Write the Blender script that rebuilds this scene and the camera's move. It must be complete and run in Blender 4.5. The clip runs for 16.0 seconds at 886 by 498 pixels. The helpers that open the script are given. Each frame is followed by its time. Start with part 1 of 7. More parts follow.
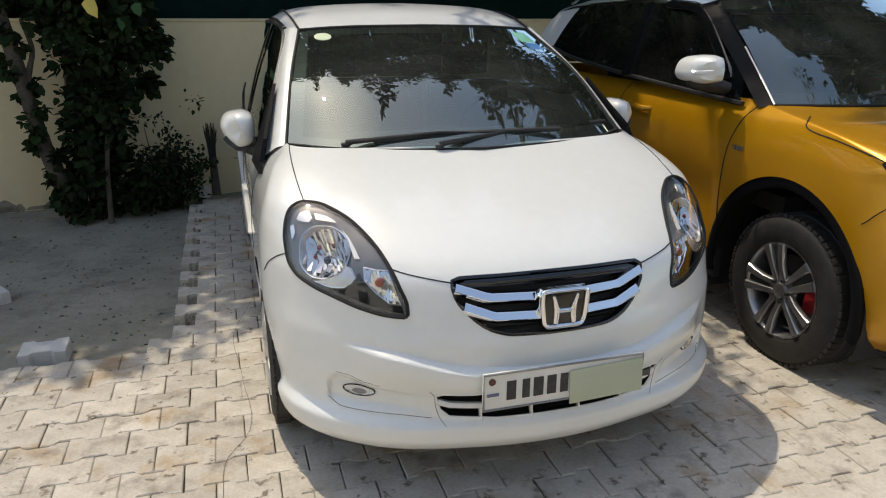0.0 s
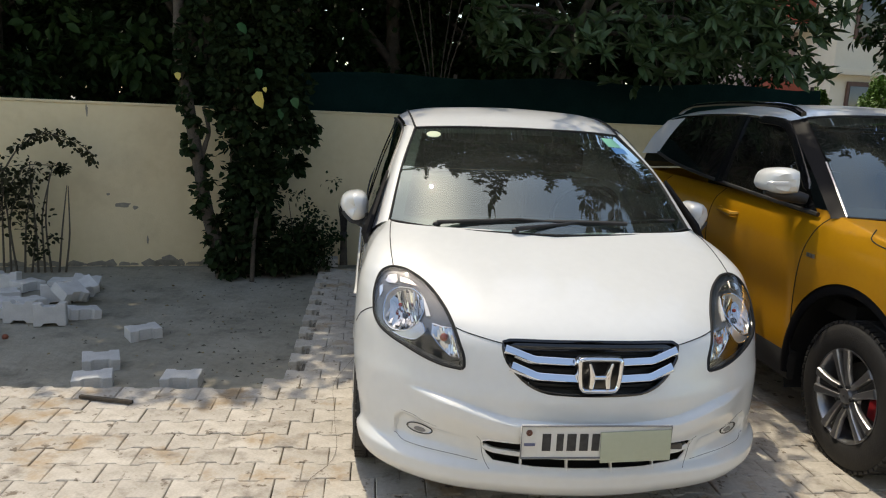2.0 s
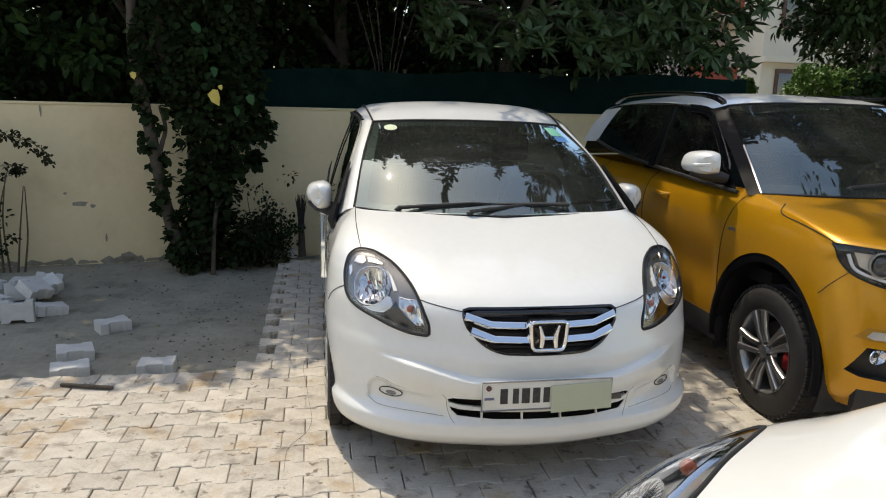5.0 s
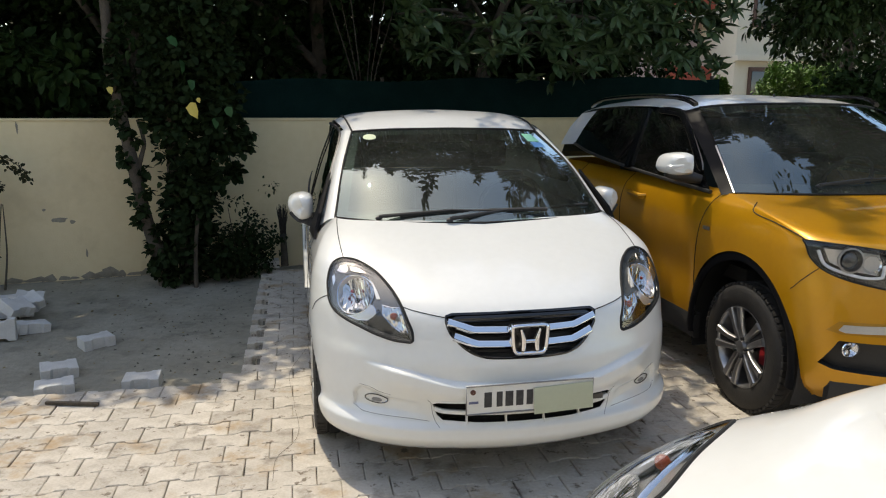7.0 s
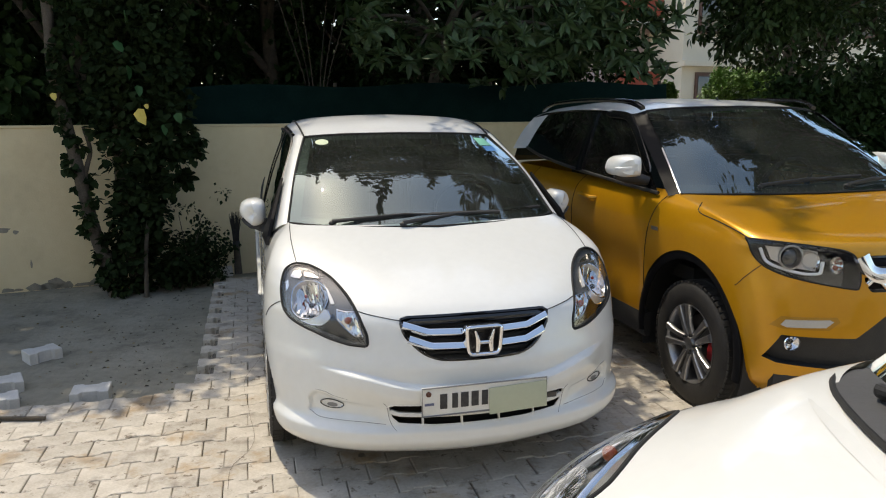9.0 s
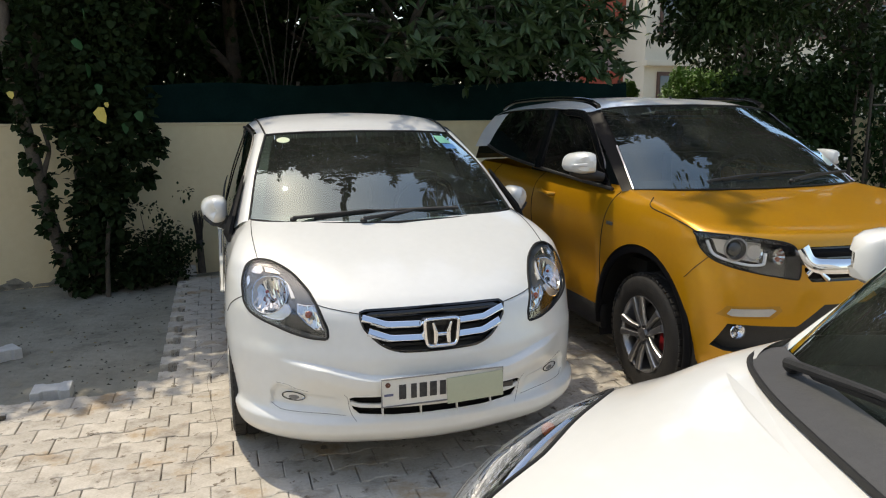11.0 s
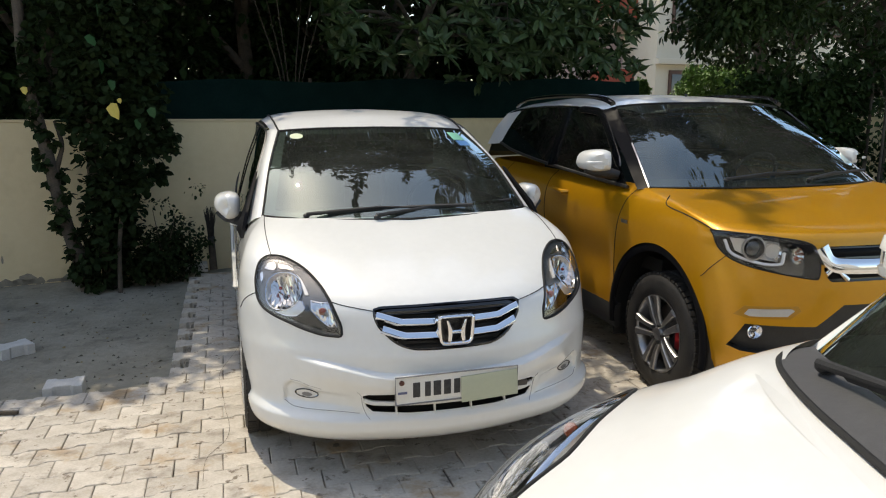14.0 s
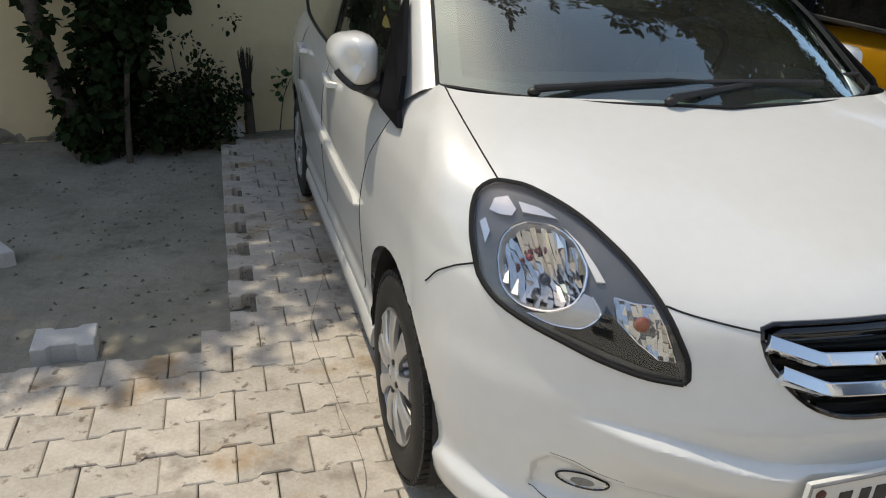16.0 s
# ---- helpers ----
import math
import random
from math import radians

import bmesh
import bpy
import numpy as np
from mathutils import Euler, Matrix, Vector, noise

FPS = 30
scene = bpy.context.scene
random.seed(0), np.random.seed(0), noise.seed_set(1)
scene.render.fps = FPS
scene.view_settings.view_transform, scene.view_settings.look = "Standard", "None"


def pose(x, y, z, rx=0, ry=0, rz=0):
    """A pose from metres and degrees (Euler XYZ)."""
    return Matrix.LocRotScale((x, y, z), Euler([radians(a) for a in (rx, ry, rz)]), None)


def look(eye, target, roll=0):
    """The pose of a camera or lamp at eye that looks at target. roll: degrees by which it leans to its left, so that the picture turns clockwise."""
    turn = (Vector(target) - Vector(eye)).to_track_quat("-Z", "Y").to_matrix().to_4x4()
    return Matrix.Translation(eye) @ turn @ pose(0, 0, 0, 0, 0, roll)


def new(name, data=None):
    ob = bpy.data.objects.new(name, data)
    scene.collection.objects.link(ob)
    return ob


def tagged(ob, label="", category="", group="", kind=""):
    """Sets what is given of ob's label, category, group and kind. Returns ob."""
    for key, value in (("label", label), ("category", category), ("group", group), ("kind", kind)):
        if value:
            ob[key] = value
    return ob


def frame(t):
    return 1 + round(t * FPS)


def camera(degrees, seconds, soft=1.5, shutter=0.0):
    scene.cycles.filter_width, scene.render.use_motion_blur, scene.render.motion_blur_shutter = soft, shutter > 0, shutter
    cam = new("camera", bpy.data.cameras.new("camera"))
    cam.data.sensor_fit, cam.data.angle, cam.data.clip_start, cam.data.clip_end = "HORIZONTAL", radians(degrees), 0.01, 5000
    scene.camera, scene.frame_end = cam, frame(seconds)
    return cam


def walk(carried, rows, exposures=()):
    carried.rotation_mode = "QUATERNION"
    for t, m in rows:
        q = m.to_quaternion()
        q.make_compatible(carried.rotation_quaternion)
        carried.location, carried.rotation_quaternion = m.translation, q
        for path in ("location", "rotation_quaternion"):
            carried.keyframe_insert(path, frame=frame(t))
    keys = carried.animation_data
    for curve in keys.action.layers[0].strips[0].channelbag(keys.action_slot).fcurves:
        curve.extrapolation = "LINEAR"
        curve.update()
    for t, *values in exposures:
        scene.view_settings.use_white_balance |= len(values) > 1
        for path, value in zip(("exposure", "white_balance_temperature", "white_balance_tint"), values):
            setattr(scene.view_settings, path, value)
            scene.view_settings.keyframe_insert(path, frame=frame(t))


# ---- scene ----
cam = camera(63.5, 16.0, soft=1.1)
PATH = [
    (0, (0.038, 0.059, 1.495), (0.019, 1.96, 0.873), 0.2),
    (0.5, (0.139, -0.096, 1.521), (-0.078, 1.815, 0.972), 0.9),
    (1, (0.257, -0.281, 1.537), (-0.103, 1.625, 1.049), 1.7),
    (1.5, (0.293, -0.337, 1.542), (-0.121, 1.574, 1.119), 2.2),
    (2, (0.301, -0.346, 1.537), (-0.091, 1.577, 1.151), 2.6),
    (2.5, (0.311, -0.394, 1.536), (0.077, 1.555, 1.149), 3.7),
    (3, (0.254, -0.475, 1.536), (0.07, 1.473, 1.123), 3.5),
    (3.5, (0.308, -0.635, 1.531), (0.073, 1.307, 1.115), 2.3),
    (5.8, (0.307, -0.661, 1.558), (0.065, 1.284, 1.163), 1.2),
    (6, (0.305, -0.662, 1.56), (0.095, 1.287, 1.163), 1.1),
    (6.5, (0.315, -0.691, 1.564), (0.116, 1.259, 1.167), 0.5),
    (7, (0.322, -0.705, 1.568), (0.116, 1.246, 1.18), 0.2),
    (7.5, (0.325, -0.71, 1.566), (0.139, 1.245, 1.187), 0.1),
    (8, (0.327, -0.717, 1.564), (0.202, 1.244, 1.192), 0.1),
    (8.5, (0.328, -0.718, 1.565), (0.225, 1.244, 1.193), 0.0),
    (9, (0.339, -0.724, 1.562), (0.252, 1.239, 1.189), -0.1),
    (9.5, (0.352, -0.734, 1.56), (0.284, 1.23, 1.188), -0.2),
    (10, (0.37, -0.763, 1.561), (0.322, 1.201, 1.189), -0.2),
    (12.3, (0.39, -0.828, 1.555), (0.428, 1.134, 1.17), -0.0),
    (12.5, (0.386, -0.83, 1.559), (0.415, 1.133, 1.173), -0.1),
    (13, (0.382, -0.827, 1.56), (0.391, 1.138, 1.187), -0.2),
    (13.5, (0.378, -0.815, 1.56), (0.372, 1.15, 1.191), -0.2),
    (14, (0.361, -0.78, 1.549), (0.337, 1.184, 1.168), 0.1),
    (14.5, (0.255, -0.562, 1.525), (0.188, 1.389, 1.089), 1.0),
    (15, (0.032, -0.135, 1.507), (-0.045, 1.802, 1.018), 1.4),
    (15.3, (-0.112, 0.182, 1.455), (-0.191, 2.099, 0.891), 1.1),
    (15.5, (-0.196, 0.385, 1.451), (-0.238, 2.297, 0.864), 1.7),
    (15.6, (-0.276, 0.495, 1.42), (-0.272, 2.399, 0.809), 2.3),
    (15.8, (-0.414, 0.694, 1.369), (-0.422, 2.557, 0.643), 3.6),
    (16, (-0.558, 0.884, 1.36), (-0.542, 2.726, 0.582), 3.4),
]
walk(cam, [(t, look(eye, target, roll)) for t, eye, target, roll in PATH], [(0.0, 0.08, 7700, 9), (3.5, 0.21, 7700, 9), (6.0, 0.22, 7700, 9), (13.5, 0.24, 7700, 9), (15.0, 0.27, 7700, 9), (16.0, -0.04, 7700, 9)])

# ---- light ----
SUN_WAY = Vector((-0.33, 0.30, 0.90)).normalized()
world = bpy.data.worlds.new("sky")
scene.world = world
world.use_nodes = True
sky = world.node_tree.nodes.new("ShaderNodeTexSky")
sky.sky_type, sky.sun_disc = "NISHITA", False
sky.sun_elevation = math.asin(SUN_WAY.z)
sky.sun_rotation = math.atan2(SUN_WAY.x, SUN_WAY.y)
sky.air_density, sky.dust_density, sky.ozone_density = 1.0, 1.1, 1.0
background = world.node_tree.nodes["Background"]
background.inputs["Strength"].default_value = 0.25
world.node_tree.links.new(sky.outputs[0], background.inputs["Color"])
sun_data = bpy.data.lights.new("sun", "SUN")
sun_data.energy, sun_data.angle, sun_data.color = 2.7, radians(0.6), (1.0, 0.968, 0.89)
sun = new("sun", sun_data)
sun.matrix_world = look(SUN_WAY * 40, (0, 0, 0))

# ---- materials ----


def shader(name, colour, rough=0.6, metal=0.0, second=None, scale=6.0, bump=0.0, bump_scale=60.0, coat=0.0, spread=(0.35, 0.65), random_tint=0.0, specular=0.5):
    """A principled material with two scales of colour variation and fine relief."""
    m = bpy.data.materials.new(name)
    m.use_nodes = True
    nt = m.node_tree
    n, link = nt.nodes, nt.links.new
    b = n["Principled BSDF"]
    b.inputs["Roughness"].default_value = rough
    b.inputs["Metallic"].default_value = metal
    b.inputs["Coat Weight"].default_value = coat
    b.inputs["Coat Roughness"].default_value = 0.03
    b.inputs["Specular IOR Level"].default_value = specular
    b.inputs["Base Color"].default_value = (*colour, 1)
    where = n.new("ShaderNodeTexCoord")
    out = None
    if second:
        big, fine = n.new("ShaderNodeTexNoise"), n.new("ShaderNodeTexNoise")
        for node, sc, det in ((big, scale, 6.0), (fine, scale * 9, 4.0)):
            node.inputs["Scale"].default_value, node.inputs["Detail"].default_value = sc, det
            link(where.outputs["Object"], node.inputs["Vector"])
        both = n.new("ShaderNodeMix")
        both.inputs[0].default_value = 0.4
        link(big.outputs[0], both.inputs[2]), link(fine.outputs[0], both.inputs[3])
        ramp = n.new("ShaderNodeValToRGB")
        ramp.color_ramp.elements[0].position, ramp.color_ramp.elements[1].position = spread
        ramp.color_ramp.elements[0].color, ramp.color_ramp.elements[1].color = (*colour, 1), (*second, 1)
        link(both.outputs[0], ramp.inputs[0])
        out = ramp.outputs[0]
    if random_tint:
        info, hsv, span = n.new("ShaderNodeObjectInfo"), n.new("ShaderNodeHueSaturation"), n.new("ShaderNodeMapRange")
        span.inputs[3].default_value, span.inputs[4].default_value = 1 - random_tint, 1 + random_tint
        link(info.outputs["Random"], span.inputs[0]), link(span.outputs[0], hsv.inputs["Value"])
        if out:
            link(out, hsv.inputs["Color"])
        else:
            hsv.inputs["Color"].default_value = (*colour, 1)
        out = hsv.outputs[0]
    if out:
        link(out, b.inputs["Base Color"])
    if bump:
        grain, relief = n.new("ShaderNodeTexNoise"), n.new("ShaderNodeBump")
        grain.inputs["Scale"].default_value, grain.inputs["Detail"].default_value = bump_scale, 6.0
        relief.inputs["Strength"].default_value, relief.inputs["Distance"].default_value = bump, 0.01
        link(where.outputs["Object"], grain.inputs["Vector"])
        link(grain.outputs[0], relief.inputs["Height"]), link(relief.outputs[0], b.inputs["Normal"])
    return m


def glass(name, tint, rough=0.0, gain=1.9, sheen=(1, 1, 1), dust=0.0):
    """Thin glass: a clear sheet that mirrors by its angle, under a film of dust."""
    m = bpy.data.materials.new(name)
    m.use_nodes = True
    nt = m.node_tree
    n, link = nt.nodes, nt.links.new
    n.remove(n["Principled BSDF"])
    clear, shine, mix, edge = n.new("ShaderNodeBsdfTransparent"), n.new("ShaderNodeBsdfGlossy"), n.new("ShaderNodeMixShader"), n.new("ShaderNodeLayerWeight")
    clear.inputs[0].default_value = (*tint, 1)
    shine.inputs["Roughness"].default_value = rough
    shine.inputs["Color"].default_value = (*sheen, 1)
    edge.inputs["Blend"].default_value = 0.5
    steep, lift = n.new("ShaderNodeMath"), n.new("ShaderNodeMath")
    steep.operation, steep.inputs[1].default_value = "POWER", 5.0
    lift.operation, lift.inputs[1].default_value, lift.inputs[2].default_value = "MULTIPLY_ADD", 0.96, 0.04
    link(edge.outputs["Facing"], steep.inputs[0]), link(steep.outputs[0], lift.inputs[0])
    double = n.new("ShaderNodeMath")
    double.operation, double.inputs[1].default_value, double.use_clamp = "MULTIPLY", gain, True
    link(lift.outputs[0], double.inputs[0]), link(double.outputs[0], mix.inputs[0])
    film, over, spots, span = n.new("ShaderNodeBsdfDiffuse"), n.new("ShaderNodeMixShader"), n.new("ShaderNodeTexNoise"), n.new("ShaderNodeMapRange")
    film.inputs[0].default_value = (0.52, 0.53, 0.47, 1)
    spots.inputs["Scale"].default_value, spots.inputs["Detail"].default_value = 5.0, 5.0
    span.inputs[1].default_value, span.inputs[2].default_value, span.inputs[3].default_value, span.inputs[4].default_value = 0.3, 0.7, dust * 0.6, dust * 1.4
    link(spots.outputs[0], span.inputs[0]), link(span.outputs[0], over.inputs[0])
    link(clear.outputs[0], over.inputs[1]), link(film.outputs[0], over.inputs[2])
    link(over.outputs[0], mix.inputs[1]), link(shine.outputs[0], mix.inputs[2])
    link(mix.outputs[0], n["Material Output"].inputs[0])
    return m


M = {
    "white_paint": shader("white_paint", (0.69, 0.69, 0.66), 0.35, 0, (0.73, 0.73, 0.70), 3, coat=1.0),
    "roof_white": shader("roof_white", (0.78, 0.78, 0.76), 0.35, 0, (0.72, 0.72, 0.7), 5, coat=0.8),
    "yellow_paint": shader("yellow_paint", (0.54, 0.250, 0.006), 0.34, 0.38, (0.58, 0.275, 0.008), 4, coat=0.45),
    "black_plastic": shader("black_plastic", (0.012, 0.012, 0.013), 0.5, 0, (0.022, 0.022, 0.022), 14, 0.15, 220),
    "gloss_black": shader("gloss_black", (0.008, 0.008, 0.009), 0.08, coat=0.5),
    "cowl_grey": shader("cowl_grey", (0.045, 0.045, 0.047), 0.6, 0, (0.06, 0.06, 0.062), 10, 0.1, 220),
    "satin_black": shader("satin_black", (0.008, 0.008, 0.009), 0.4, specular=0.06),
    "seam": shader("seam", (0.006, 0.006, 0.006), 0.8),
    "chrome": shader("chrome", (0.82, 0.83, 0.85), 0.06, 1.0),
    "rubber": shader("rubber", (0.010, 0.0095, 0.009), 0.7, 0, (0.022, 0.020, 0.018), 18, 0.2, 160),
    "alloy": shader("alloy", (0.30, 0.30, 0.31), 0.33, 0.9, (0.37, 0.37, 0.37), 12),
    "dark_alloy": shader("dark_alloy", (0.06, 0.06, 0.062), 0.3, 0.7, (0.09, 0.09, 0.09), 12),
    "windscreen": glass("windscreen", (0.42, 0.52, 0.50), 0.0, 3.3, (0.82, 0.97, 0.98), 0.045),
    "dark_glass": glass("dark_glass", (0.03, 0.033, 0.032), 0.0, 2.4, (1, 1, 1), 0.015),
    "side_glass": glass("side_glass", (0.22, 0.25, 0.23), 0.0, 2.2, (1, 1, 1), 0.03),
    "lens": glass("lens", (0.97, 0.97, 0.97), 0.0, 1.2),
    "interior": shader("interior", (0.022, 0.022, 0.021), 0.8, 0, (0.034, 0.033, 0.031), 9, 0.02, 200),
    "paver": shader("paver", (0.40, 0.355, 0.295), 0.9, 0, (0.56, 0.515, 0.45), 9, 0.35, 180, random_tint=0.12),
    "sand": shader("sand", (0.215, 0.20, 0.155), 0.95, 0, (0.32, 0.295, 0.235), 2.2, 0.8, 40),
    "wall_paint": shader("wall_paint", (0.69, 0.575, 0.355), 0.9, 0, (0.74, 0.63, 0.405), 1.4, 0.25, 70),
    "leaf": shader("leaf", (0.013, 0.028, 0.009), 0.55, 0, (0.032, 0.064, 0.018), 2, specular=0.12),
    "bark": shader("bark", (0.045, 0.036, 0.027), 0.9, 0, (0.11, 0.09, 0.068), 9, 0.8, 45),
    "net": shader("net", (0.003, 0.014, 0.013), 0.95, 0, (0.006, 0.021, 0.019), 5, 0.2, 120, specular=0.05),
    "plate": shader("plate", (0.66, 0.65, 0.60), 0.45, 0, (0.72, 0.71, 0.67), 12),
    "card": shader("card", (0.42, 0.45, 0.33), 0.6, 0, (0.45, 0.48, 0.36), 7),
    "caliper_red": shader("caliper_red", (0.30, 0.015, 0.02), 0.4),
    "silver_paint": shader("silver_paint", (0.52, 0.52, 0.52), 0.32, 0.7, (0.6, 0.6, 0.6), 14),
    "grey_plastic": shader("grey_plastic", (0.16, 0.16, 0.16), 0.5, 0, (0.22, 0.22, 0.22), 20),
    "lamp_grey": shader("lamp_grey", (0.13, 0.135, 0.14), 0.18, 0.3, (0.17, 0.175, 0.18), 10),
    "chrome_facet": shader("chrome_facet", (0.70, 0.69, 0.67), 0.07, 0.95),
    "frit": shader("frit", (0.02, 0.021, 0.022), 0.5, 0, (0.03, 0.03, 0.031), 20),
    "bulb_red": shader("bulb_red", (0.22, 0.02, 0.015), 0.2, coat=0.6),
    "lamp_smoke": shader("lamp_smoke", (0.13, 0.13, 0.128), 0.20, 0.45, (0.18, 0.18, 0.176), 9),
    "amber": shader("amber", (0.26, 0.055, 0.02), 0.2, coat=0.6),
    "lens_dark": shader("lens_dark", (0.02, 0.024, 0.028), 0.04, coat=1.0),
    "lens_clear": shader("lens_clear", (0.74, 0.73, 0.71), 0.12, coat=0.6),
    "guide_white": shader("guide_white", (0.78, 0.79, 0.8), 0.25, coat=0.5),
    "dark_yellow": shader("dark_yellow", (0.42, 0.20, 0.012), 0.35, 0.3, coat=0.8),
    "ink": shader("ink", (0.018, 0.018, 0.02), 0.6, 0, (0.05, 0.05, 0.05), 60),
    "ink_blue": shader("ink_blue", (0.12, 0.13, 0.22), 0.6),
    "rust": shader("rust", (0.16, 0.06, 0.035), 0.8, 0, (0.09, 0.04, 0.03), 80),
    "sticker_green": shader("sticker_green", (0.52, 0.60, 0.40), 0.5),
    "sticker_mint": shader("sticker_mint", (0.25, 0.62, 0.42), 0.5),
    "sticker_blue": shader("sticker_blue", (0.10, 0.28, 0.55), 0.5),
    "bare_plaster": shader("bare_plaster", (0.22, 0.20, 0.16), 0.95, 0, (0.32, 0.29, 0.23), 20, 0.4, 60),
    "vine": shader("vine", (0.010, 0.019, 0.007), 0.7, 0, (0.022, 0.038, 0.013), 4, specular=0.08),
    "leaf_long": shader("leaf_long", (0.034, 0.064, 0.022), 0.45, 0, (0.066, 0.108, 0.038), 3, specular=0.35),
    "leaf_bright": shader("leaf_bright", (0.09, 0.20, 0.03), 0.5, 0, (0.15, 0.28, 0.05), 5),
    "leaf_yellow": shader("leaf_yellow", (0.55, 0.42, 0.07), 0.5, 0, (0.62, 0.5, 0.12), 20),
    "leaf_round": shader("leaf_round", (0.022, 0.075, 0.022), 0.5, 0, (0.04, 0.10, 0.035), 12, specular=0.2),
    "dry_stem": shader("dry_stem", (0.07, 0.06, 0.043), 0.9, 0, (0.13, 0.108, 0.078), 12, 0.3, 60),
    # brighter copy of leaf: sunlight on the right-hand trees put into the colour
    "leaf_lit": shader("leaf_lit", (0.018, 0.036, 0.011), 0.5, 0, (0.055, 0.095, 0.028), 2, specular=0.2),
    "creeper_leaf": shader("creeper_leaf", (0.016, 0.022, 0.010), 0.7, 0, (0.045, 0.042, 0.020), 6, specular=0.08),
    "dark_straw": shader("dark_straw", (0.018, 0.016, 0.012), 0.9, 0, (0.04, 0.034, 0.026), 30),
    "litter": shader("litter", (0.10, 0.075, 0.04), 0.9, 0, (0.3, 0.24, 0.12), 3),
    "clod": shader("clod", (0.08, 0.072, 0.058), 0.95, 0, (0.15, 0.14, 0.11), 30, 0.4, 90),
    "joint": shader("joint", (0.10, 0.085, 0.065), 1.0, 0, (0.20, 0.175, 0.14), 14, 0.4, 90),
    "paver_joined": shader("paver_joined", (0.42, 0.375, 0.31), 0.9, 0, (0.57, 0.525, 0.46), 7, 0.35, 180),
    "red_brick": shader("red_brick", (0.20, 0.06, 0.035), 0.9, 0, (0.3, 0.1, 0.06), 30, 0.4, 80),
    "brown_frame": shader("brown_frame", (0.10, 0.05, 0.035), 0.6, 0, (0.14, 0.07, 0.05), 8),
    "dark_glass_solid": shader("dark_glass_solid", (0.05, 0.055, 0.055), 0.08, coat=0.6),
    "pink_plaster": shader("pink_plaster", (0.50, 0.38, 0.36), 0.9, 0, (0.56, 0.44, 0.41), 2, 0.15, 50),
    "red_paint": shader("red_paint", (0.36, 0.07, 0.04), 0.7, 0, (0.42, 0.10, 0.06), 4),
    "paver_new": shader("paver_new", (0.50, 0.49, 0.465), 0.9, 0, (0.62, 0.61, 0.585), 12, 0.3, 180, random_tint=0.06),
    "cream_plaster": shader("cream_plaster", (0.74, 0.66, 0.52), 0.9, 0, (0.78, 0.70, 0.57), 1.5, 0.15, 50),
    "plaster": shader("plaster", (0.66, 0.63, 0.56), 0.9, 0, (0.72, 0.69, 0.63), 1.5, 0.15, 50),
}

import mathutils.geometry



def weather(name, stain, amount, scale, low=0.53, high=0.72):
    """Lays warm stains of their own shape over a material's colour."""
    nt = M[name].node_tree
    n, link = nt.nodes, nt.links.new
    b = n["Principled BSDF"]
    old = b.inputs["Base Color"].links[0].from_socket
    where, geo = n.new("ShaderNodeTexCoord"), n.new("ShaderNodeNewGeometry")
    spots, ramp, mix = n.new("ShaderNodeTexNoise"), n.new("ShaderNodeValToRGB"), n.new("ShaderNodeMix")
    spots.inputs["Scale"].default_value, spots.inputs["Detail"].default_value, spots.inputs["Roughness"].default_value = scale, 5.0, 0.62
    link(geo.outputs["Position"], spots.inputs["Vector"])
    ramp.color_ramp.elements[0].position, ramp.color_ramp.elements[1].position = low, high
    ramp.color_ramp.elements[0].color, ramp.color_ramp.elements[1].color = (0, 0, 0, 1), (amount, amount, amount, 1)
    link(spots.outputs[0], ramp.inputs[0])
    mix.data_type = "RGBA"
    mix.inputs["B"].default_value = (*stain, 1)
    link(ramp.outputs[0], mix.inputs["Factor"]), link(old, mix.inputs["A"])
    link(mix.outputs["Result"], b.inputs["Base Color"])


weather("paver", (0.37, 0.25, 0.13), 0.85, 2.9, 0.55, 0.68)
weather("paver_joined", (0.37, 0.25, 0.13), 0.85, 2.9, 0.55, 0.68)
weather("paver", (0.16, 0.13, 0.10), 0.7, 7.0)
weather("paver_joined", (0.16, 0.13, 0.10), 0.7, 7.0)
weather("sand", (0.12, 0.11, 0.085), 0.8, 4.0)
weather("sand", (0.34, 0.31, 0.25), 0.6, 1.6)
weather("paver", (0.13, 0.10, 0.07), 0.85, 13.0, 0.60, 0.66)
weather("paver_joined", (0.13, 0.10, 0.07), 0.85, 13.0, 0.60, 0.66)
weather("wall_paint", (0.36, 0.27, 0.16), 0.35, 1.1)

# ---- helpers for building ----


def mesh_of(name, verts, faces, mat, smooth=True):
    me = bpy.data.meshes.new(name)
    me.from_pydata([tuple(map(float, v)) for v in verts], [], [tuple(map(int, f)) for f in faces])
    me.materials.append(M[mat])
    if smooth:
        me.polygons.foreach_set("use_smooth", [True] * len(me.polygons))
    me.update()
    return me


def part(name, shape, mat, parent=None, label="", smooth=True):
    """Links a bmesh or (verts, faces) as one mesh object under a thing or a part."""
    if isinstance(shape, bmesh.types.BMesh):
        me = bpy.data.meshes.new(name)
        shape.to_mesh(me)
        shape.free()
        me.materials.append(M[mat])
        me.polygons.foreach_set("use_smooth", [smooth] * len(me.polygons))
    else:
        me = mesh_of(name, *shape, mat, smooth)
    if smooth:
        me.set_sharp_from_angle(angle=radians(38))
    ob = new(name, me)
    ob.parent = parent
    return tagged(ob, label)


def thing(name, m, label, category, group="", kind=""):
    ob = new(name)
    ob.matrix_basis = m
    return tagged(ob, label, category, group, kind)


def join(*shapes):
    verts, faces = [], []
    for v, f in shapes:
        k = len(verts)
        verts += [tuple(p) for p in v]
        faces += [tuple(i + k for i in q) for q in f]
    return verts, faces


def moved(shape, m):
    return [tuple(m @ Vector(p)) for p in shape[0]], shape[1]


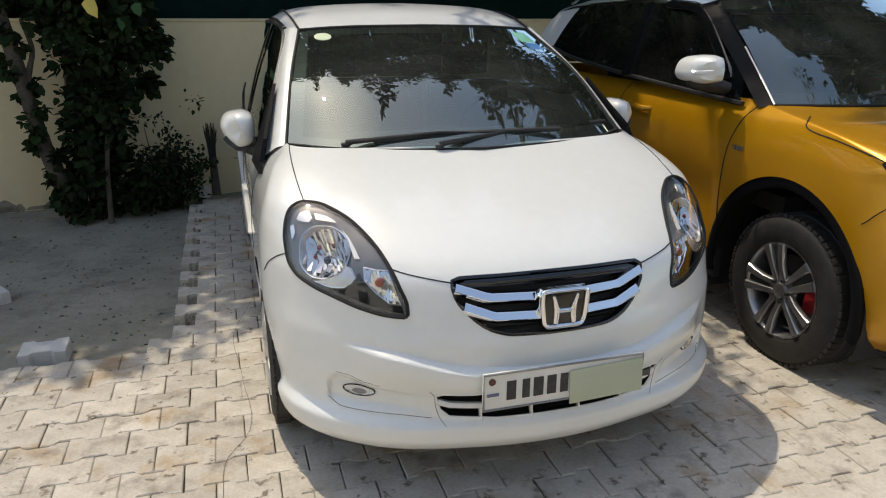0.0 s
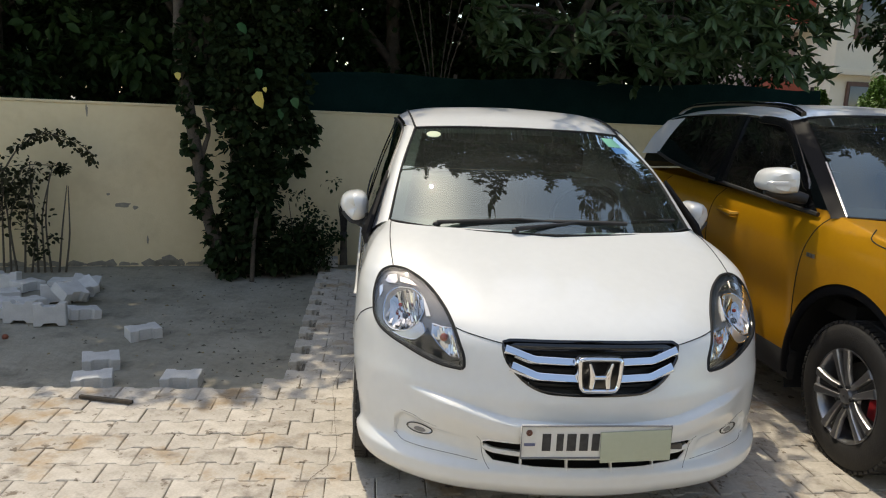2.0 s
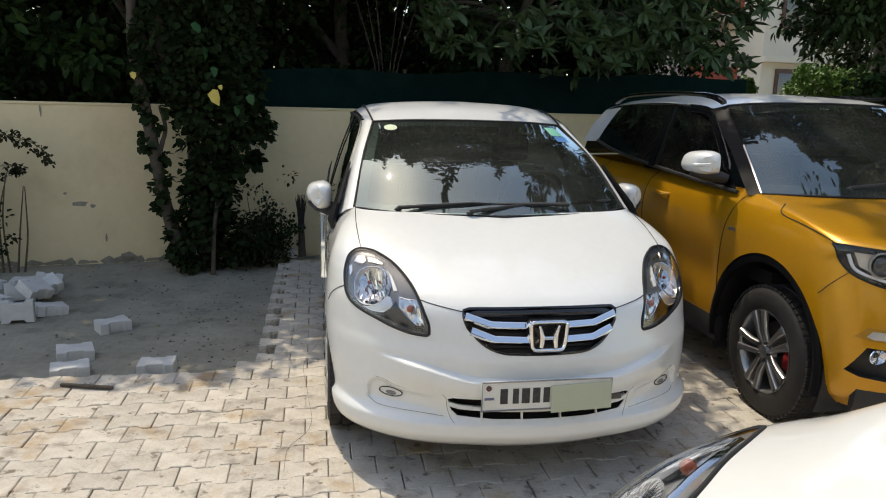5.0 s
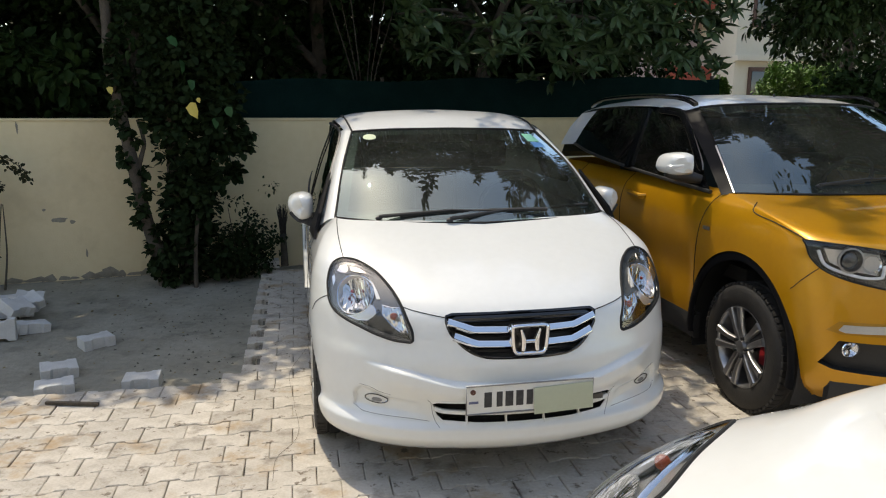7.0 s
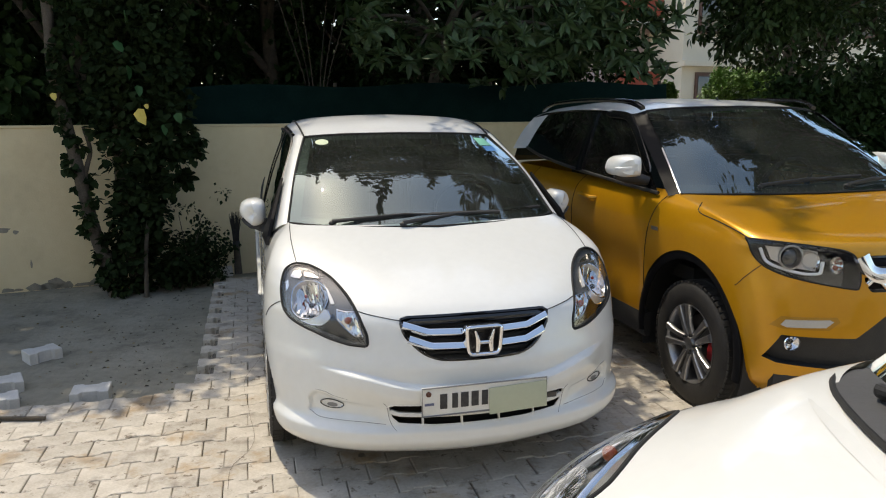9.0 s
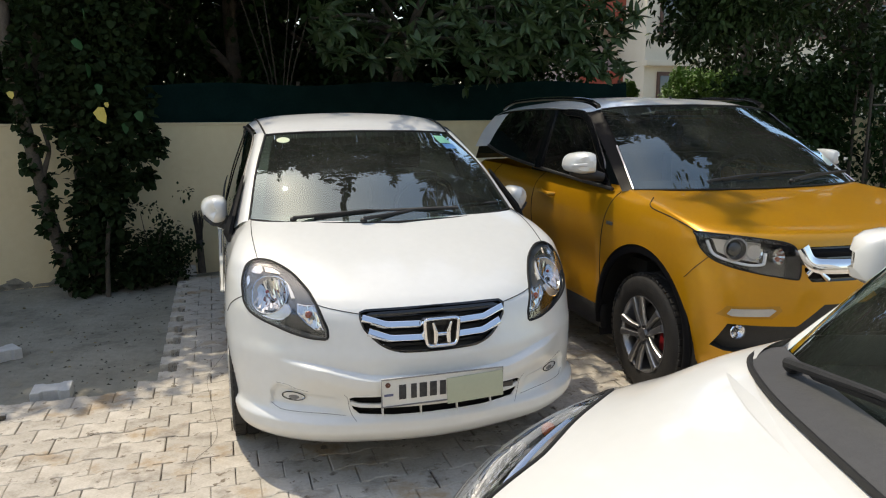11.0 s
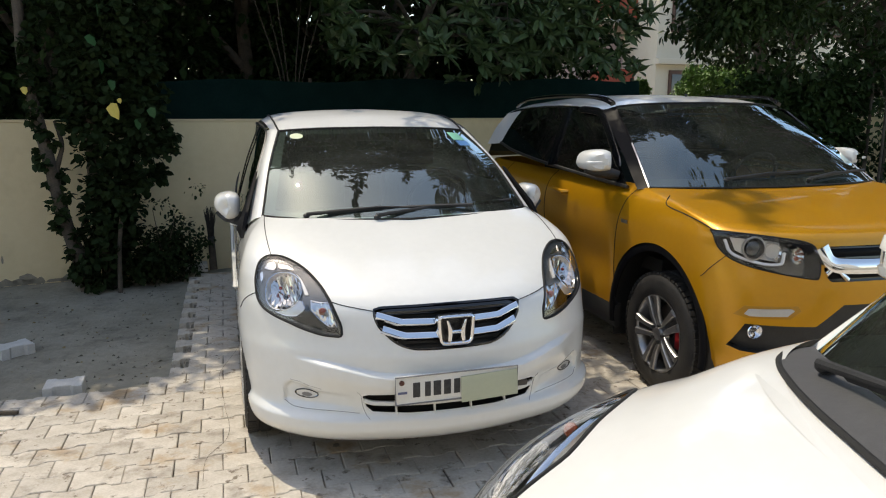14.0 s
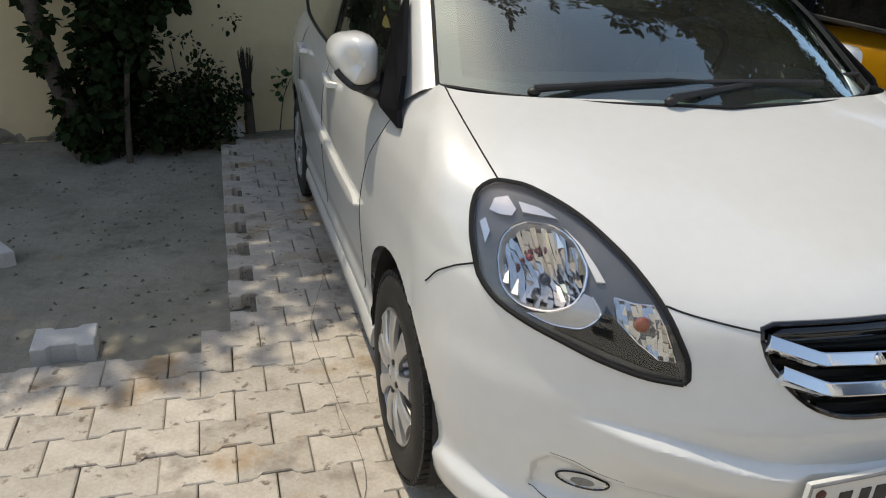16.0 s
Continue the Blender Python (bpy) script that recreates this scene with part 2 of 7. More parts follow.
def mirrored(shape):
    return [(-p[0], p[1], p[2]) for p in shape[0]], [tuple(reversed(f)) for f in shape[1]]


def box(x0, x1, y0, y1, z0, z1, bevel=0.0):
    bm = bmesh.new()
    bmesh.ops.create_cube(bm, size=1, matrix=Matrix.Translation(((x0 + x1) / 2, (y0 + y1) / 2, (z0 + z1) / 2)) @ Matrix.Diagonal((x1 - x0, y1 - y0, z1 - z0, 1)))
    if bevel:
        bmesh.ops.bevel(bm, geom=bm.edges[:], offset=bevel, segments=2, profile=0.7, affect="EDGES")
    out = [tuple(v.co) for v in bm.verts], [tuple(v.index for v in f.verts) for f in bm.faces]
    bm.free()
    return out


def grid(rows, closed=False):
    """Faces over a grid of points, row by row."""
    rows = [list(r) for r in rows]
    n = len(rows[0])
    faces = []
    for i in range(len(rows) - 1):
        for j in range(n if closed else n - 1):
            k = (j + 1) % n
            faces.append((i * n + j, i * n + k, (i + 1) * n + k, (i + 1) * n + j))
    return [p for r in rows for p in r], faces


def tube(points, radius, sides=8, cap=True):
    """A round bar along points; radius may be a number or one for each point."""
    pts = [Vector(p) for p in points]
    rad = radius if isinstance(radius, (list, tuple)) else [radius] * len(pts)
    rows, up = [], None
    for i, p in enumerate(pts):
        way = (pts[min(i + 1, len(pts) - 1)] - pts[max(i - 1, 0)]).normalized()
        if up is None:
            up = way.orthogonal().normalized()
        up = (up - way * up.dot(way)).normalized()
        side = way.cross(up)
        rows.append([p + (up * math.cos(a) + side * math.sin(a)) * rad[i] for a in (math.tau * k / sides for k in range(sides))])
    v, f = grid(rows, True)
    if cap:
        f += [tuple(reversed(range(sides))), tuple(range(len(v) - sides, len(v)))]
    return v, f


def lathe(profile, sides=40, axis="x"):
    """Turns (across, radius) pairs about the x axis."""
    rows = [[(a, r * math.cos(t), r * math.sin(t)) for t in (math.tau * k / sides for k in range(sides))] for a, r in profile]
    return grid(rows, True)


def spline(points, n):
    """A smooth line of n points through points."""
    p = np.array(points, float)
    k = np.r_[0, np.cumsum(np.linalg.norm(np.diff(p, axis=0), axis=1) + 1e-9)]
    t = np.linspace(0, k[-1], n)
    return [tuple(c) for c in np.stack([curve(k, p[:, i])(t) for i in range(p.shape[1])], 1)]


def curve(xs, ys):
    """A smooth function through the pairs that does not overshoot."""
    xs, ys = np.array(xs, float), np.array(ys, float)
    h, d = np.diff(xs), np.diff(ys) / np.diff(xs)
    m = np.zeros_like(ys)
    m[0], m[-1] = d[0], d[-1]
    for i in range(1, len(xs) - 1):
        if d[i - 1] * d[i] > 0:
            a, b = 2 * h[i] + h[i - 1], h[i] + 2 * h[i - 1]
            m[i] = (a + b) / (a / d[i - 1] + b / d[i])

    def f(x):
        x = np.clip(np.asarray(x, float), xs[0], xs[-1])
        i = np.clip(np.searchsorted(xs, x) - 1, 0, len(xs) - 2)
        s = (x - xs[i]) / h[i]
        return (1 + 2 * s) * (1 - s) ** 2 * ys[i] + s * (1 - s) ** 2 * h[i] * m[i] + s * s * (3 - 2 * s) * ys[i + 1] + s * s * (s - 1) * h[i] * m[i + 1]
    return f


def loft(lines, n=10, across=24):
    """A smooth skin over several lines of points."""
    lines = [spline(l, across) for l in lines]
    cols = [spline([l[j] for l in lines], n) for j in range(across)]
    return grid([[c[i] for c in cols] for i in range(n)])


class Shell:
    """A car's lower body: at each height the outline seen from above. u is across, v runs from nose to tail, z is up."""

    def __init__(self, nose, half, depth, power, tail, tail_depth, side=None, relief=None):
        self.nose, self.half, self.depth, self.power, self.tail, self.tail_depth = (curve(*zip(*q)) for q in (nose, half, depth, power, tail, tail_depth))
        self.side = side or (lambda v, z: 1.0 + 0 * v)
        self.relief = relief or (lambda u, z: 0.0 * u)

    def front(self, u, z):
        """Where the nose stands (v) at (u, z)."""
        u, z = np.abs(np.asarray(u, float)), np.asarray(z, float)
        w, e = self.half(z), self.power(z)
        q = np.clip(u / w, 0, 0.9999)
        return self.nose(z) + self.depth(z) * (1 - (1 - q ** e) ** (1 / e)) + self.relief(u, z)

    def at(self, u, z, out=0.0):
        """A point of the nose, out metres proud of it."""
        p = Vector((float(u), float(self.front(u, z)), float(z)))
        if out:
            d = 0.004
            a = Vector((2 * d, float(self.front(u + d, z) - self.front(u - d, z)), 0))
            b = Vector((0, float(self.front(u, z + d) - self.front(u, z - d)), 2 * d))
            p += a.cross(b).normalized() * out
        return p

    def build(self, zs, holes=(), arches=(), around=46, along=90):
        rows = []
        for z in zs:
            w, n, d, e = self.half(z), self.nose(z), self.depth(z), self.power(z)
            f = np.linspace(0, math.pi / 2, around)
            u = w * np.sin(f) ** (2 / e)
            v = n + d * (1 - np.cos(f) ** (2 / e)) + self.relief(u, z)
            r, rd = self.tail(z), self.tail_depth(z)
            sv = np.linspace(n + d, r - rd, along)[1:]
            su = w * self.side(sv, z)
            g = np.linspace(0, math.pi / 2, 16)[1:]
            ru, rv = su[-1] * np.cos(g) ** 0.8, r - rd + rd * np.sin(g) ** 0.8
            half = list(zip(np.r_[u, su, ru], np.r_[v, sv, rv], [z] * (len(u) + len(su) + len(ru))))
            rows.append([(-a, b, c) for a, b, c in reversed(half[1:])] + half)
        v, f = grid(rows)
        v = [list(p) for p in v]
        step = 0.014
        for poly in holes:
            poly = [Vector((a, b, 0)) for a, b in poly]
            lo_u, hi_u = min(p.x for p in poly) - 0.03, max(p.x for p in poly) + 0.03
            lo_z, hi_z = min(p.y for p in poly) - 0.03, max(p.y for p in poly) + 0.03
            inside = set()
            for i, p in enumerate(v):
                if lo_u < p[0] < hi_u and lo_z < p[2] < hi_z and p[1] < 1.0:
                    hit, dist, isin = nearest_on(poly, p[0], p[2])
                    if dist < step * 0.55:
                        p[0], p[2] = hit
                        p[1] = float(self.front(hit[0], hit[1]))
                        inside.add(i)
                    elif isin:
                        inside.add(i)
            f = [q for q in f if not all(i in inside for i in q)]
        for av, az, ar in arches:
            inside = set()
            for i, p in enumerate(v):
                if abs(p[0]) > 0.5 and abs(p[1] - av) < ar + 0.05 and p[2] < az + ar + 0.05:
                    dv, dz = p[1] - av, p[2] - az
                    dist = math.hypot(dv, dz)
                    if dist < ar + 0.012:
                        if dist > ar - 0.016:
                            p[1], p[2] = av + dv * ar / dist, az + dz * ar / dist
                        inside.add(i)
            f = [q for q in f if not all(i in inside for i in q)]
        return v, f

    def patch(self, poly, out=0.003, step=0.012, rim=0.0):
        """A panel of outline poly (u, z) laid on the nose, its rim turned back."""
        from_edge = outline(poly, step)
        n = len(from_edge)
        pts = [Vector(p) for p in from_edge]
        corners = [Vector((a, b, 0)) for a, b in from_edge]
        us, zs = [p[0] for p in from_edge], [p[1] for p in from_edge]
        for a in np.arange(min(us), max(us), step):
            for b in np.arange(min(zs), max(zs), step):
                hit, dist, isin = nearest_on(corners, a, b)
                if isin and dist > step * 0.5:
                    pts.append(Vector((a, b)))
        vs, es, fs, *_ = mathutils.geometry.delaunay_2d_cdt(pts, [(i, (i + 1) % n) for i in range(n)], [list(range(n))], 1, 1e-6)
        v = [tuple(self.at(p[0], p[1], out)) for p in vs]
        f = [tuple(q) for q in fs]
        if rim:
            k = len(v)
            v += [tuple(self.at(p[0], p[1], out - rim)) for p in vs[:n]]
            f += [(i, k + i, k + (i + 1) % n, (i + 1) % n) for i in range(n)]
        return v, f

    def line(self, uz, out=0.0, n=30):
        return [tuple(self.at(a, b, out)) for a, b in spline(uz, n)]


def outline(poly, step):
    """Points along a closed line, about step apart."""
    out = []
    for i, a in enumerate(poly):
        b = poly[(i + 1) % len(poly)]
        k = max(1, round(math.dist(a, b) / step))
        out += [(a[0] + (b[0] - a[0]) * j / k, a[1] + (b[1] - a[1]) * j / k) for j in range(k)]
    return out


def closed(points, n=48):
    """A smooth closed line through points."""
    p = list(points)
    line = spline(p[-3:] + p + p[:3], n * 3)
    a = min(range(len(line)), key=lambda i: math.dist(line[i], p[0]) if i < n * 1.5 else 9)
    b = min(range(len(line)), key=lambda i: math.dist(line[i], p[0]) if i > n * 1.5 else 9)
    seg = line[a:b]
    return [seg[int(i * len(seg) / n)] for i in range(n)]


def nearest_on(poly, x, y):
    """The nearest point on a closed outline, its distance, and whether (x, y) lies inside."""
    best, spot, isin = 1e9, (x, y), False
    for i in range(len(poly)):
        ax, ay = poly[i][0], poly[i][1]
        bx, by = poly[(i + 1) % len(poly)][0], poly[(i + 1) % len(poly)][1]
        dx, dy = bx - ax, by - ay
        t = max(0, min(1, ((x - ax) * dx + (y - ay) * dy) / (dx * dx + dy * dy + 1e-12)))
        px, py = ax + dx * t, ay + dy * t
        d = math.hypot(px - x, py - y)
        if d < best:
            best, spot = d, (px, py)
        if (ay > y) != (by > y) and x < (bx - ax) * (y - ay) / (by - ay + 1e-12) + ax:
            isin = not isin
    return spot, best, isin

# ---- the yard ----
WALL = pose(-2.3, 6.30, 0, 0, 0, 25.6)
PAVE = pose(-1.30, 3.22, 0, 0, 0, 17.5)
BLOCK, ROW = 0.206, 0.140


def sand_height(x, y):
    p = Vector((x, y, 0))
    return -0.064 + 0.010 * noise.noise(p * 1.7) + 0.006 * noise.noise(p * 6.1) + 0.003 * noise.noise(p * 17.0)


xs = np.r_[-400, -60, -12, np.linspace(-6.2, 0.2, 190), 3, 12, 60, 400]
ys = np.r_[-400, -60, -6, 0, np.linspace(2.2, 7.4, 160), 12, 60, 400]
ground = part("ground", grid([[(x, y, sand_height(x, y) if abs(x) < 7 and 1 < y < 8 else -0.064) for x in xs] for y in ys]), "sand")
tagged(ground, "grey levelled sand bed beside the paving", "ground", kind="structure")

wall = thing("wall_north", WALL, "cream painted boundary wall with a stained foot", "wall", kind="structure")
part("wall_face", box(-9, 13, 0, 0.2, -0.2, 1.435, 0.006), "wall_paint", wall)
part("coping", box(-9.02, 13.02, -0.012, 0.215, 1.435, 1.458, 0.008), "wall_paint", wall)
# flaked plaster along the foot and a few scars
rng = random.Random(4)
for k in range(26):
    x = -3.4 + k * 0.11 + rng.uniform(-0.04, 0.04)
    w, h = rng.uniform(0.04, 0.11), rng.uniform(0.012, 0.055)
    edge = [(x + w * math.cos(a) * rng.uniform(0.7, 1.1), -0.004, -0.045 + h * max(-0.3, math.sin(a)) * rng.uniform(0.6, 1.2)) for a in np.linspace(0, math.tau, 11, False)]
    part("plaster_scar", (edge + [(p[0], 0.004, p[2]) for p in edge], [tuple(range(11))] + [(i, (i + 1) % 11, 11 + (i + 1) % 11, 11 + i) for i in range(11)]), "bare_plaster", wall, "bare grey plaster patch", smooth=False)
for x, z, w, h in ((-1.82, 0.52, 0.075, 0.03), (-1.72, 0.50, 0.03, 0.022), (-1.62, 0.19, 0.010, 0.05), (-1.95, 0.62, 0.022, 0.013), (-2.095, 1.38, 0.012, 0.06), (-1.43, 0.0, 0.09, 0.05)):
    edge = [(x + w * math.cos(a) * rng.uniform(0.6, 1.1), -0.004, z + h * math.sin(a) * rng.uniform(0.6, 1.1)) for a in np.linspace(0, math.tau, 12, False)]
    part("plaster_scar", (edge, [tuple(range(12))]), "bare_plaster", wall, "bare grey plaster patch", smooth=False)

# green shade net on posts behind the wall
net = thing("shade_net", WALL, "dark green shade net stretched on poles behind the wall", "net")
cols = np.linspace(-0.6, 5.9, 64)
rows = [[(x, 0.30 + 0.03 * math.sin(x * 2.3 + k) + 0.02 * noise.noise(Vector((x * 1.5, k, 0))), 0.9 + (0.92 + 0.02 * (x + 0.6) + 0.02 * math.sin(x * 3.1)) * k / 7) for x in cols] for k in range(8)]
part("netting", grid(rows), "net", net)
for x in (-0.5, 1.4, 3.3, 5.8):
    part("pole", tube([(x, 0.36, -0.1), (x, 0.36, 1.86 + 0.02 * x)], 0.022, 8), "bark", net)

# an unseen pale facade, added behind the camera to bounce sunlight onto the cars
front = thing("bounce_wall", pose(0, -8.5, 0), "unseen pale wall with dark windows, added to bounce light", "wall", kind="structure")
part("wall_face", box(-14, 16, -0.4, 0, -0.1, 7.5, 0.01), "plaster", front)
for x in np.arange(-12, 14, 4.0):
    for z in (0.9, 4.1):
        win = part("window", box(x, x + 1.5, -0.02, 0.05, z, z + 1.5, 0.01), "brown_frame", front)
        part("pane", box(x + 0.08, x + 1.42, 0.04, 0.06, z + 0.08, z + 1.42, 0.003), "dark_glass_solid", win)

# ---- cars ----
AMAZE = pose(0.381, 2.019, 0, 0, 0, 17.5)
SUV = pose(2.575, 2.53, 0, 0, 0, 16.8)
NEAR = pose(0.25, -0.05, 0, 0, 0, -90)


def smooth(x):
    x = np.clip(x, 0, 1)
    return x * x * (3 - 2 * x)


def bar(points, width, depth, way):
    """A flat bar with softened edges along points; way(p) gives its outward direction."""
    pts = [Vector(p) for p in points]
    rows = []
    for i, p in enumerate(pts):
        t = (pts[min(i + 1, len(pts) - 1)] - pts[max(i - 1, 0)]).normalized()
        o = way(p).normalized()
        s = t.cross(o).normalized()
        w = width[i] / 2 if isinstance(width, (list, tuple)) else width / 2
        rows.append([p + s * a * w + o * b * depth for a, b in ((-1, -0.5), (-1, 0.45), (-0.75, 0.85), (0, 1), (0.75, 0.85), (1, 0.45), (1, -0.5))])
    v, f = grid(rows, True)
    n = 7
    f += [tuple(reversed(range(n))), tuple(range(len(v) - n, len(v)))]
    return v, f


def ring(radius, thick, at, axis, squash=1.0, sides=32):
    q = Vector(axis).to_track_quat("Z", "Y").to_matrix()
    pts = [Vector(at) + q @ Vector((radius * math.cos(a), radius * squash * math.sin(a), 0)) for a in (math.tau * i / sides for i in range(sides + 1))]
    return tube(pts, thick, 6, False)


def bowl(radius, deep, at, axis, squash=1.0, sides=20, steps=6):
    """A hollow reflector that opens along axis."""
    q = Vector(axis).to_track_quat("Z", "Y").to_matrix()
    rows = []
    for k in range(steps + 1):
        r = radius * (0.12 + 0.88 * k / steps)
        h = -deep * (1 - (k / steps) ** 2)
        rows.append([Vector(at) + q @ Vector((r * math.cos(a), r * squash * math.sin(a), h)) for a in (math.tau * i / sides for i in range(sides))])
    return grid(rows, True)


def ball(radius, at, stretch=(1, 1, 1)):
    bm = bmesh.new()
    bmesh.ops.create_uvsphere(bm, u_segments=16, v_segments=10, radius=radius, matrix=Matrix.Translation(at) @ Matrix.Diagonal((*stretch, 1)))
    out = [tuple(v.co) for v in bm.verts], [tuple(v.index for v in f.verts) for f in bm.faces]
    bm.free()
    return out


def wheel(car, at, side, radius, rim, width, spokes, style):
    """A wheel at the axle's outer face; side is -1 or 1."""
    hub = thing("wheel", pose(*at, 0, 0, 0 if side > 0 else 180), "", "")
    hub.parent = car
    w, r = width, radius
    prof = [(-w, rim), (-w, r * 0.93), (-w * 0.93, r * 0.985), (-w * 0.72, r), (-w * 0.70, r - 0.007), (-w * 0.66, r - 0.007), (-w * 0.64, r), (-w * 0.38, r), (-w * 0.36, r - 0.007), (-w * 0.32, r - 0.007), (-w * 0.30, r), (-w * 0.1, r * 0.985),
            (-0.004, r * 0.93), (0.004, r * 0.86), (0.004, rim * 1.10), (0.0, rim * 1.07), (-0.006, rim * 1.005), (-0.03, rim * 0.99)]
    part("tyre", lathe(prof, 64), "rubber", hub)
    for x0, x1 in ((-w * 0.27, -w * 0.03), (-w * 0.97, -w * 0.75)):
        lugs = [moved(box(x0, x1, -0.0115 * r / 0.29, 0.0115 * r / 0.29, r * 0.955, r * 0.998, 0.0015), pose(0, 0, 0, 360 * k / 58, 0, 0)) for k in range(58)]
        tagged(part("tread", join(*lugs), "rubber", hub), kind="stuff")
    part("rim_barrel", lathe([(-0.13, rim * 0.9), (-0.05, rim * 0.93), (-0.012, rim * 0.985), (-0.002, rim * 1.02), (-0.002, rim * 0.985), (-0.012, rim * 0.945), (-0.05, rim * 0.9)], 56), "alloy", hub)
    part("brake_disc", lathe([(-0.085, 0.03), (-0.085, rim * 0.72), (-0.095, rim * 0.72)], 32), "dark_alloy", hub)
    if style == "twin":
        part("brake_caliper", moved(box(-0.10, -0.05, -0.05, 0.05, rim * 0.45, rim * 0.78, 0.012), pose(0, 0, 0, -95 if side < 0 else 95, 0, 0)), "caliper_red", hub, "red brake caliper")
    for k in range(spokes):
        a = math.tau * (k + 0.25) / spokes
        turn = pose(0, 0, 0, math.degrees(a), 0, 0)
        if style == "twin":
            for s in (-1, 1):
                line = spline([(-0.026, s * 0.020, rim * 0.16), (-0.010, s * 0.026, rim * 0.5), (-0.004, s * 0.042, rim * 0.97)], 6)
                part("spoke", moved(bar(line, [0.026, 0.030, 0.030, 0.033, 0.038, 0.044], 0.016, lambda p: Vector((1, 0, 0))), turn), "alloy", hub)
            line = spline([(-0.03, 0, rim * 0.2), (-0.022, 0, rim * 0.55), (-0.02, 0, rim * 0.95)], 5)
            part("spoke_web", moved(bar(line, [0.02, 0.022, 0.03, 0.036, 0.04], 0.01, lambda p: Vector((1, 0, 0))), turn), "dark_alloy", hub)
        else:
            line = spline([(-0.012, 0, rim * 0.2), (0.0, 0, rim * 0.5), (-0.006, 0, rim * 0.97)], 6)
            part("spoke", moved(bar(line, [0.040, 0.036, 0.036, 0.040, 0.048, 0.062], 0.012, lambda p: Vector((1, 0, 0))), turn), "silver_paint", hub)
    part("hub_cap", lathe([(-0.03, rim * 0.3), (-0.006, rim * 0.27), (0.004, rim * 0.2), (0.009, rim * 0.15), (0.011, 0.004)] if style != "twin" else [(-0.03, rim * 0.36), (-0.016, rim * 0.33), (-0.014, rim * 0.18), (0.0, rim * 0.16), (0.003, rim * 0.12), (0.003, 0.004)], 28), "silver_paint" if style != "twin" else "alloy", hub)
    for k in range(5 if style == "twin" else 4):
        a = math.tau * k / (5 if style == "twin" else 4)
        part("wheel_nut", moved(lathe([(-0.02, 0.009), (0.006, 0.009), (0.008, 0.006), (0.008, 0.0005)], 8), Matrix.Translation((0, math.cos(a) * rim * 0.235, math.sin(a) * rim * 0.235))), "dark_alloy", hub)
    return hub


def arch_liner(car, side, v, z, r, half, mat="black_plastic"):
    rows = []
    for x in (half - 0.012, half - 0.06, half - 0.30):
        rows.append([(side * x, v + (r + 0.002) * math.cos(a), z + (r + 0.002) * math.sin(a)) for a in np.linspace(math.pi * 1.12, -math.pi * 0.12, 28)])
    part("wheel_arch", grid(rows), mat, car)
    part("wheel_well", ([(side * (half - 0.30), v + (r + 0.002) * math.cos(a), z + (r + 0.002) * math.sin(a)) for a in np.linspace(math.pi * 1.12, -math.pi * 0.12, 28)], [tuple(range(28))]), mat, car)


def seats(car, v, z, half):
    for u in (-half, half):
        part("seat_back", box(u - 0.23, u + 0.23, v, v + 0.13, z - 0.35, z + 0.16, 0.04), "interior", car)
        part("headrest", box(u - 0.12, u + 0.12, v + 0.04, v + 0.13, z + 0.19, z + 0.36, 0.035), "interior", car)
    part("rear_seat", box(-0.6, 0.6, v + 0.75, v + 0.9, z - 0.35, z + 0.12, 0.05), "interior", car)


def wiper(car, pivot, tip, out, name="wiper"):
    a, b = Vector(pivot), Vector(tip)
    m = a.lerp(b, 0.42) + Vector(out) * 0.035
    w = part(name, tube([a - Vector(out) * 0.01, a + Vector(out) * 0.02, m, a.lerp(b, 0.62) + Vector(out) * 0.02], [0.014, 0.010, 0.006, 0.005], 8), "black_plastic", car)
    q = (b - a).normalized()
    part("blade", bar([a.lerp(b, k) + Vector(out) * (0.008 + 0.012 * math.sin(math.pi * k)) for k in (0.12, 0.4, 0.6, 0.8, 1.0)], 0.015, 0.010, lambda p: Vector(out)), "black_plastic", w)
    part("wiper_cap", ball(0.014, a + Vector(out) * 0.010, (1.3, 1, 0.8)), "black_plastic", w)


def both(car, name, shape, mat, label=""):
    part(name, shape, mat, car, label), part(name, mirrored(shape), mat, car, label)


def fluted(shell, rim, middle, flutes=15):
    """A hollow lamp reflector with upright flutes inside the outline rim."""
    rows = []
    for k in range(11):
        t = 0.08 + 0.92 * k / 10
        row = []
        for a, b in rim:
            u, z = middle[0] + (a - middle[0]) * t, middle[1] + (b - middle[1]) * t
            wave = 0.0042 * abs(math.sin(u * math.pi * flutes / 0.21)) * (1 - t ** 6)
            row.append(shell.at(u, z, -0.010 - 0.026 * (1 - t * t) + wave))
        rows.append(row)
    v, f = grid(rows, True)
    return v, f + [tuple(reversed(range(len(rim))))]


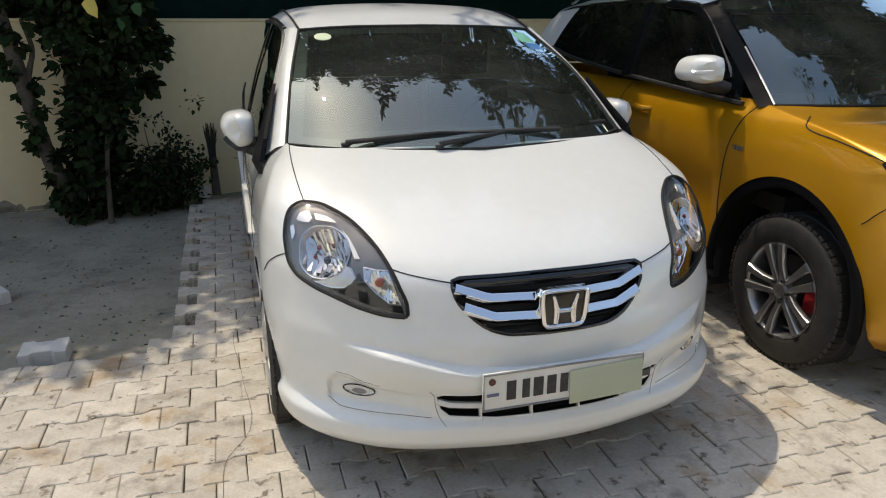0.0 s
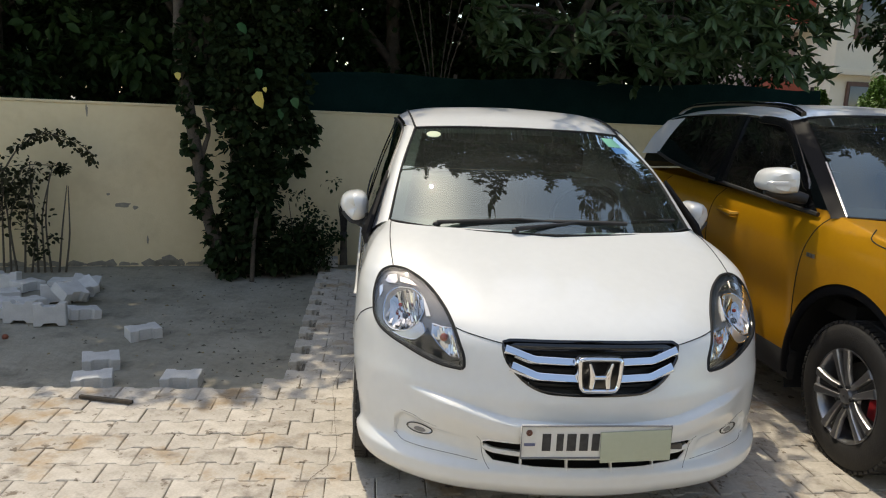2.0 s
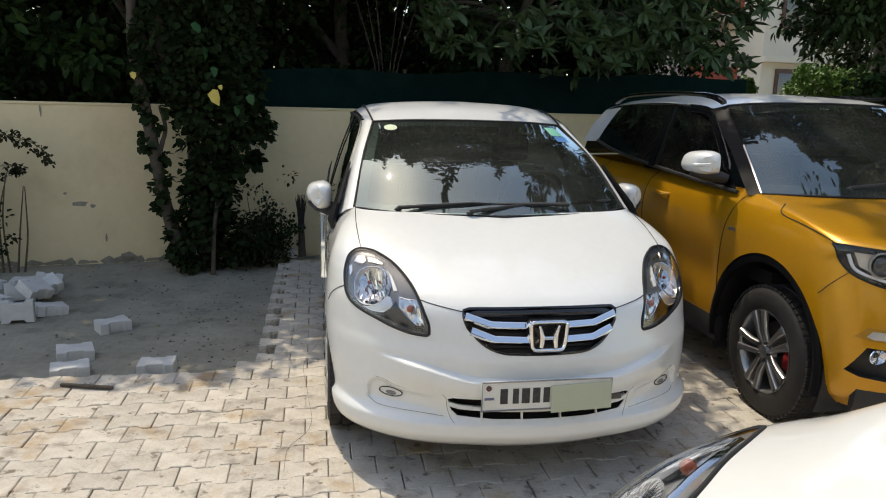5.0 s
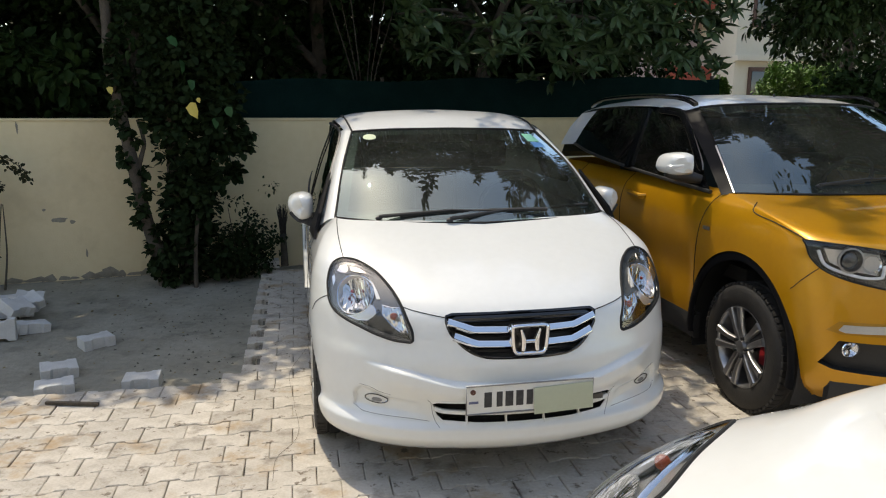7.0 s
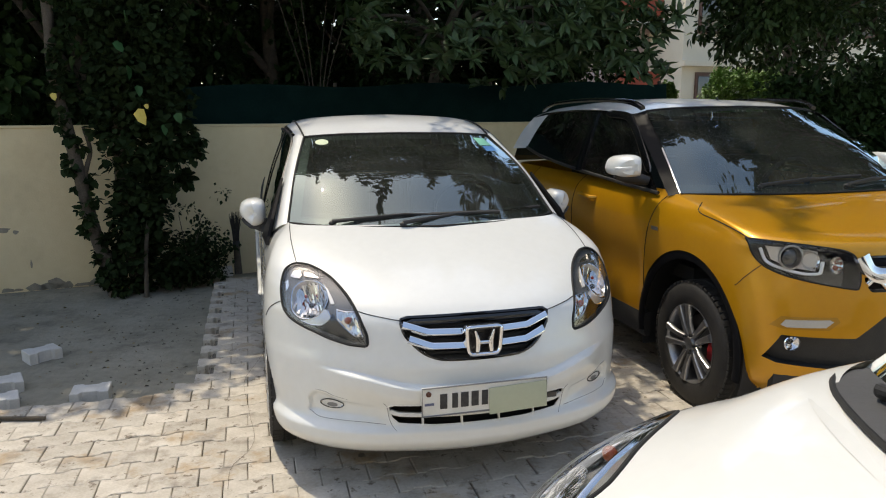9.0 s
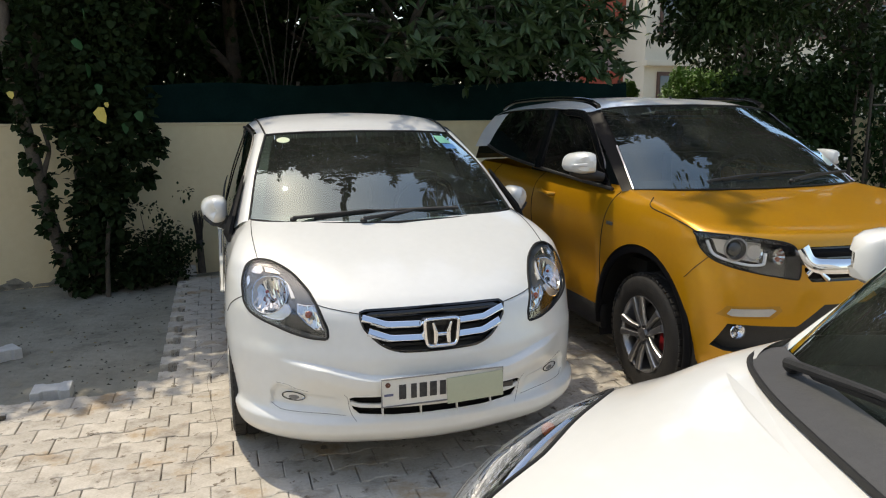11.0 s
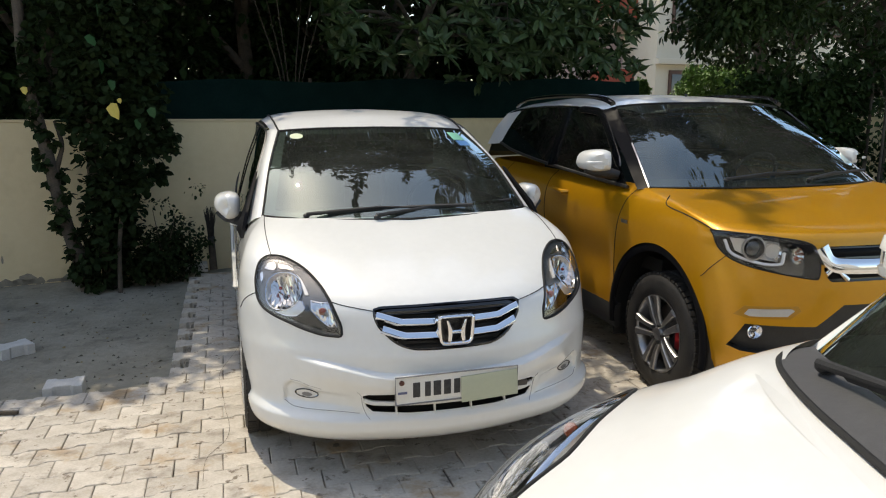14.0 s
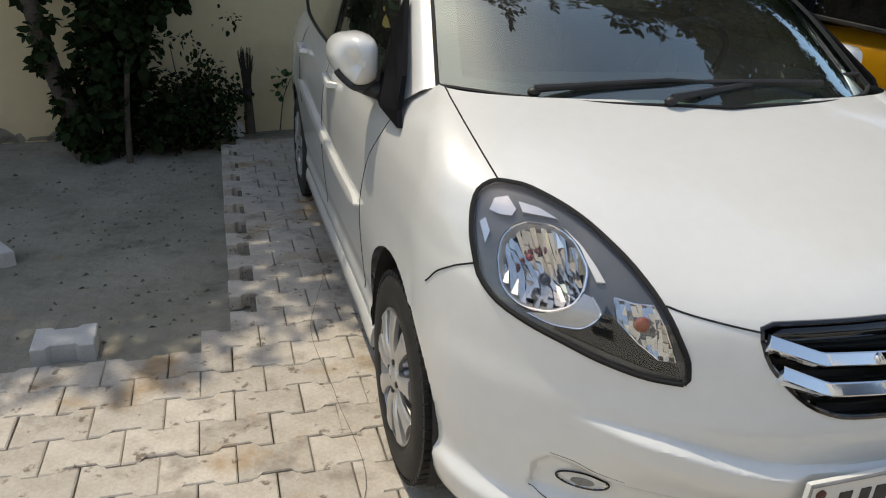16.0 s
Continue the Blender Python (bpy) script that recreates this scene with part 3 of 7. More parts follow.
def facets(shell, rim, du, dz, deep, jitter, seed, front=-0.012):
    """A hollow reflector of many small flat mirrors inside the outline rim."""
    rr = random.Random(seed)
    us, zs = [p[0] for p in rim], [p[1] for p in rim]
    mu, mz, ru, rz = (min(us) + max(us)) / 2, (min(zs) + max(zs)) / 2, (max(us) - min(us)) / 2, (max(zs) - min(zs)) / 2
    verts, faces = [], []
    for i in range(int(2 * ru / du) + 2):
        for j in range(int(2 * rz / dz) + 2):
            u0, z0 = min(us) + i * du, min(zs) + (j - 0.5 * (i % 2)) * dz
            if not nearest_on(rim, u0 + du / 2, z0 + dz / 2)[2]:
                continue
            a, b = rr.gauss(0, jitter), rr.gauss(0, jitter)
            k = len(verts)
            for u, z in ((u0, z0), (u0 + du, z0), (u0 + du, z0 + dz), (u0, z0 + dz)):
                spot, _, isin = nearest_on(rim, u, z)
                u, z = (u, z) if isin else spot
                t = min(1.0, math.hypot((u - mu) / ru, (z - mz) / rz))
                tilt = (u - u0 - du / 2) * a + (z - z0 - dz / 2) * b
                verts.append(tuple(shell.at(u, z, front - deep * (1 - t * t) + tilt)))
            faces.append((k, k + 1, k + 2, k + 3))
    return verts, faces


def collar(shell, outer, inner, middle, d0, d1, n=84, steps=14):
    """A sloping ring between two outlines, d0 deep at the outer and d1 at the inner one."""
    def reach(poly, a):
        way, best = (math.cos(a), math.sin(a)), 0.0
        for (ax, ay), (bx, by) in zip(poly, poly[1:] + poly[:1]):
            ex, ey = bx - ax, by - ay
            den = way[0] * ey - way[1] * ex
            if abs(den) > 1e-12:
                t = ((ax - middle[0]) * ey - (ay - middle[1]) * ex) / den
                s = ((ax - middle[0]) * way[1] - (ay - middle[1]) * way[0]) / den
                if t > 0 and -1e-6 <= s <= 1 + 1e-6:
                    best = max(best, t)
        return middle[0] + way[0] * best, middle[1] + way[1] * best
    pairs = [(reach(outer, a), reach(inner, a)) for a in (math.tau * k / n for k in range(n))]
    rows = []
    for k in range(steps + 1):
        t = k / steps
        rows.append([shell.at(p[0] + (q[0] - p[0]) * t, p[1] + (q[1] - p[1]) * t, d0 + (d1 - d0) * t) for p, q in pairs])
    return grid(rows, True)


def ridge(points, width, depth, way, crest=0.15):
    """A bar of two flat faces that meet in a crest."""
    pts = [Vector(p) for p in points]
    rows = []
    for i, p in enumerate(pts):
        t = (pts[min(i + 1, len(pts) - 1)] - pts[max(i - 1, 0)]).normalized()
        o = way(p).normalized()
        s = t.cross(o).normalized()
        w = width[i] if isinstance(width, (list, tuple)) else width
        rows.append([p + s * a * w + o * b * depth for a, b in ((-0.5, -0.8), (-0.5, 0.25), (-0.44, 0.4), (crest - 0.03, 0.97), (crest + 0.03, 0.97), (0.44, 0.4), (0.5, 0.25), (0.5, -0.8))])
    v, f = grid(rows, True)
    f += [tuple(reversed(range(8))), tuple(range(len(v) - 8, len(v)))]
    return v, f


def full(line):
    """A half line and its mirror image as one."""
    return [(-p[0], p[1], p[2]) for p in reversed(line[1:])] + list(line)


def on_skin(lines, u, k, out):
    """A point on half of a windscreen at u across and k of the way up, out metres proud."""
    def at(u_, k_):
        pts = []
        for ln in lines:
            f = curve([p[0] / ln[-1][0] for p in ln], [p[1] for p in ln]), curve([p[0] / ln[-1][0] for p in ln], [p[2] for p in ln])
            q = abs(u_) / (lines[0][-1][0] * (1 - k_) + lines[-1][-1][0] * k_)
            pts.append((float(f[0](q)), float(f[1](q))))
        g = spline([(i, *p) for i, p in enumerate(pts)], 60)
        j = k_ * 59
        i = min(58, int(j))
        w = [g[i][n] + (g[i + 1][n] - g[i][n]) * (j - i) for n in (1, 2)]
        return Vector((u_, *w))
    p = at(u, k)
    n = (at(u + 0.01, k) - at(u - 0.01, k)).cross(at(u, min(1, k + 0.01)) - at(u, k - 0.01)).normalized()
    return p + n * out


def white_sedan():
    car = thing("sedan", AMAZE, "white compact sedan with a chrome grille on pale paving", "car")
    crease = curve([0, 0.2, 0.28, 0.35, 0.41, 0.47, 0.53, 0.60, 0.7], [0.490, 0.494, 0.500, 0.511, 0.525, 0.539, 0.548, 0.556, 0.56])
    pocket = [Vector((a, b, 0)) for a, b in ((0.685, 0.352), (0.682, 0.412), (0.655, 0.447), (0.61, 0.440), (0.553, 0.418), (0.42, 0.409), (0.384, 0.33), (0.486, 0.333), (0.604, 0.332), (0.675, 0.336))]

    def relief(u, z):
        u, z = np.abs(np.atleast_1d(np.asarray(u, float))), np.asarray(z, float)
        z = np.broadcast_to(z, u.shape)
        below = crease(u) - z
        ledge = smooth(below / (0.009 + 0.009 * smooth((u - 0.2) / 0.1))) * (1 - smooth((below - 0.045) / 0.11)) * (1 - smooth((u - 0.50) / 0.16))
        out = -0.034 * ledge * (0.45 + 0.55 * smooth((u - 0.21) / 0.06))
        lip = smooth((0.325 - z) / 0.03) * smooth((z - 0.165) / 0.03) * smooth((u - 0.25) / 0.3)
        out = out - 0.018 * lip
        for i in range(len(u)):
            if 0.36 < u[i] < 0.70 and 0.31 < z[i] < 0.46:
                spot, d, isin = nearest_on(pocket, u[i], z[i])
                if isin:
                    out[i] += 0.022 * float(smooth(d / 0.02)) * float(0.35 + 0.65 * smooth((u[i] - 0.40) / 0.15))
        return out if out.size > 1 else float(out[0])
    shell = Shell(
        nose=[(0.165, 0.10), (0.195, 0.05), (0.225, 0.012), (0.26, -0.006), (0.295, -0.006), (0.325, 0.012), (0.36, 0.016), (0.45, 0.012), (0.55, 0.015), (0.62, 0.035), (0.70, 0.065), (0.745, 0.09), (0.78, 0.13), (0.82, 0.20), (0.86, 0.285), (0.90, 0.38), (0.95, 0.51), (1.0, 0.65), (1.035, 0.76)],
        half=[(0.165, 0.765), (0.20, 0.80), (0.25, 0.818), (0.295, 0.825), (0.335, 0.820), (0.40, 0.828), (0.60, 0.843), (0.75, 0.838), (0.85, 0.824), (0.92, 0.80), (0.97, 0.77), (1.035, 0.70)],
        depth=[(0.165, 0.50), (0.40, 0.56), (0.62, 0.60), (0.75, 0.60), (0.85, 0.44), (0.92, 0.29), (1.035, 0.22)],
        power=[(0.165, 2.0), (0.6, 2.05), (0.8, 2.3), (0.95, 2.6), (1.035, 2.6)],
        tail=[(0.165, 3.90), (0.5, 3.99), (0.9, 3.93), (1.035, 3.80)],
        tail_depth=[(0.165, 0.4), (1.035, 0.4)],
        side=lambda v, z: 1 + 0.012 * np.exp(-((v - 0.85) / 0.3) ** 2) * smooth((0.72 - z) / 0.2) - 0.05 * smooth((v - 3.1) / 0.9),
        relief=relief)
    tip = [(-0.455, 0.643), (-0.50, 0.645), (-0.575, 0.660), (-0.648, 0.685), (-0.70, 0.703), (-0.745, 0.729), (-0.764, 0.766), (-0.766, 0.815), (-0.757, 0.863), (-0.735, 0.901), (-0.69, 0.918), (-0.652, 0.916), (-0.612, 0.904), (-0.565, 0.880), (-0.533, 0.852), (-0.506, 0.82), (-0.482, 0.775), (-0.463, 0.725), (-0.447, 0.675), (-0.447, 0.652)]
    lamp = spline(tip, 64)
    grille_line = spline([(0.318, 0.742), (0.30, 0.754), (0.15, 0.757), (0, 0.758), (-0.15, 0.757), (-0.30, 0.754), (-0.318, 0.742), (-0.310, 0.70), (-0.275, 0.652), (-0.212, 0.606), (-0.15, 0.591), (0, 0.588), (0.15, 0.591), (0.212, 0.606), (0.275, 0.652), (0.310, 0.70)], 60)
    intake = [(-0.382, 0.404), (-0.36, 0.414), (-0.2, 0.42), (0.2, 0.42), (0.36, 0.414), (0.382, 0.404), (0.365, 0.352), (0.34, 0.330), (0.2, 0.322), (-0.2, 0.322), (-0.34, 0.330), (-0.365, 0.352)]
    flip = lambda poly: [(-a, b) for a, b in reversed(poly)]
    zs = np.r_[np.arange(0.190, 0.45, 0.0075), np.arange(0.45, 0.59, 0.0045), np.arange(0.59, 0.76, 0.0085), np.arange(0.76, 1.0355, 0.0055)]
    arches = [(0.81, 0.295, 0.34), (3.205, 0.29, 0.335)]
    part("body", shell.build(zs, [lamp, flip(lamp), grille_line, intake], arches, 84, 150), "white_paint", car)
    for s in (-1, 1):
        for v, z, r in arches:
            arch_liner(car, s, v, z, r, 0.835 if v < 1 else 0.825)
    # panel gaps
    for pts in ([(-0.318, 0.742), (-0.384, 0.753), (-0.448, 0.765), (-0.474, 0.772)], [(-0.692, 0.918), (-0.699, 0.955), (-0.702, 0.99), (-0.699, 1.02), (-0.694, 1.035)], [(-0.766, 0.777), (-0.795, 0.755), (-0.818, 0.725), (-0.832, 0.685)]):
        t = tube(shell.line(pts, 0.0003, 30), 0.0021, 6)
        both(car, "panel_gap", t, "seam")
    side_at = lambda v, z, out=0.0: (-(float(shell.half(z)) * float(shell.side(np.array(v), z)) + out), v, z)
    for pts in ([(1.05, 0.955), (1.10, 0.88), (1.20, 0.77), (1.27, 0.6), (1.27, 0.32)], [(2.13, 0.98), (2.14, 0.7), (2.12, 0.32)], [(3.0, 0.95), (2.98, 0.75), (2.86, 0.6)]):
        t = tube([side_at(v, z, 0.0002) for v, z in spline(pts, 26)], 0.0016, 6)
        both(car, "panel_gap", t, "seam")
    mould = bar([side_at(v, z, 0.002) for v, z in spline([(1.29, 0.60), (1.5, 0.60), (2.2, 0.635), (2.9, 0.70)], 26)], [0.006] + [0.038] * 24 + [0.008], 0.017, lambda p: Vector((-1, 0, 0.2)))
    both(car, "door_moulding", mould, "white_paint")
    sill = bar([side_at(v, z, 0.0) for v, z in spline([(1.13, 0.215), (2.0, 0.215), (2.88, 0.215)], 16)], 0.075, 0.02, lambda p: Vector((-1, 0, 0.15)))
    both(car, "side_skirt", sill, "white_paint")
    for v in (1.98, 2.86):
        both(car, "door_handle", tube([side_at(v - 0.1, 0.86, -0.004), side_at(v - 0.085, 0.862, 0.024), side_at(v + 0.085, 0.868, 0.024), side_at(v + 0.1, 0.868, -0.004)], [0.012, 0.014, 0.013, 0.01], 8), "white_paint")
    # underside
    part("undertray", box(-0.60, 0.60, 0.50, 3.6, 0.215, 0.26, 0.02), "black_plastic", car)
    part("firewall", box(-0.62, 0.62, 0.42, 0.55, 0.2, 0.86, 0.02), "black_plastic", car)
    # headlamps
    for s in (-1, 1):
        m = (lambda q: q) if s < 0 else mirrored
        unit = part("headlamp", m(shell.patch(lamp, -0.090, 0.014, -0.0895)), "lamp_grey", car, "clear headlamp with a round faceted chrome reflector")
        dish = spline([(-0.735, 0.800), (-0.722, 0.833), (-0.697, 0.856), (-0.664, 0.868), (-0.630, 0.869), (-0.603, 0.861), (-0.588, 0.842), (-0.586, 0.820), (-0.598, 0.793), (-0.617, 0.766), (-0.644, 0.743), (-0.674, 0.729), (-0.703, 0.726), (-0.725, 0.737), (-0.737, 0.765), (-0.7352, 0.798)], 72)
        part("bezel", m(collar(shell, lamp, dish, (-0.662, 0.797), -0.010, -0.020)), "lamp_smoke", unit, "smoky grey bezel")
        bowl_ = part("reflector", m(facets(shell, dish, 0.0105, 0.034, 0.058, 0.12, 6, -0.022)), "chrome_facet", unit, smooth=False)
        part("reflector_wall", m(collar(shell, dish, [(-0.662 + (a + 0.662) * 0.93, 0.797 + (b - 0.797) * 0.93) for a, b in dish], (-0.662, 0.797), -0.012, -0.040)), "silver_paint", bowl_)
        part("reflector_ring", m(tube([shell.at(a, b, -0.013) for a, b in dish + dish[:1]], 0.0026, 6, False)), "chrome", unit)
        c = shell.at(-0.668, 0.790, -0.040)
        part("bulb_shield", m(ball(0.012, c, (1, 1.4, 1))), "gloss_black", bowl_)
        part("bulb", m(ball(0.008, shell.at(-0.683, 0.820, -0.036))), "bulb_red", bowl_)
        low_arc = [(-0.700, 0.717), (-0.660, 0.708), (-0.625, 0.711), (-0.599, 0.728), (-0.585, 0.749), (-0.593, 0.772), (-0.606, 0.776), (-0.617, 0.763), (-0.644, 0.740), (-0.674, 0.726)]
        part("diffuser", m(shell.patch(low_arc, -0.012, 0.010, 0.012)), "silver_paint", unit, "frosted grey lower diffuser")
        part("diffuser_edge", m(tube([shell.at(a, b, -0.009) for a, b in spline(low_arc[:6], 24)], 0.0022, 6)), "chrome", unit)
        side_arc = [(-0.600, 0.866), (-0.581, 0.846), (-0.569, 0.818), (-0.563, 0.798), (-0.578, 0.797), (-0.583, 0.820), (-0.585, 0.844)]
        part("diffuser", m(shell.patch(side_arc, -0.011, 0.008, 0.010)), "lens_clear", unit)
        for petal in ([(-0.728, 0.876), (-0.711, 0.896), (-0.684, 0.902), (-0.678, 0.884), (-0.690, 0.873), (-0.712, 0.872)], [(-0.668, 0.896), (-0.632, 0.890), (-0.606, 0.877), (-0.632, 0.879), (-0.668, 0.881)], [(-0.750, 0.853), (-0.738, 0.862), (-0.737, 0.842), (-0.750, 0.818)]):
            part("upper_reflector", m(shell.patch(petal, -0.009, 0.008, 0.010)), "chrome_facet", unit, smooth=False)
        ind = [(-0.557, 0.776), (-0.525, 0.771), (-0.492, 0.772), (-0.482, 0.740), (-0.467, 0.680), (-0.497, 0.681), (-0.530, 0.706), (-0.560, 0.740)]
        turn = part("indicator", m(facets(shell, ind, 0.009, 0.016, 0.010, 0.14, 11, -0.0045)), "chrome_facet", unit, "faceted indicator", smooth=False)
        part("indicator_rim", m(tube([shell.at(a, b, -0.006) for a, b in ind + ind[:1]], 0.0020, 6, False)), "chrome", turn)
        part("bulb", m(ball(0.0155, shell.at(-0.519, 0.740, -0.012), (1, 0.7, 1))), "amber", turn, "amber indicator bulb")
        lid = [(-0.459, 0.653), (-0.510, 0.660), (-0.590, 0.682), (-0.660, 0.702), (-0.655, 0.706), (-0.623, 0.708), (-0.596, 0.726), (-0.582, 0.747), (-0.574, 0.762), (-0.562, 0.738), (-0.532, 0.703), (-0.498, 0.677), (-0.464, 0.674)]
        part("lower_bezel", m(shell.patch(lid, -0.0045, 0.012, 0.012)), "gloss_black", unit)
        part("lens", m(shell.patch(lamp, 0.0015, 0.014)), "lens", unit)
        part("seal", m(tube([shell.at(a, b, -0.001) for a, b in lamp + lamp[:1]], 0.0062, 6, False)), "seam", unit)
        # fog lamp
        oval = [(-0.588 + 0.044 * math.cos(t), 0.389 + 0.0185 * math.sin(t)) for t in np.linspace(0, math.tau, 28, False)]
        fog = part("fog_lamp", m(facets(shell, oval, 0.011, 0.012, 0.016, 0.3, 4, 0.002)), "chrome_facet", car, "small oval fog lamp", smooth=False)
        part("fog_shield", m(shell.patch([(-0.588 + 0.020 * math.cos(t), 0.384 + 0.009 * math.sin(t)) for t in np.linspace(0, math.tau, 16, False)], 0.0015, 0.01, 0.01)), "grey_plastic", fog)
        part("lens", m(shell.patch(oval, 0.007, 0.01)), "lens", fog)
        part("rim", m(tube([shell.at(a, b, 0.003) for a, b in oval + oval[:1]], 0.0019, 6, False)), "seam", fog)
        # thin black lines stand in for the shade round the fog pocket's edge
        edge = [(-0.679, 0.350), (-0.640, 0.331), (-0.604, 0.330), (-0.486, 0.331), (-0.39, 0.326)]
        part("bumper_gap", m(tube(shell.line(edge, 0.0, 30), 0.0009, 6)), "seam", car)
        part("bumper_gap", m(tube(shell.line([(-0.655, 0.448), (-0.622, 0.446), (-0.586, 0.433), (-0.535, 0.423)], -0.0004, 24), 0.0008, 6)), "seam", car)
        part("bumper_gap", m(tube(shell.line([(-0.399, 0.422), (-0.385, 0.405), (-0.377, 0.36), (-0.366, 0.325), (-0.352, 0.306)], 0.0, 24), 0.0009, 6)), "seam", car)
    # grille
    grille = part("grille", shell.patch(grille_line, -0.04, 0.02, -0.04), "black_plastic", car, "black grille with chrome bars")
    top = [(-0.30, 0.751), (-0.15, 0.754), (0, 0.755), (0.15, 0.754), (0.30, 0.751)]
    part("grille_brow", bar(shell.line([(a * 0.985, b - 0.012) for a, b in top], -0.012, 30), [0.006] + [0.026] * 28 + [0.006], 0.008, lambda p: Vector((0, -1, 0.35))), "gloss_black", grille)
    part("grille_rim", tube([shell.at(a, b, -0.001) for a, b in grille_line + grille_line[:1]], 0.0055, 6, False), "gloss_black", grille)
    for z in (0.61, 0.632, 0.654, 0.676, 0.698, 0.718):
        w = 0.20 if z < 0.62 else 0.28
        part("grille_slat", bar(shell.line([(-w, z), (0, z), (w, z)], -0.03, 24), 0.006, 0.008, lambda p: Vector((0, -1, 0))), "seam", grille)
    for s in (-1, 1):
        m = (lambda q: q) if s < 0 else mirrored
        for pts, wide in (([(-0.311, 0.7255), (-0.262, 0.711), (-0.222, 0.6985), (-0.207, 0.6955), (-0.140, 0.6945), (-0.055, 0.692)], 0.034), ([(-0.290, 0.673), (-0.250, 0.659), (-0.212, 0.6455), (-0.197, 0.642), (-0.140, 0.641), (-0.055, 0.639)], 0.035)):
            line = [shell.at(a, b, 0.0) for a, b in outline(pts, 0.012)[:1 + sum(max(1, round(math.dist(a, b) / 0.012)) for a, b in zip(pts, pts[1:]))]]
            part("chrome_bar", m(ridge(line, wide, 0.015, lambda p: Vector((0, -1, 0.12)))), "chrome", grille, smooth=False)
    badge_at = Vector((0.008, float(shell.front(0, 0.66)), 0.664))
    frame_pts = [(-0.072, 0.052), (-0.060, 0.058), (0.060, 0.058), (0.072, 0.052), (0.064, -0.042), (0.050, -0.056), (-0.050, -0.056), (-0.064, -0.042)]
    house_pts = [(-0.086, 0.046), (-0.070, 0.062), (0.070, 0.062), (0.086, 0.046), (0.076, -0.040), (0.056, -0.060), (-0.056, -0.060), (-0.076, -0.040)]
    hs = closed(house_pts, 40)
    rows = [[badge_at + Vector((a * s, d, b * s)) for a, b in hs] for s, d in ((1.0, 0.0), (1.0, -0.012), (0.93, -0.024), (0.80, -0.026))]
    badge = part("badge", grid(rows, True), "chrome", grille, "chrome framed badge")
    fr = [badge_at + Vector((a, -0.030, b)) for a, b in closed(frame_pts, 40)]
    part("badge_frame", ridge([p for p in fr + fr[:2]], 0.015, 0.008, lambda p: Vector((0, -1, 0))), "chrome", badge)
    inner = [badge_at + Vector((a * 0.96, -0.027, b * 0.96)) for a, b in closed(frame_pts, 40)]
    part("badge_plate", (inner + [badge_at + Vector((0, -0.028, 0))], [(i, (i + 1) % 40, 40) for i in range(40)]), "gloss_black", badge)
    for s in (-1, 1):
        part("badge_stroke", ridge([badge_at + Vector((s * a, -0.033, b)) for a, b in ((0.040, 0.045), (0.033, 0.022), (0.027, 0.0), (0.027, -0.022), (0.030, -0.044))], [0.009, 0.013, 0.018, 0.017, 0.014], 0.007, lambda p: Vector((0, -1, 0)), 0.0), "chrome", badge)
    part("badge_stroke", ridge([badge_at + Vector((a, -0.032, -0.006)) for a in (-0.026, 0.0, 0.026)], 0.014, 0.006, lambda p: Vector((0, -1, 0)), 0.0), "chrome", badge)
    # air intake
    inlet = part("air_intake", shell.patch(intake, -0.07, 0.02, -0.07), "seam", car)
    part("intake_bar", bar(shell.line([(-0.375, 0.378), (-0.34, 0.366), (-0.2, 0.362), (0, 0.361), (0.2, 0.362), (0.34, 0.366), (0.375, 0.378)], -0.008, 40), 0.020, 0.012, lambda p: Vector((0, -1, 0.2))), "white_paint", inlet)
    for u in (-0.245, -0.085, 0.075, 0.235):
        part("intake_rib", bar([shell.at(u, 0.318, -0.008), shell.at(u, 0.340, -0.012), shell.at(u, 0.362, -0.012)], 0.008, 0.012, lambda p: Vector((0, -1, 0))), "white_paint", inlet)
    part("intake_rim", tube([shell.at(a, b, -0.002) for a, b in outline(intake, 0.02) + intake[:1]], 0.004, 6, False), "white_paint", inlet)
    part("intake_bracket", box(0.27, 0.335, 0.03, 0.06, 0.385, 0.41, 0.006), "dark_alloy", inlet)
    # number plate
    plate = part("number_plate", box(-0.262, 0.262, -0.028, -0.014, 0.386, 0.502, 0.004), "plate", car, "worn white number plate in a clear frame")
    edge = [(-0.262, -0.029, 0.386), (0.262, -0.029, 0.386), (0.262, -0.029, 0.502), (-0.262, -0.029, 0.502), (-0.262, -0.029, 0.386)]
    part("plate_frame", tube(edge, 0.0035, 6), "grey_plastic", plate)
    for x, w in ((-0.175, 0.030), (-0.128, 0.024), (-0.088, 0.032), (-0.045, 0.030), (-0.004, 0.026)):
        part("plate_mark", box(x - w / 2, x + w / 2, -0.0300, -0.0275, 0.412, 0.474, 0.001), "ink", plate, "plain dark bar")
    part("plate_mark", box(-0.252, -0.214, -0.0300, -0.0275, 0.430, 0.440, 0.001), "ink_blue", plate, "plain dark bar")
    for x in (-0.236, 0.24):
        part("plate_bolt", moved(lathe([(-0.006, 0.011), (0.002, 0.011), (0.004, 0.007), (0.004, 0.001)], 12), pose(x, -0.029, 0.478, 0, 0, -90)), "rust", plate)
    # a flat overlay that masks the number, built as a thin slab
    part("number_overlay", moved(box(-0.124, 0.124, -0.0345, -0.031, -0.056, 0.056, 0.001), pose(0.137, 0, 0.430, 0, -2.5, 0)), "card", plate, "flat pale green overlay patch that hides the number")
    # glasshouse
    base = [(0, 0.715, 1.024), (0.35, 0.765, 1.026), (0.55, 0.85, 1.028), (0.700, 0.975, 1.03)]
    top = [(0, 1.585, 1.447), (0.3, 1.605, 1.443), (0.45, 1.63, 1.436), (0.558, 1.67, 1.427)]
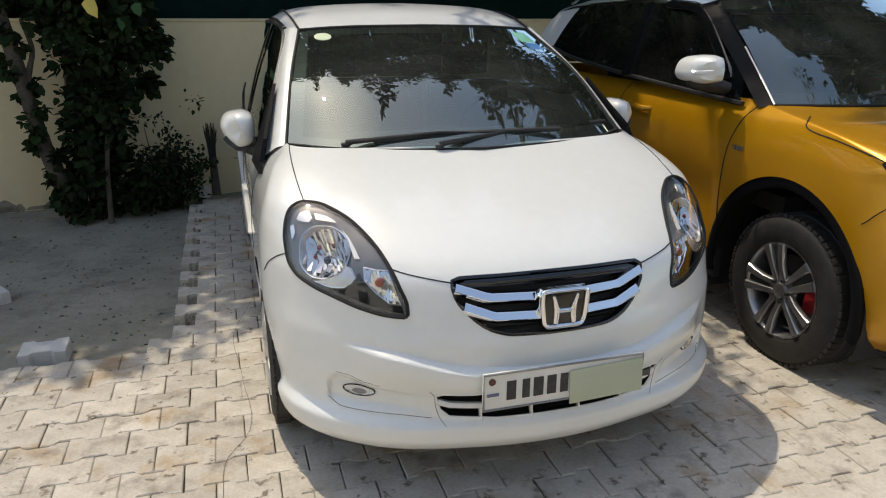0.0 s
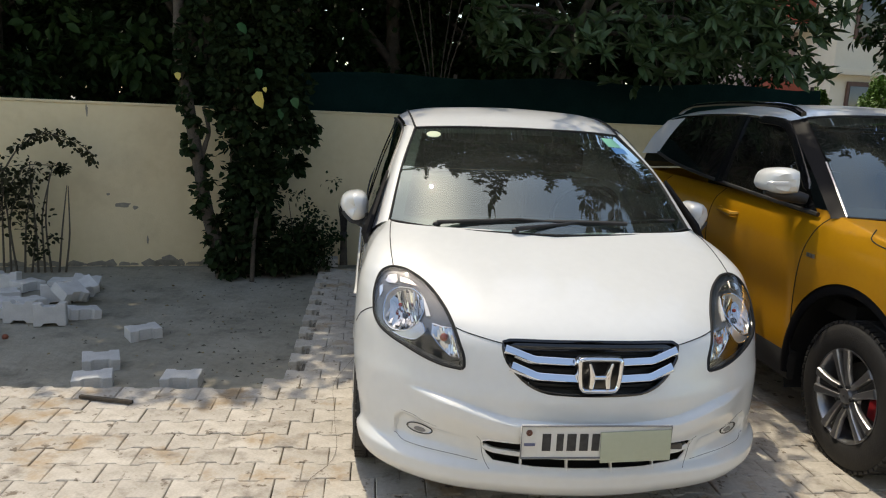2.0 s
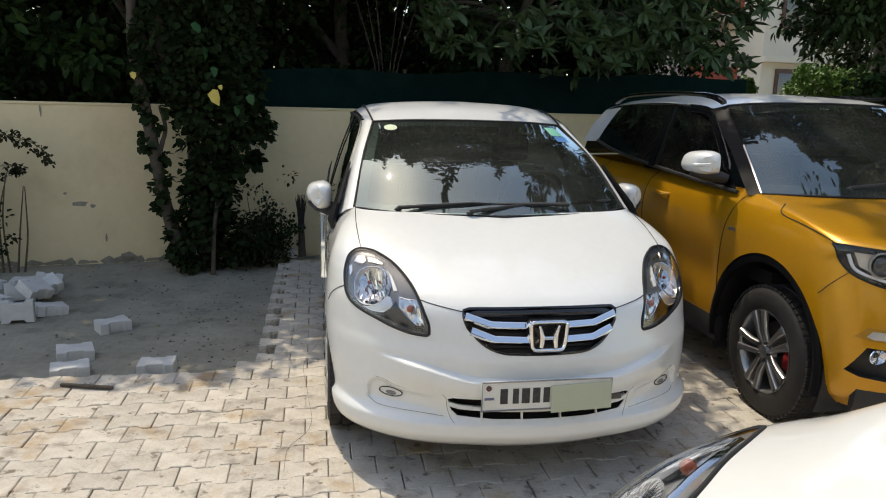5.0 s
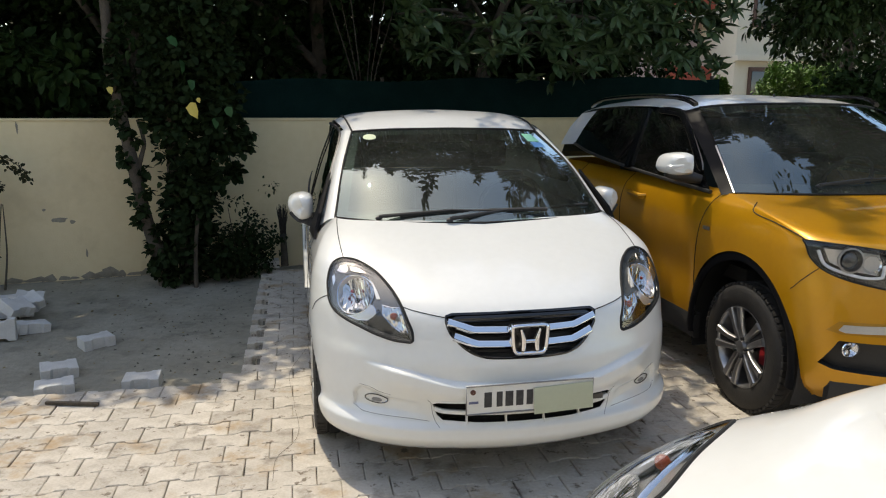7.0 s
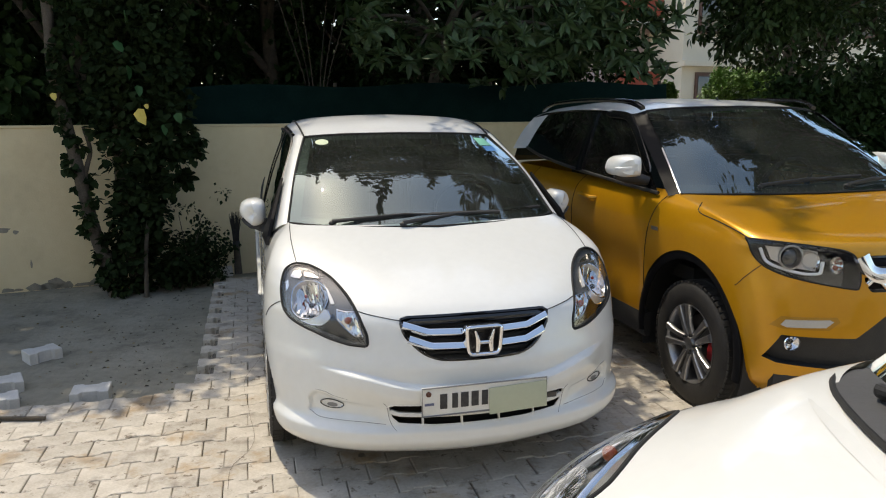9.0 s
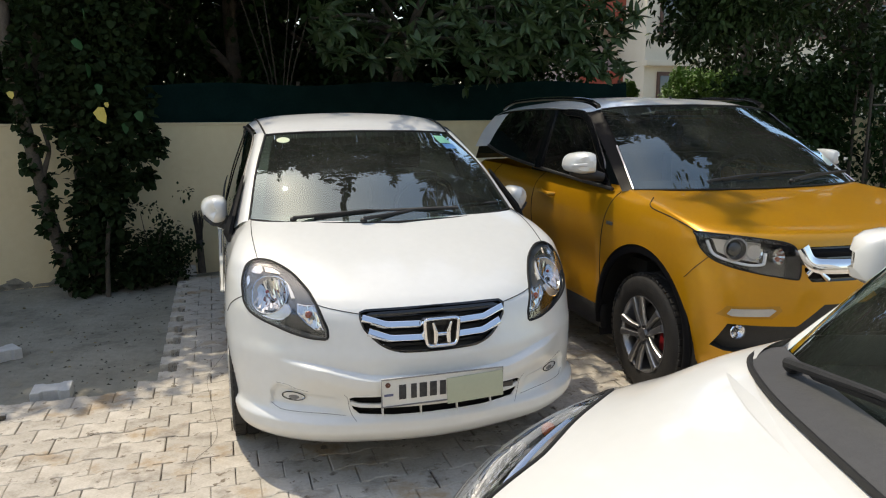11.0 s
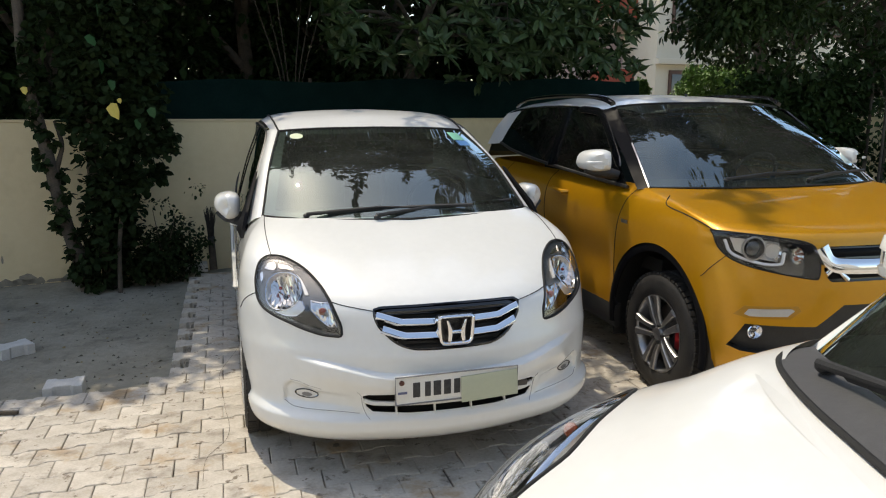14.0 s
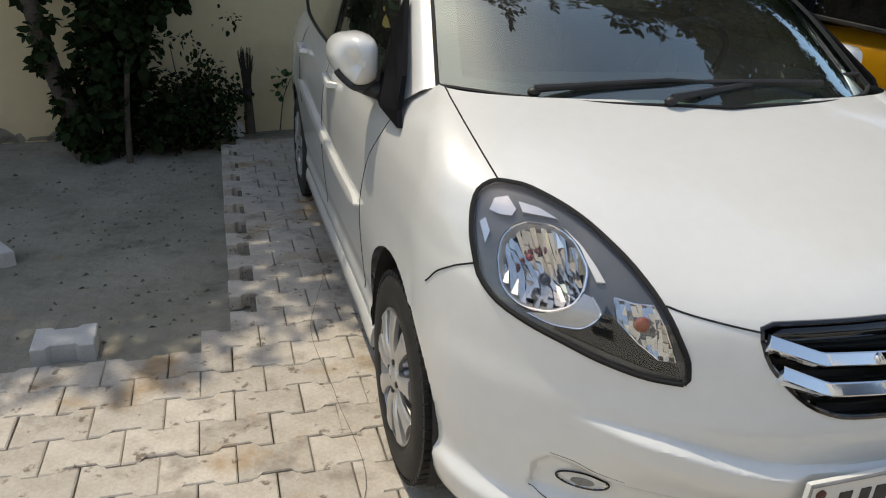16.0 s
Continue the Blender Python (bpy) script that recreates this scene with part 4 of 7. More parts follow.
    mid = [(a[0] * .5 + b[0] * .5 + 0.004, a[1] * .5 + b[1] * .5 - 0.022, a[2] * .5 + b[2] * .5 + 0.030) for a, b in zip(base, top)]
    w = loft([full(base), full(mid), full(top)], 14, 41)
    screen = part("windscreen", w, "windscreen", car, "windscreen that mirrors sky and branches")
    for b0, b1 in ((base, 0.0), (top, 0.0)):
        ln = spline([(p[0], p[1] - 0.002, p[2] + 0.001) for p in b0], 20)
        t = tube(ln, 0.006, 6)
        part("seal", join(t, mirrored(t)), "seam", screen)
    cowl = loft([[(a, b + 0.0, c - 0.006) for a, b, c in base], [(a * 0.985, b + 0.075 + 0.0, c + 0.034) for a, b, c in base]], 4, 20)
    cowl = [(x, y - 0.006, z - 0.012) for x, y, z in cowl[0]], cowl[1]
    part("cowl", join(cowl, mirrored(cowl)), "black_plastic", car)
    skin = [base, mid, top]
    wide = lambda f, k: f * (base[-1][0] * (1 - k) + top[-1][0] * k)
    band = lambda fs, ks: grid([[on_skin(skin, wide(f, k), k, -0.004) for f in fs] for k in ks])
    for s in (-1, 1):
        part("screen_border", band([s * f for f in (0.925, 0.95, 0.975, 0.998)], np.linspace(0.02, 0.99, 12)), "frit", screen)
    part("screen_border", band(np.linspace(-0.92, 0.92, 21), (0.925, 0.95, 0.975, 0.995)), "frit", screen)
    part("screen_border", band(np.linspace(-0.92, 0.92, 21), (0.005, 0.03, 0.06)), "frit", screen)
    disc = [(-0.468 + 0.036 * math.cos(t), 0.895 + 0.042 * math.sin(t)) for t in np.linspace(0, math.tau, 24, False)]
    for name, mat, pts in (("pale green round sticker", "sticker_green", disc), ("mint green square sticker", "sticker_mint", [(0.440, 0.935), (0.452, 0.815), (0.532, 0.815), (0.508, 0.935)]), ("blue square sticker", "sticker_blue", [(0.462, 0.800), (0.470, 0.725), (0.548, 0.725), (0.536, 0.800)])):
        low = [on_skin(skin, u, k, 0.0008) for u, k in pts]
        up = [on_skin(skin, u, k, 0.0022) for u, k in pts]
        n = len(pts)
        part("sticker", (low + up, [tuple(range(2 * n - 1, n - 1, -1)), tuple(range(n, 2 * n))] + [(i, (i + 1) % n, n + (i + 1) % n, n + i) for i in range(n)]), mat, screen, name, smooth=False)
    edge_line = [(0.602, 1.72, 1.432), (0.628, 2.1, 1.475), (0.625, 2.6, 1.462), (0.585, 3.05, 1.40)]
    r = loft([full(q) for q in [top + [(0.602, 1.72, 1.432)], [(0, 1.85, 1.518), (0.35, 1.87, 1.508), (0.53, 1.9, 1.490), (0.615, 1.92, 1.462)], [(0, 2.2, 1.554), (0.38, 2.2, 1.540), (0.56, 2.2, 1.516), (0.628, 2.2, 1.482)], [(0, 2.7, 1.535), (0.38, 2.7, 1.52), (0.55, 2.7, 1.495), (0.622, 2.7, 1.46)], [(0, 3.1, 1.45), (0.35, 3.1, 1.44), (0.52, 3.1, 1.42), (0.585, 3.06, 1.398)]]], 26, 41)
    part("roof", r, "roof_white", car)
    both(car, "roof_moulding", tube(spline([(0.56, 1.672, 1.436), (0.572, 1.9, 1.486), (0.578, 2.2, 1.514), (0.565, 2.7, 1.494)], 24), 0.0055, 6), "seam")
    p = loft([[(0.704, 0.975, 1.027), (0.640, 1.30, 1.252), (0.560, 1.672, 1.43)], [(0.735, 0.985, 1.018), (0.668, 1.31, 1.246), (0.592, 1.70, 1.438)], [(0.778, 1.03, 0.98), (0.698, 1.36, 1.222), (0.618, 1.76, 1.428)]], 8, 20)
    both(car, "pillar", p, "white_paint")
    both(car, "pillar_trim", tube(spline([(0.702, 0.972, 1.030), (0.638, 1.297, 1.255), (0.558, 1.669, 1.432)], 20), 0.0055, 6), "seam")
    low = [(0.785, 1.03, 0.955), (0.806, 1.5, 0.955), (0.806, 2.3, 0.985), (0.79, 2.9, 1.02), (0.76, 3.25, 1.06)]
    mid = [(0.705, 1.36, 1.20), (0.722, 1.7, 1.23), (0.728, 2.3, 1.25), (0.71, 2.85, 1.25), (0.69, 3.1, 1.22)]
    up = [(0.622, 1.76, 1.422), (0.64, 2.0, 1.455), (0.645, 2.4, 1.46), (0.625, 2.8, 1.44), (0.60, 3.0, 1.40)]
    g = loft([low, mid, up], 8, 24)
    both(car, "side_window", g, "side_glass")
    both(car, "window_trim", tube(spline(low, 24), 0.008, 6), "black_plastic")
    both(car, "window_trim", tube(spline([low[0], mid[0], up[0]] + up[1:], 30), 0.009, 6), "black_plastic")
    both(car, "pillar_middle", bar(spline([(0.81, 2.08, 0.97), (0.735, 2.06, 1.24), (0.65, 2.04, 1.455)], 12), 0.09, 0.005, lambda p: Vector((1, 0, 0.35))), "gloss_black")
    c = loft([[(0.76, 3.24, 1.055), (0.69, 3.1, 1.22), (0.60, 2.98, 1.405)], [(0.70, 3.62, 1.035), (0.63, 3.35, 1.22), (0.56, 3.1, 1.405)]], 4, 14)
    both(car, "rear_pillar", c, "white_paint")
    rg = loft([[(0, 3.1, 1.45), (0.35, 3.1, 1.44), (0.555, 3.1, 1.405)], [(0, 3.42, 1.25), (0.35, 3.42, 1.245), (0.63, 3.36, 1.22)], [(0, 3.68, 1.05), (0.35, 3.68, 1.05), (0.70, 3.62, 1.035)]], 8, 12)
    part("rear_window", join(rg, mirrored(rg)), "dark_glass", car)
    part("boot_lid", loft([[(-0.70, 3.60, 1.035), (0, 3.66, 1.05), (0.70, 3.60, 1.035)], [(-0.70, 3.80, 1.032), (0, 3.90, 1.04), (0.70, 3.80, 1.032)]], 4, 16), "white_paint", car)
    # cabin
    part("dashboard", join(box(-0.66, 0.66, 1.02, 1.40, 0.80, 1.005, 0.04), box(-0.62, 0.62, 0.80, 1.1, 0.9, 1.0, 0.02)), "interior", car)
    part("cabin_floor", box(-0.70, 0.70, 0.8, 3.6, 0.62, 0.70), "interior", car)
    part("steering_wheel", ring(0.18, 0.014, (0.36, 1.50, 1.02), (0, 0.85, 0.5)), "black_plastic", car)
    seats(car, 1.95, 1.0, 0.36)
    part("rear_view_mirror", box(-0.11, 0.11, 1.60, 1.62, 1.31, 1.37, 0.012), "black_plastic", car)
    # wipers
    n = (0, -0.5, 0.86)
    wiper(car, (-0.50, 0.825, 1.036), (0.34, 0.800, 1.064), n)
    wiper(car, (-0.17, 0.735, 1.030), (0.62, 0.955, 1.062), n)
    # mirrors
    for s in (-1, 1):
        m = (lambda q: q) if s < 0 else mirrored
        rows = []
        for k, (v, sc) in enumerate(spline(((1.175, 0.12), (1.178, 0.40), (1.187, 0.66), (1.205, 0.85), (1.24, 0.97), (1.29, 1.0), (1.325, 0.97)), 16)):
            cu, cz = -0.866 + (1 - sc) * 0.01, 1.050
            rows.append([(cu + sc * a, v + (0.03 if a < -0.02 else 0.0) * min(1, -a / 0.06), cz + sc * b) for a, b in closed([(-0.070, 0.008), (-0.061, 0.044), (-0.030, 0.068), (0.018, 0.076), (0.052, 0.064), (0.066, 0.030), (0.066, -0.042), (0.046, -0.064), (0.004, -0.074), (-0.036, -0.052), (-0.063, -0.018)], 36)])
        v, f = grid(rows, True)
        f += [tuple(reversed(range(36)))]
        mir = part("mirror", m((v, f)), "white_paint", car, "white door mirror on a black foot")
        part("mirror_lip", m(tube([(p[0], p[1] - 0.004, p[2] - 0.004) for p in (rows[12][k] for k in range(36)) if p[2] < 1.035], 0.011, 6)), "black_plastic", mir)
        part("mirror_base", m(join(tube([(-0.90, 1.29, 1.000), (-0.87, 1.28, 0.985), (-0.84, 1.27, 0.978), (-0.79, 1.24, 0.985)], [0.010, 0.020, 0.025, 0.024], 10), tube([(-0.845, 1.26, 0.982), (-0.80, 1.19, 0.972), (-0.775, 1.12, 0.965)], [0.026, 0.026, 0.03], 10))), "black_plastic", mir)
        part("mirror_glass", m(([(p[0], p[1] - 0.003, p[2]) for p in rows[-1]], [tuple(range(36))])), "chrome", mir)
        sail = [(-0.797, 0.945, 0.928), (-0.790, 0.985, 0.965), (-0.768, 1.030, 1.045), (-0.700, 1.30, 1.225), (-0.735, 1.30, 1.13), (-0.80, 1.22, 0.965), (-0.815, 1.08, 0.955)]
        part("mirror_sail", m((sail + [(p[0] - 0.014, p[1], p[2]) for p in sail], [tuple(range(7)), tuple(range(13, 6, -1))] + [(i, (i + 1) % 7, 7 + (i + 1) % 7, 7 + i) for i in range(7)])), "satin_black", car, smooth=False)
    for s in (-1, 1):
        wheel(car, (s * 0.834, 0.80, 0.285), s, 0.288, 0.183, 0.175, 9, "plain")
        wheel(car, (s * 0.826, 3.205, 0.285), s, 0.288, 0.183, 0.175, 9, "plain")
    return car, shell


def suv():
    car = thing("suv", SUV, "mustard yellow compact suv with a white roof and black cladding", "car")
    shell = Shell(
        nose=[(0.24, 0.16), (0.30, 0.09), (0.40, 0.05), (0.55, 0.045), (0.70, 0.05), (0.85, 0.07), (0.95, 0.10), (0.985, 0.135), (1.01, 0.22), (1.04, 0.40), (1.08, 0.70), (1.11, 0.98), (1.125, 1.12)],
        half=[(0.24, 0.84), (0.35, 0.885), (0.55, 0.905), (0.80, 0.915), (0.92, 0.91), (1.0, 0.895), (1.06, 0.87), (1.10, 0.83), (1.125, 0.80)],
        depth=[(0.24, 0.4), (0.6, 0.42), (0.9, 0.45), (1.0, 0.34), (1.05, 0.2), (1.125, 0.15)],
        power=[(0.24, 2.5), (0.8, 2.5), (1.0, 3.0), (1.125, 3.6)],
        tail=[(0.24, 3.90), (0.5, 3.99), (1.125, 3.9)],
        tail_depth=[(0.24, 0.3), (1.125, 0.3)],
        side=lambda v, z: 1 - 0.03 * np.exp(-((z - 0.62) / 0.16) ** 2) * smooth((v - 1.25) / 0.1) * smooth((2.95 - v) / 0.1) - 0.03 * smooth((v - 3.2) / 0.8))
    tip = [(-0.89, 0.985), (-0.885, 0.94), (-0.855, 0.872), (-0.80, 0.838), (-0.72, 0.815), (-0.60, 0.792), (-0.505, 0.778), (-0.49, 0.83), (-0.515, 0.930), (-0.56, 0.952), (-0.65, 0.967), (-0.78, 0.982)]
    lamp = spline(tip + [(-0.87, 0.988)], 56)
    flip = lambda poly: [(-a, b) for a, b in reversed(poly)]
    grille_line = [(-0.485, 0.93), (0.485, 0.93), (0.47, 0.80), (0.44, 0.765), (-0.44, 0.765), (-0.47, 0.80)]
    pocket = [(-0.845, 0.440), (-0.795, 0.558), (-0.50, 0.553), (-0.37, 0.655), (0.37, 0.655), (0.50, 0.553), (0.795, 0.558), (0.845, 0.440), (0.80, 0.42), (0.5, 0.40), (-0.5, 0.40), (-0.80, 0.42)]
    zs = np.r_[np.arange(0.24, 0.40, 0.011), np.arange(0.40, 0.68, 0.0075), np.arange(0.68, 0.98, 0.011), np.arange(0.98, 1.126, 0.0045)]
    arches = [(0.82, 0.365, 0.474), (3.30, 0.36, 0.46)]
    part("body", shell.build(zs, [lamp, flip(lamp), grille_line, pocket], arches, 110, 150), "yellow_paint", car)
    side_at = lambda v, z, out=0.0: (-(float(shell.half(z)) * float(shell.side(np.array(v), z)) + out), v, z)
    for s in (-1, 1):
        m = (lambda q: q) if s < 0 else mirrored
        for v, z, r in arches:
            arch_liner(car, s, v, z, r, 0.895)
            line = [(-0.897, v + (r - 0.022) * math.cos(a), z + (r - 0.022) * math.sin(a)) for a in np.linspace(math.pi * 1.06, -math.pi * 0.06, 30)]
            part("arch_cladding", m(bar(line, 0.05, 0.012, lambda p: Vector((-1, 0, 0)))), "satin_black", car)
        part("sill_cladding", m(bar([side_at(v, 0.315, -0.006) for v in np.linspace(1.24, 2.86, 14)], 0.15, 0.028, lambda p: Vector((-1, 0, 0)))), "black_plastic", car)
        for pts in ([(1.155, 1.10), (1.20, 1.0), (1.235, 0.86), (1.25, 0.6), (1.24, 0.40)], [(2.28, 1.12), (2.29, 0.8), (2.27, 0.40)], [(3.15, 1.12), (3.12, 0.85), (2.98, 0.66)]):
            part("panel_gap", m(tube([side_at(v, z, 0.0006) for v, z in spline(pts, 26)], 0.003, 6)), "seam", car)
        hoodline = [(-0.852, 0.83, 1.098), (-0.880, 0.80, 1.058), (-0.895, 0.6, 1.03), (-0.897, 0.42, 1.003), (-0.892, 0.36, 0.990)]
        part("panel_gap", m(tube([side_at(v, z, 0.0008) for _, v, z in spline(hoodline, 24)], 0.003, 6)), "seam", car)
        part("panel_gap", m(tube(shell.line([(-0.857, 0.870), (-0.880, 0.832), (-0.8985, 0.792), (-0.9095, 0.752)], 0.0006, 16), 0.0022, 6)), "seam", car)
        # headlamp
        unit = part("headlamp", m(shell.patch(lamp, -0.07, 0.018, -0.069)), "gloss_black", car, "projector headlamp with a bright guide strip")
        c = shell.at(-0.775, 0.914, -0.03)
        part("reflector_panel", m(shell.patch([(-0.862, 0.955), (-0.838, 0.895), (-0.785, 0.868), (-0.665, 0.852), (-0.655, 0.945), (-0.76, 0.968)], -0.048, 0.012, 0.01)), "silver_paint", unit)
        part("projector_bezel", m(lathe_to(c, (-0.2, -0.97, 0.05), [(0.0, 0.052), (0.02, 0.058), (0.022, 0.05), (0.0, 0.043)])), "alloy", unit)
        part("projector", m(ball(0.042, c, (1, 0.7, 1))), "lens_dark", unit)
        part("guide_strip", m(bar(shell.line([(-0.868, 0.945), (-0.845, 0.885), (-0.79, 0.858), (-0.70, 0.842), (-0.655, 0.848), (-0.645, 0.90)], -0.02, 30), 0.013, 0.008, lambda p: Vector((-0.2, -1, 0.2)))), "guide_white", unit)
        part("inner_reflector", m(bowl(0.044, 0.03, shell.at(-0.69, 0.902, -0.035), (-0.2, -0.97, 0.1), 0.95, 16, 4)), "chrome_facet", unit, smooth=False)
        part("turn_reflector", m(bowl(0.034, 0.03, shell.at(-0.580, 0.885, -0.034), (-0.1, -0.98, 0.1), 1.2, 12, 4)), "chrome_facet", unit, smooth=False)
        part("bulb", m(ball(0.012, shell.at(-0.585, 0.872, -0.035))), "amber", unit)
        part("lens", m(shell.patch(lamp, 0.0015, 0.018)), "lens", unit)
        part("seal", m(tube([shell.at(a, b, 0.0) for a, b in lamp + lamp[:1]], 0.004, 6, False)), "seam", unit)
        # bumper lamps
        strip = [(-0.80, 0.607), (-0.785, 0.632), (-0.62, 0.640), (-0.605, 0.632), (-0.635, 0.604), (-0.78, 0.598)]
        part("bumper_trim", m(shell.patch([(-0.835, 0.60), (-0.80, 0.645), (-0.59, 0.652), (-0.575, 0.63), (-0.62, 0.590), (-0.79, 0.588)], 0.002, 0.014, 0.02)), "dark_yellow", car)
        part("bumper_light", m(shell.patch(strip, 0.008, 0.014, 0.012)), "silver_paint", car, "satin silver bumper strip")
        fog = part("fog_lamp", m(lathe_to(shell.at(-0.755, 0.515, -0.03), (-0.3, -0.95, 0), [(-0.02, 0.012), (0.0, 0.036), (0.012, 0.038), (0.016, 0.034)])), "chrome", car)
        part("lens", m(ball(0.033, shell.at(-0.755, 0.515, -0.024), (1, 0.4, 1))), "lens", fog)
    part("bumper_inlet", shell.patch(pocket, -0.05, 0.03, -0.05), "black_plastic", car)
    grille = part("grille", shell.patch(grille_line, -0.05, 0.03, -0.05), "gloss_black", car, "gloss black grille with a chrome frame")
    part("grille_trim", bar(shell.line([(-0.486, 0.93), (-0.455, 0.865), (-0.41, 0.84), (-0.2, 0.832), (0, 0.83), (0.2, 0.832), (0.41, 0.84), (0.455, 0.865), (0.486, 0.93)], 0.004, 60), 0.07, 0.018, lambda p: Vector((0, -1, 0.2))), "chrome", grille)
    part("grille_trim", bar(shell.line([(-0.47, 0.80), (-0.42, 0.835), (-0.39, 0.80), (-0.36, 0.775)], 0.002, 16), 0.022, 0.014, lambda p: Vector((0, -1, 0.2))), "chrome", grille)
    for z in (0.90, 0.80):
        part("grille_slat", bar(shell.line([(-0.44, z), (0, z), (0.44, z)], -0.02, 30), 0.04, 0.012, lambda p: Vector((0, -1, 0.2))), "satin_black", grille)
    part("undertray", box(-0.75, 0.75, 0.35, 3.8, 0.22, 0.29, 0.02), "black_plastic", car)
    part("firewall", box(-0.62, 0.62, 0.5, 0.62, 0.26, 0.95, 0.02), "black_plastic", car)
    lip = bar(shell.line([(-0.80, 0.335), (-0.5, 0.325), (0, 0.32), (0.5, 0.325), (0.80, 0.335)], -0.004, 40), 0.16, 0.022, lambda p: Vector((0, -1, 0)))
    part("bumper_lip", lip, "black_plastic", car)
    # badge on the wing
    for k in range(3):
        part("badge_mark", box(-0.9185, -0.914, 1.115 + k * 0.024, 1.133 + k * 0.024, 0.905, 0.925, 0.001), "alloy", car, "small metal badge bar")
    # glasshouse
    base = [(0, 0.94, 1.112), (0.4, 0.965, 1.113), (0.62, 1.01, 1.114), (0.80, 1.085, 1.112)]
    top = [(0, 1.70, 1.60), (0.35, 1.725, 1.594), (0.52, 1.76, 1.586), (0.635, 1.80, 1.572)]
    mid = [(a[0] * .5 + b[0] * .5 + 0.004, a[1] * .5 + b[1] * .5 - 0.016, a[2] * .5 + b[2] * .5 + 0.022) for a, b in zip(base, top)]
    w = loft([full(base), full(mid), full(top)], 14, 41)
    screen = part("windscreen", w, "windscreen", car, "windscreen that mirrors sky and branches")
    for ln in (base, top):
        t = tube(spline([(p[0], p[1] - 0.002, p[2] + 0.001) for p in ln], 20), 0.007, 6)
        part("seal", join(t, mirrored(t)), "seam", screen)
    c = loft([[(a, b - 0.004, d - 0.012) for a, b, d in base], [(a * 0.985, b + 0.085, d + 0.045) for a, b, d in base]], 4, 20)
    part("cowl", join(c, mirrored(c)), "black_plastic", car)
    r = loft([full(q) for q in [top + [(0.70, 1.84, 1.555)], [(0, 2.0, 1.645), (0.4, 2.0, 1.635), (0.62, 2.02, 1.60), (0.72, 2.04, 1.572)], [(0, 2.5, 1.668), (0.4, 2.5, 1.655), (0.63, 2.5, 1.62), (0.73, 2.5, 1.585)], [(0, 3.2, 1.635), (0.4, 3.2, 1.625), (0.62, 3.2, 1.60), (0.72, 3.2, 1.565)], [(0, 3.72, 1.58), (0.4, 3.72, 1.57), (0.6, 3.70, 1.55), (0.69, 3.66, 1.515)]]], 26, 41)
    part("roof", r, "roof_white", car)
    low = [(0.855, 1.23, 1.105), (0.875, 1.6, 1.125), (0.872, 2.4, 1.17), (0.85, 3.1, 1.225), (0.82, 3.45, 1.27)]
    mids = [(0.785, 1.56, 1.345), (0.80, 1.85, 1.365), (0.802, 2.4, 1.385), (0.79, 3.0, 1.40), (0.77, 3.38, 1.40)]
    up = [(0.715, 1.88, 1.542), (0.732, 2.15, 1.562), (0.736, 2.5, 1.57), (0.728, 3.0, 1.56), (0.71, 3.28, 1.54)]
    g = loft([low, mids, up], 8, 24)
    for s in (-1, 1):
        m = mirrored if s < 0 else (lambda q: q)
        p = loft([[(0.802, 1.085, 1.11), (0.718, 1.43, 1.345), (0.637, 1.80, 1.575)], [(0.85, 1.13, 1.10), (0.782, 1.49, 1.345), (0.708, 1.86, 1.552)]], 5, 16)
        part("pillar", m(p), "satin_black", car)
        part("pillar_trim", m(bar(spline([(0.806, 1.080, 1.118), (0.762, 1.258, 1.236), (0.720, 1.435, 1.352)], 18), 0.009, 0.004, lambda q: Vector((0.5, -0.6, 0.6)))), "silver_paint", car)
        part("rain_visor", m(bar(spline([(0.832, 1.37, 1.21), (0.80, 1.52, 1.33), (0.752, 1.72, 1.47), (0.735, 1.85, 1.54), (0.748, 2.1, 1.558)], 22), [0.02] + [0.05] * 20 + [0.03], 0.008, lambda q: Vector((1, -0.1, 0.4)))), "gloss_black", car)
        part("side_window", m(g), "dark_glass", car)
        part("window_trim", m(tube(spline(low, 24), 0.012, 6)), "black_plastic", car)
        part("pillar_middle", m(bar(spline([(0.882, 2.26, 1.16), (0.808, 2.28, 1.38), (0.74, 2.30, 1.565)], 12), 0.10, 0.005, lambda q: Vector((1, 0, 0.35)))), "gloss_black", car)
        cp = loft([[(0.82, 3.43, 1.265), (0.77, 3.36, 1.40), (0.71, 3.26, 1.545)], [(0.80, 3.86, 1.24), (0.74, 3.78, 1.40), (0.68, 3.66, 1.52)]], 5, 14)
        part("rear_pillar", m(cp), "roof_white", car)
        rail = spline([(0.655, 1.80, 1.59), (0.672, 1.88, 1.622), (0.69, 2.05, 1.642), (0.70, 2.5, 1.652), (0.69, 3.1, 1.638), (0.67, 3.40, 1.60), (0.655, 3.48, 1.58)], 34)
        part("roof_rail", m(bar(rail, 0.034, 0.018, lambda q: Vector((0.3, -0.2, 1)))), "gloss_black", car)
        part("door_handle", m(tube([(-side_at(1.94, 1.0, -0.004)[0], 1.94, 1.0), (-side_at(1.96, 1.0, 0.03)[0], 1.96, 1.0), (-side_at(2.13, 1.0, 0.03)[0], 2.13, 1.008), (-side_at(2.16, 1.0, -0.004)[0], 2.16, 1.01)], [0.014, 0.016, 0.015, 0.012], 8)), "yellow_paint", car)
        rows = []
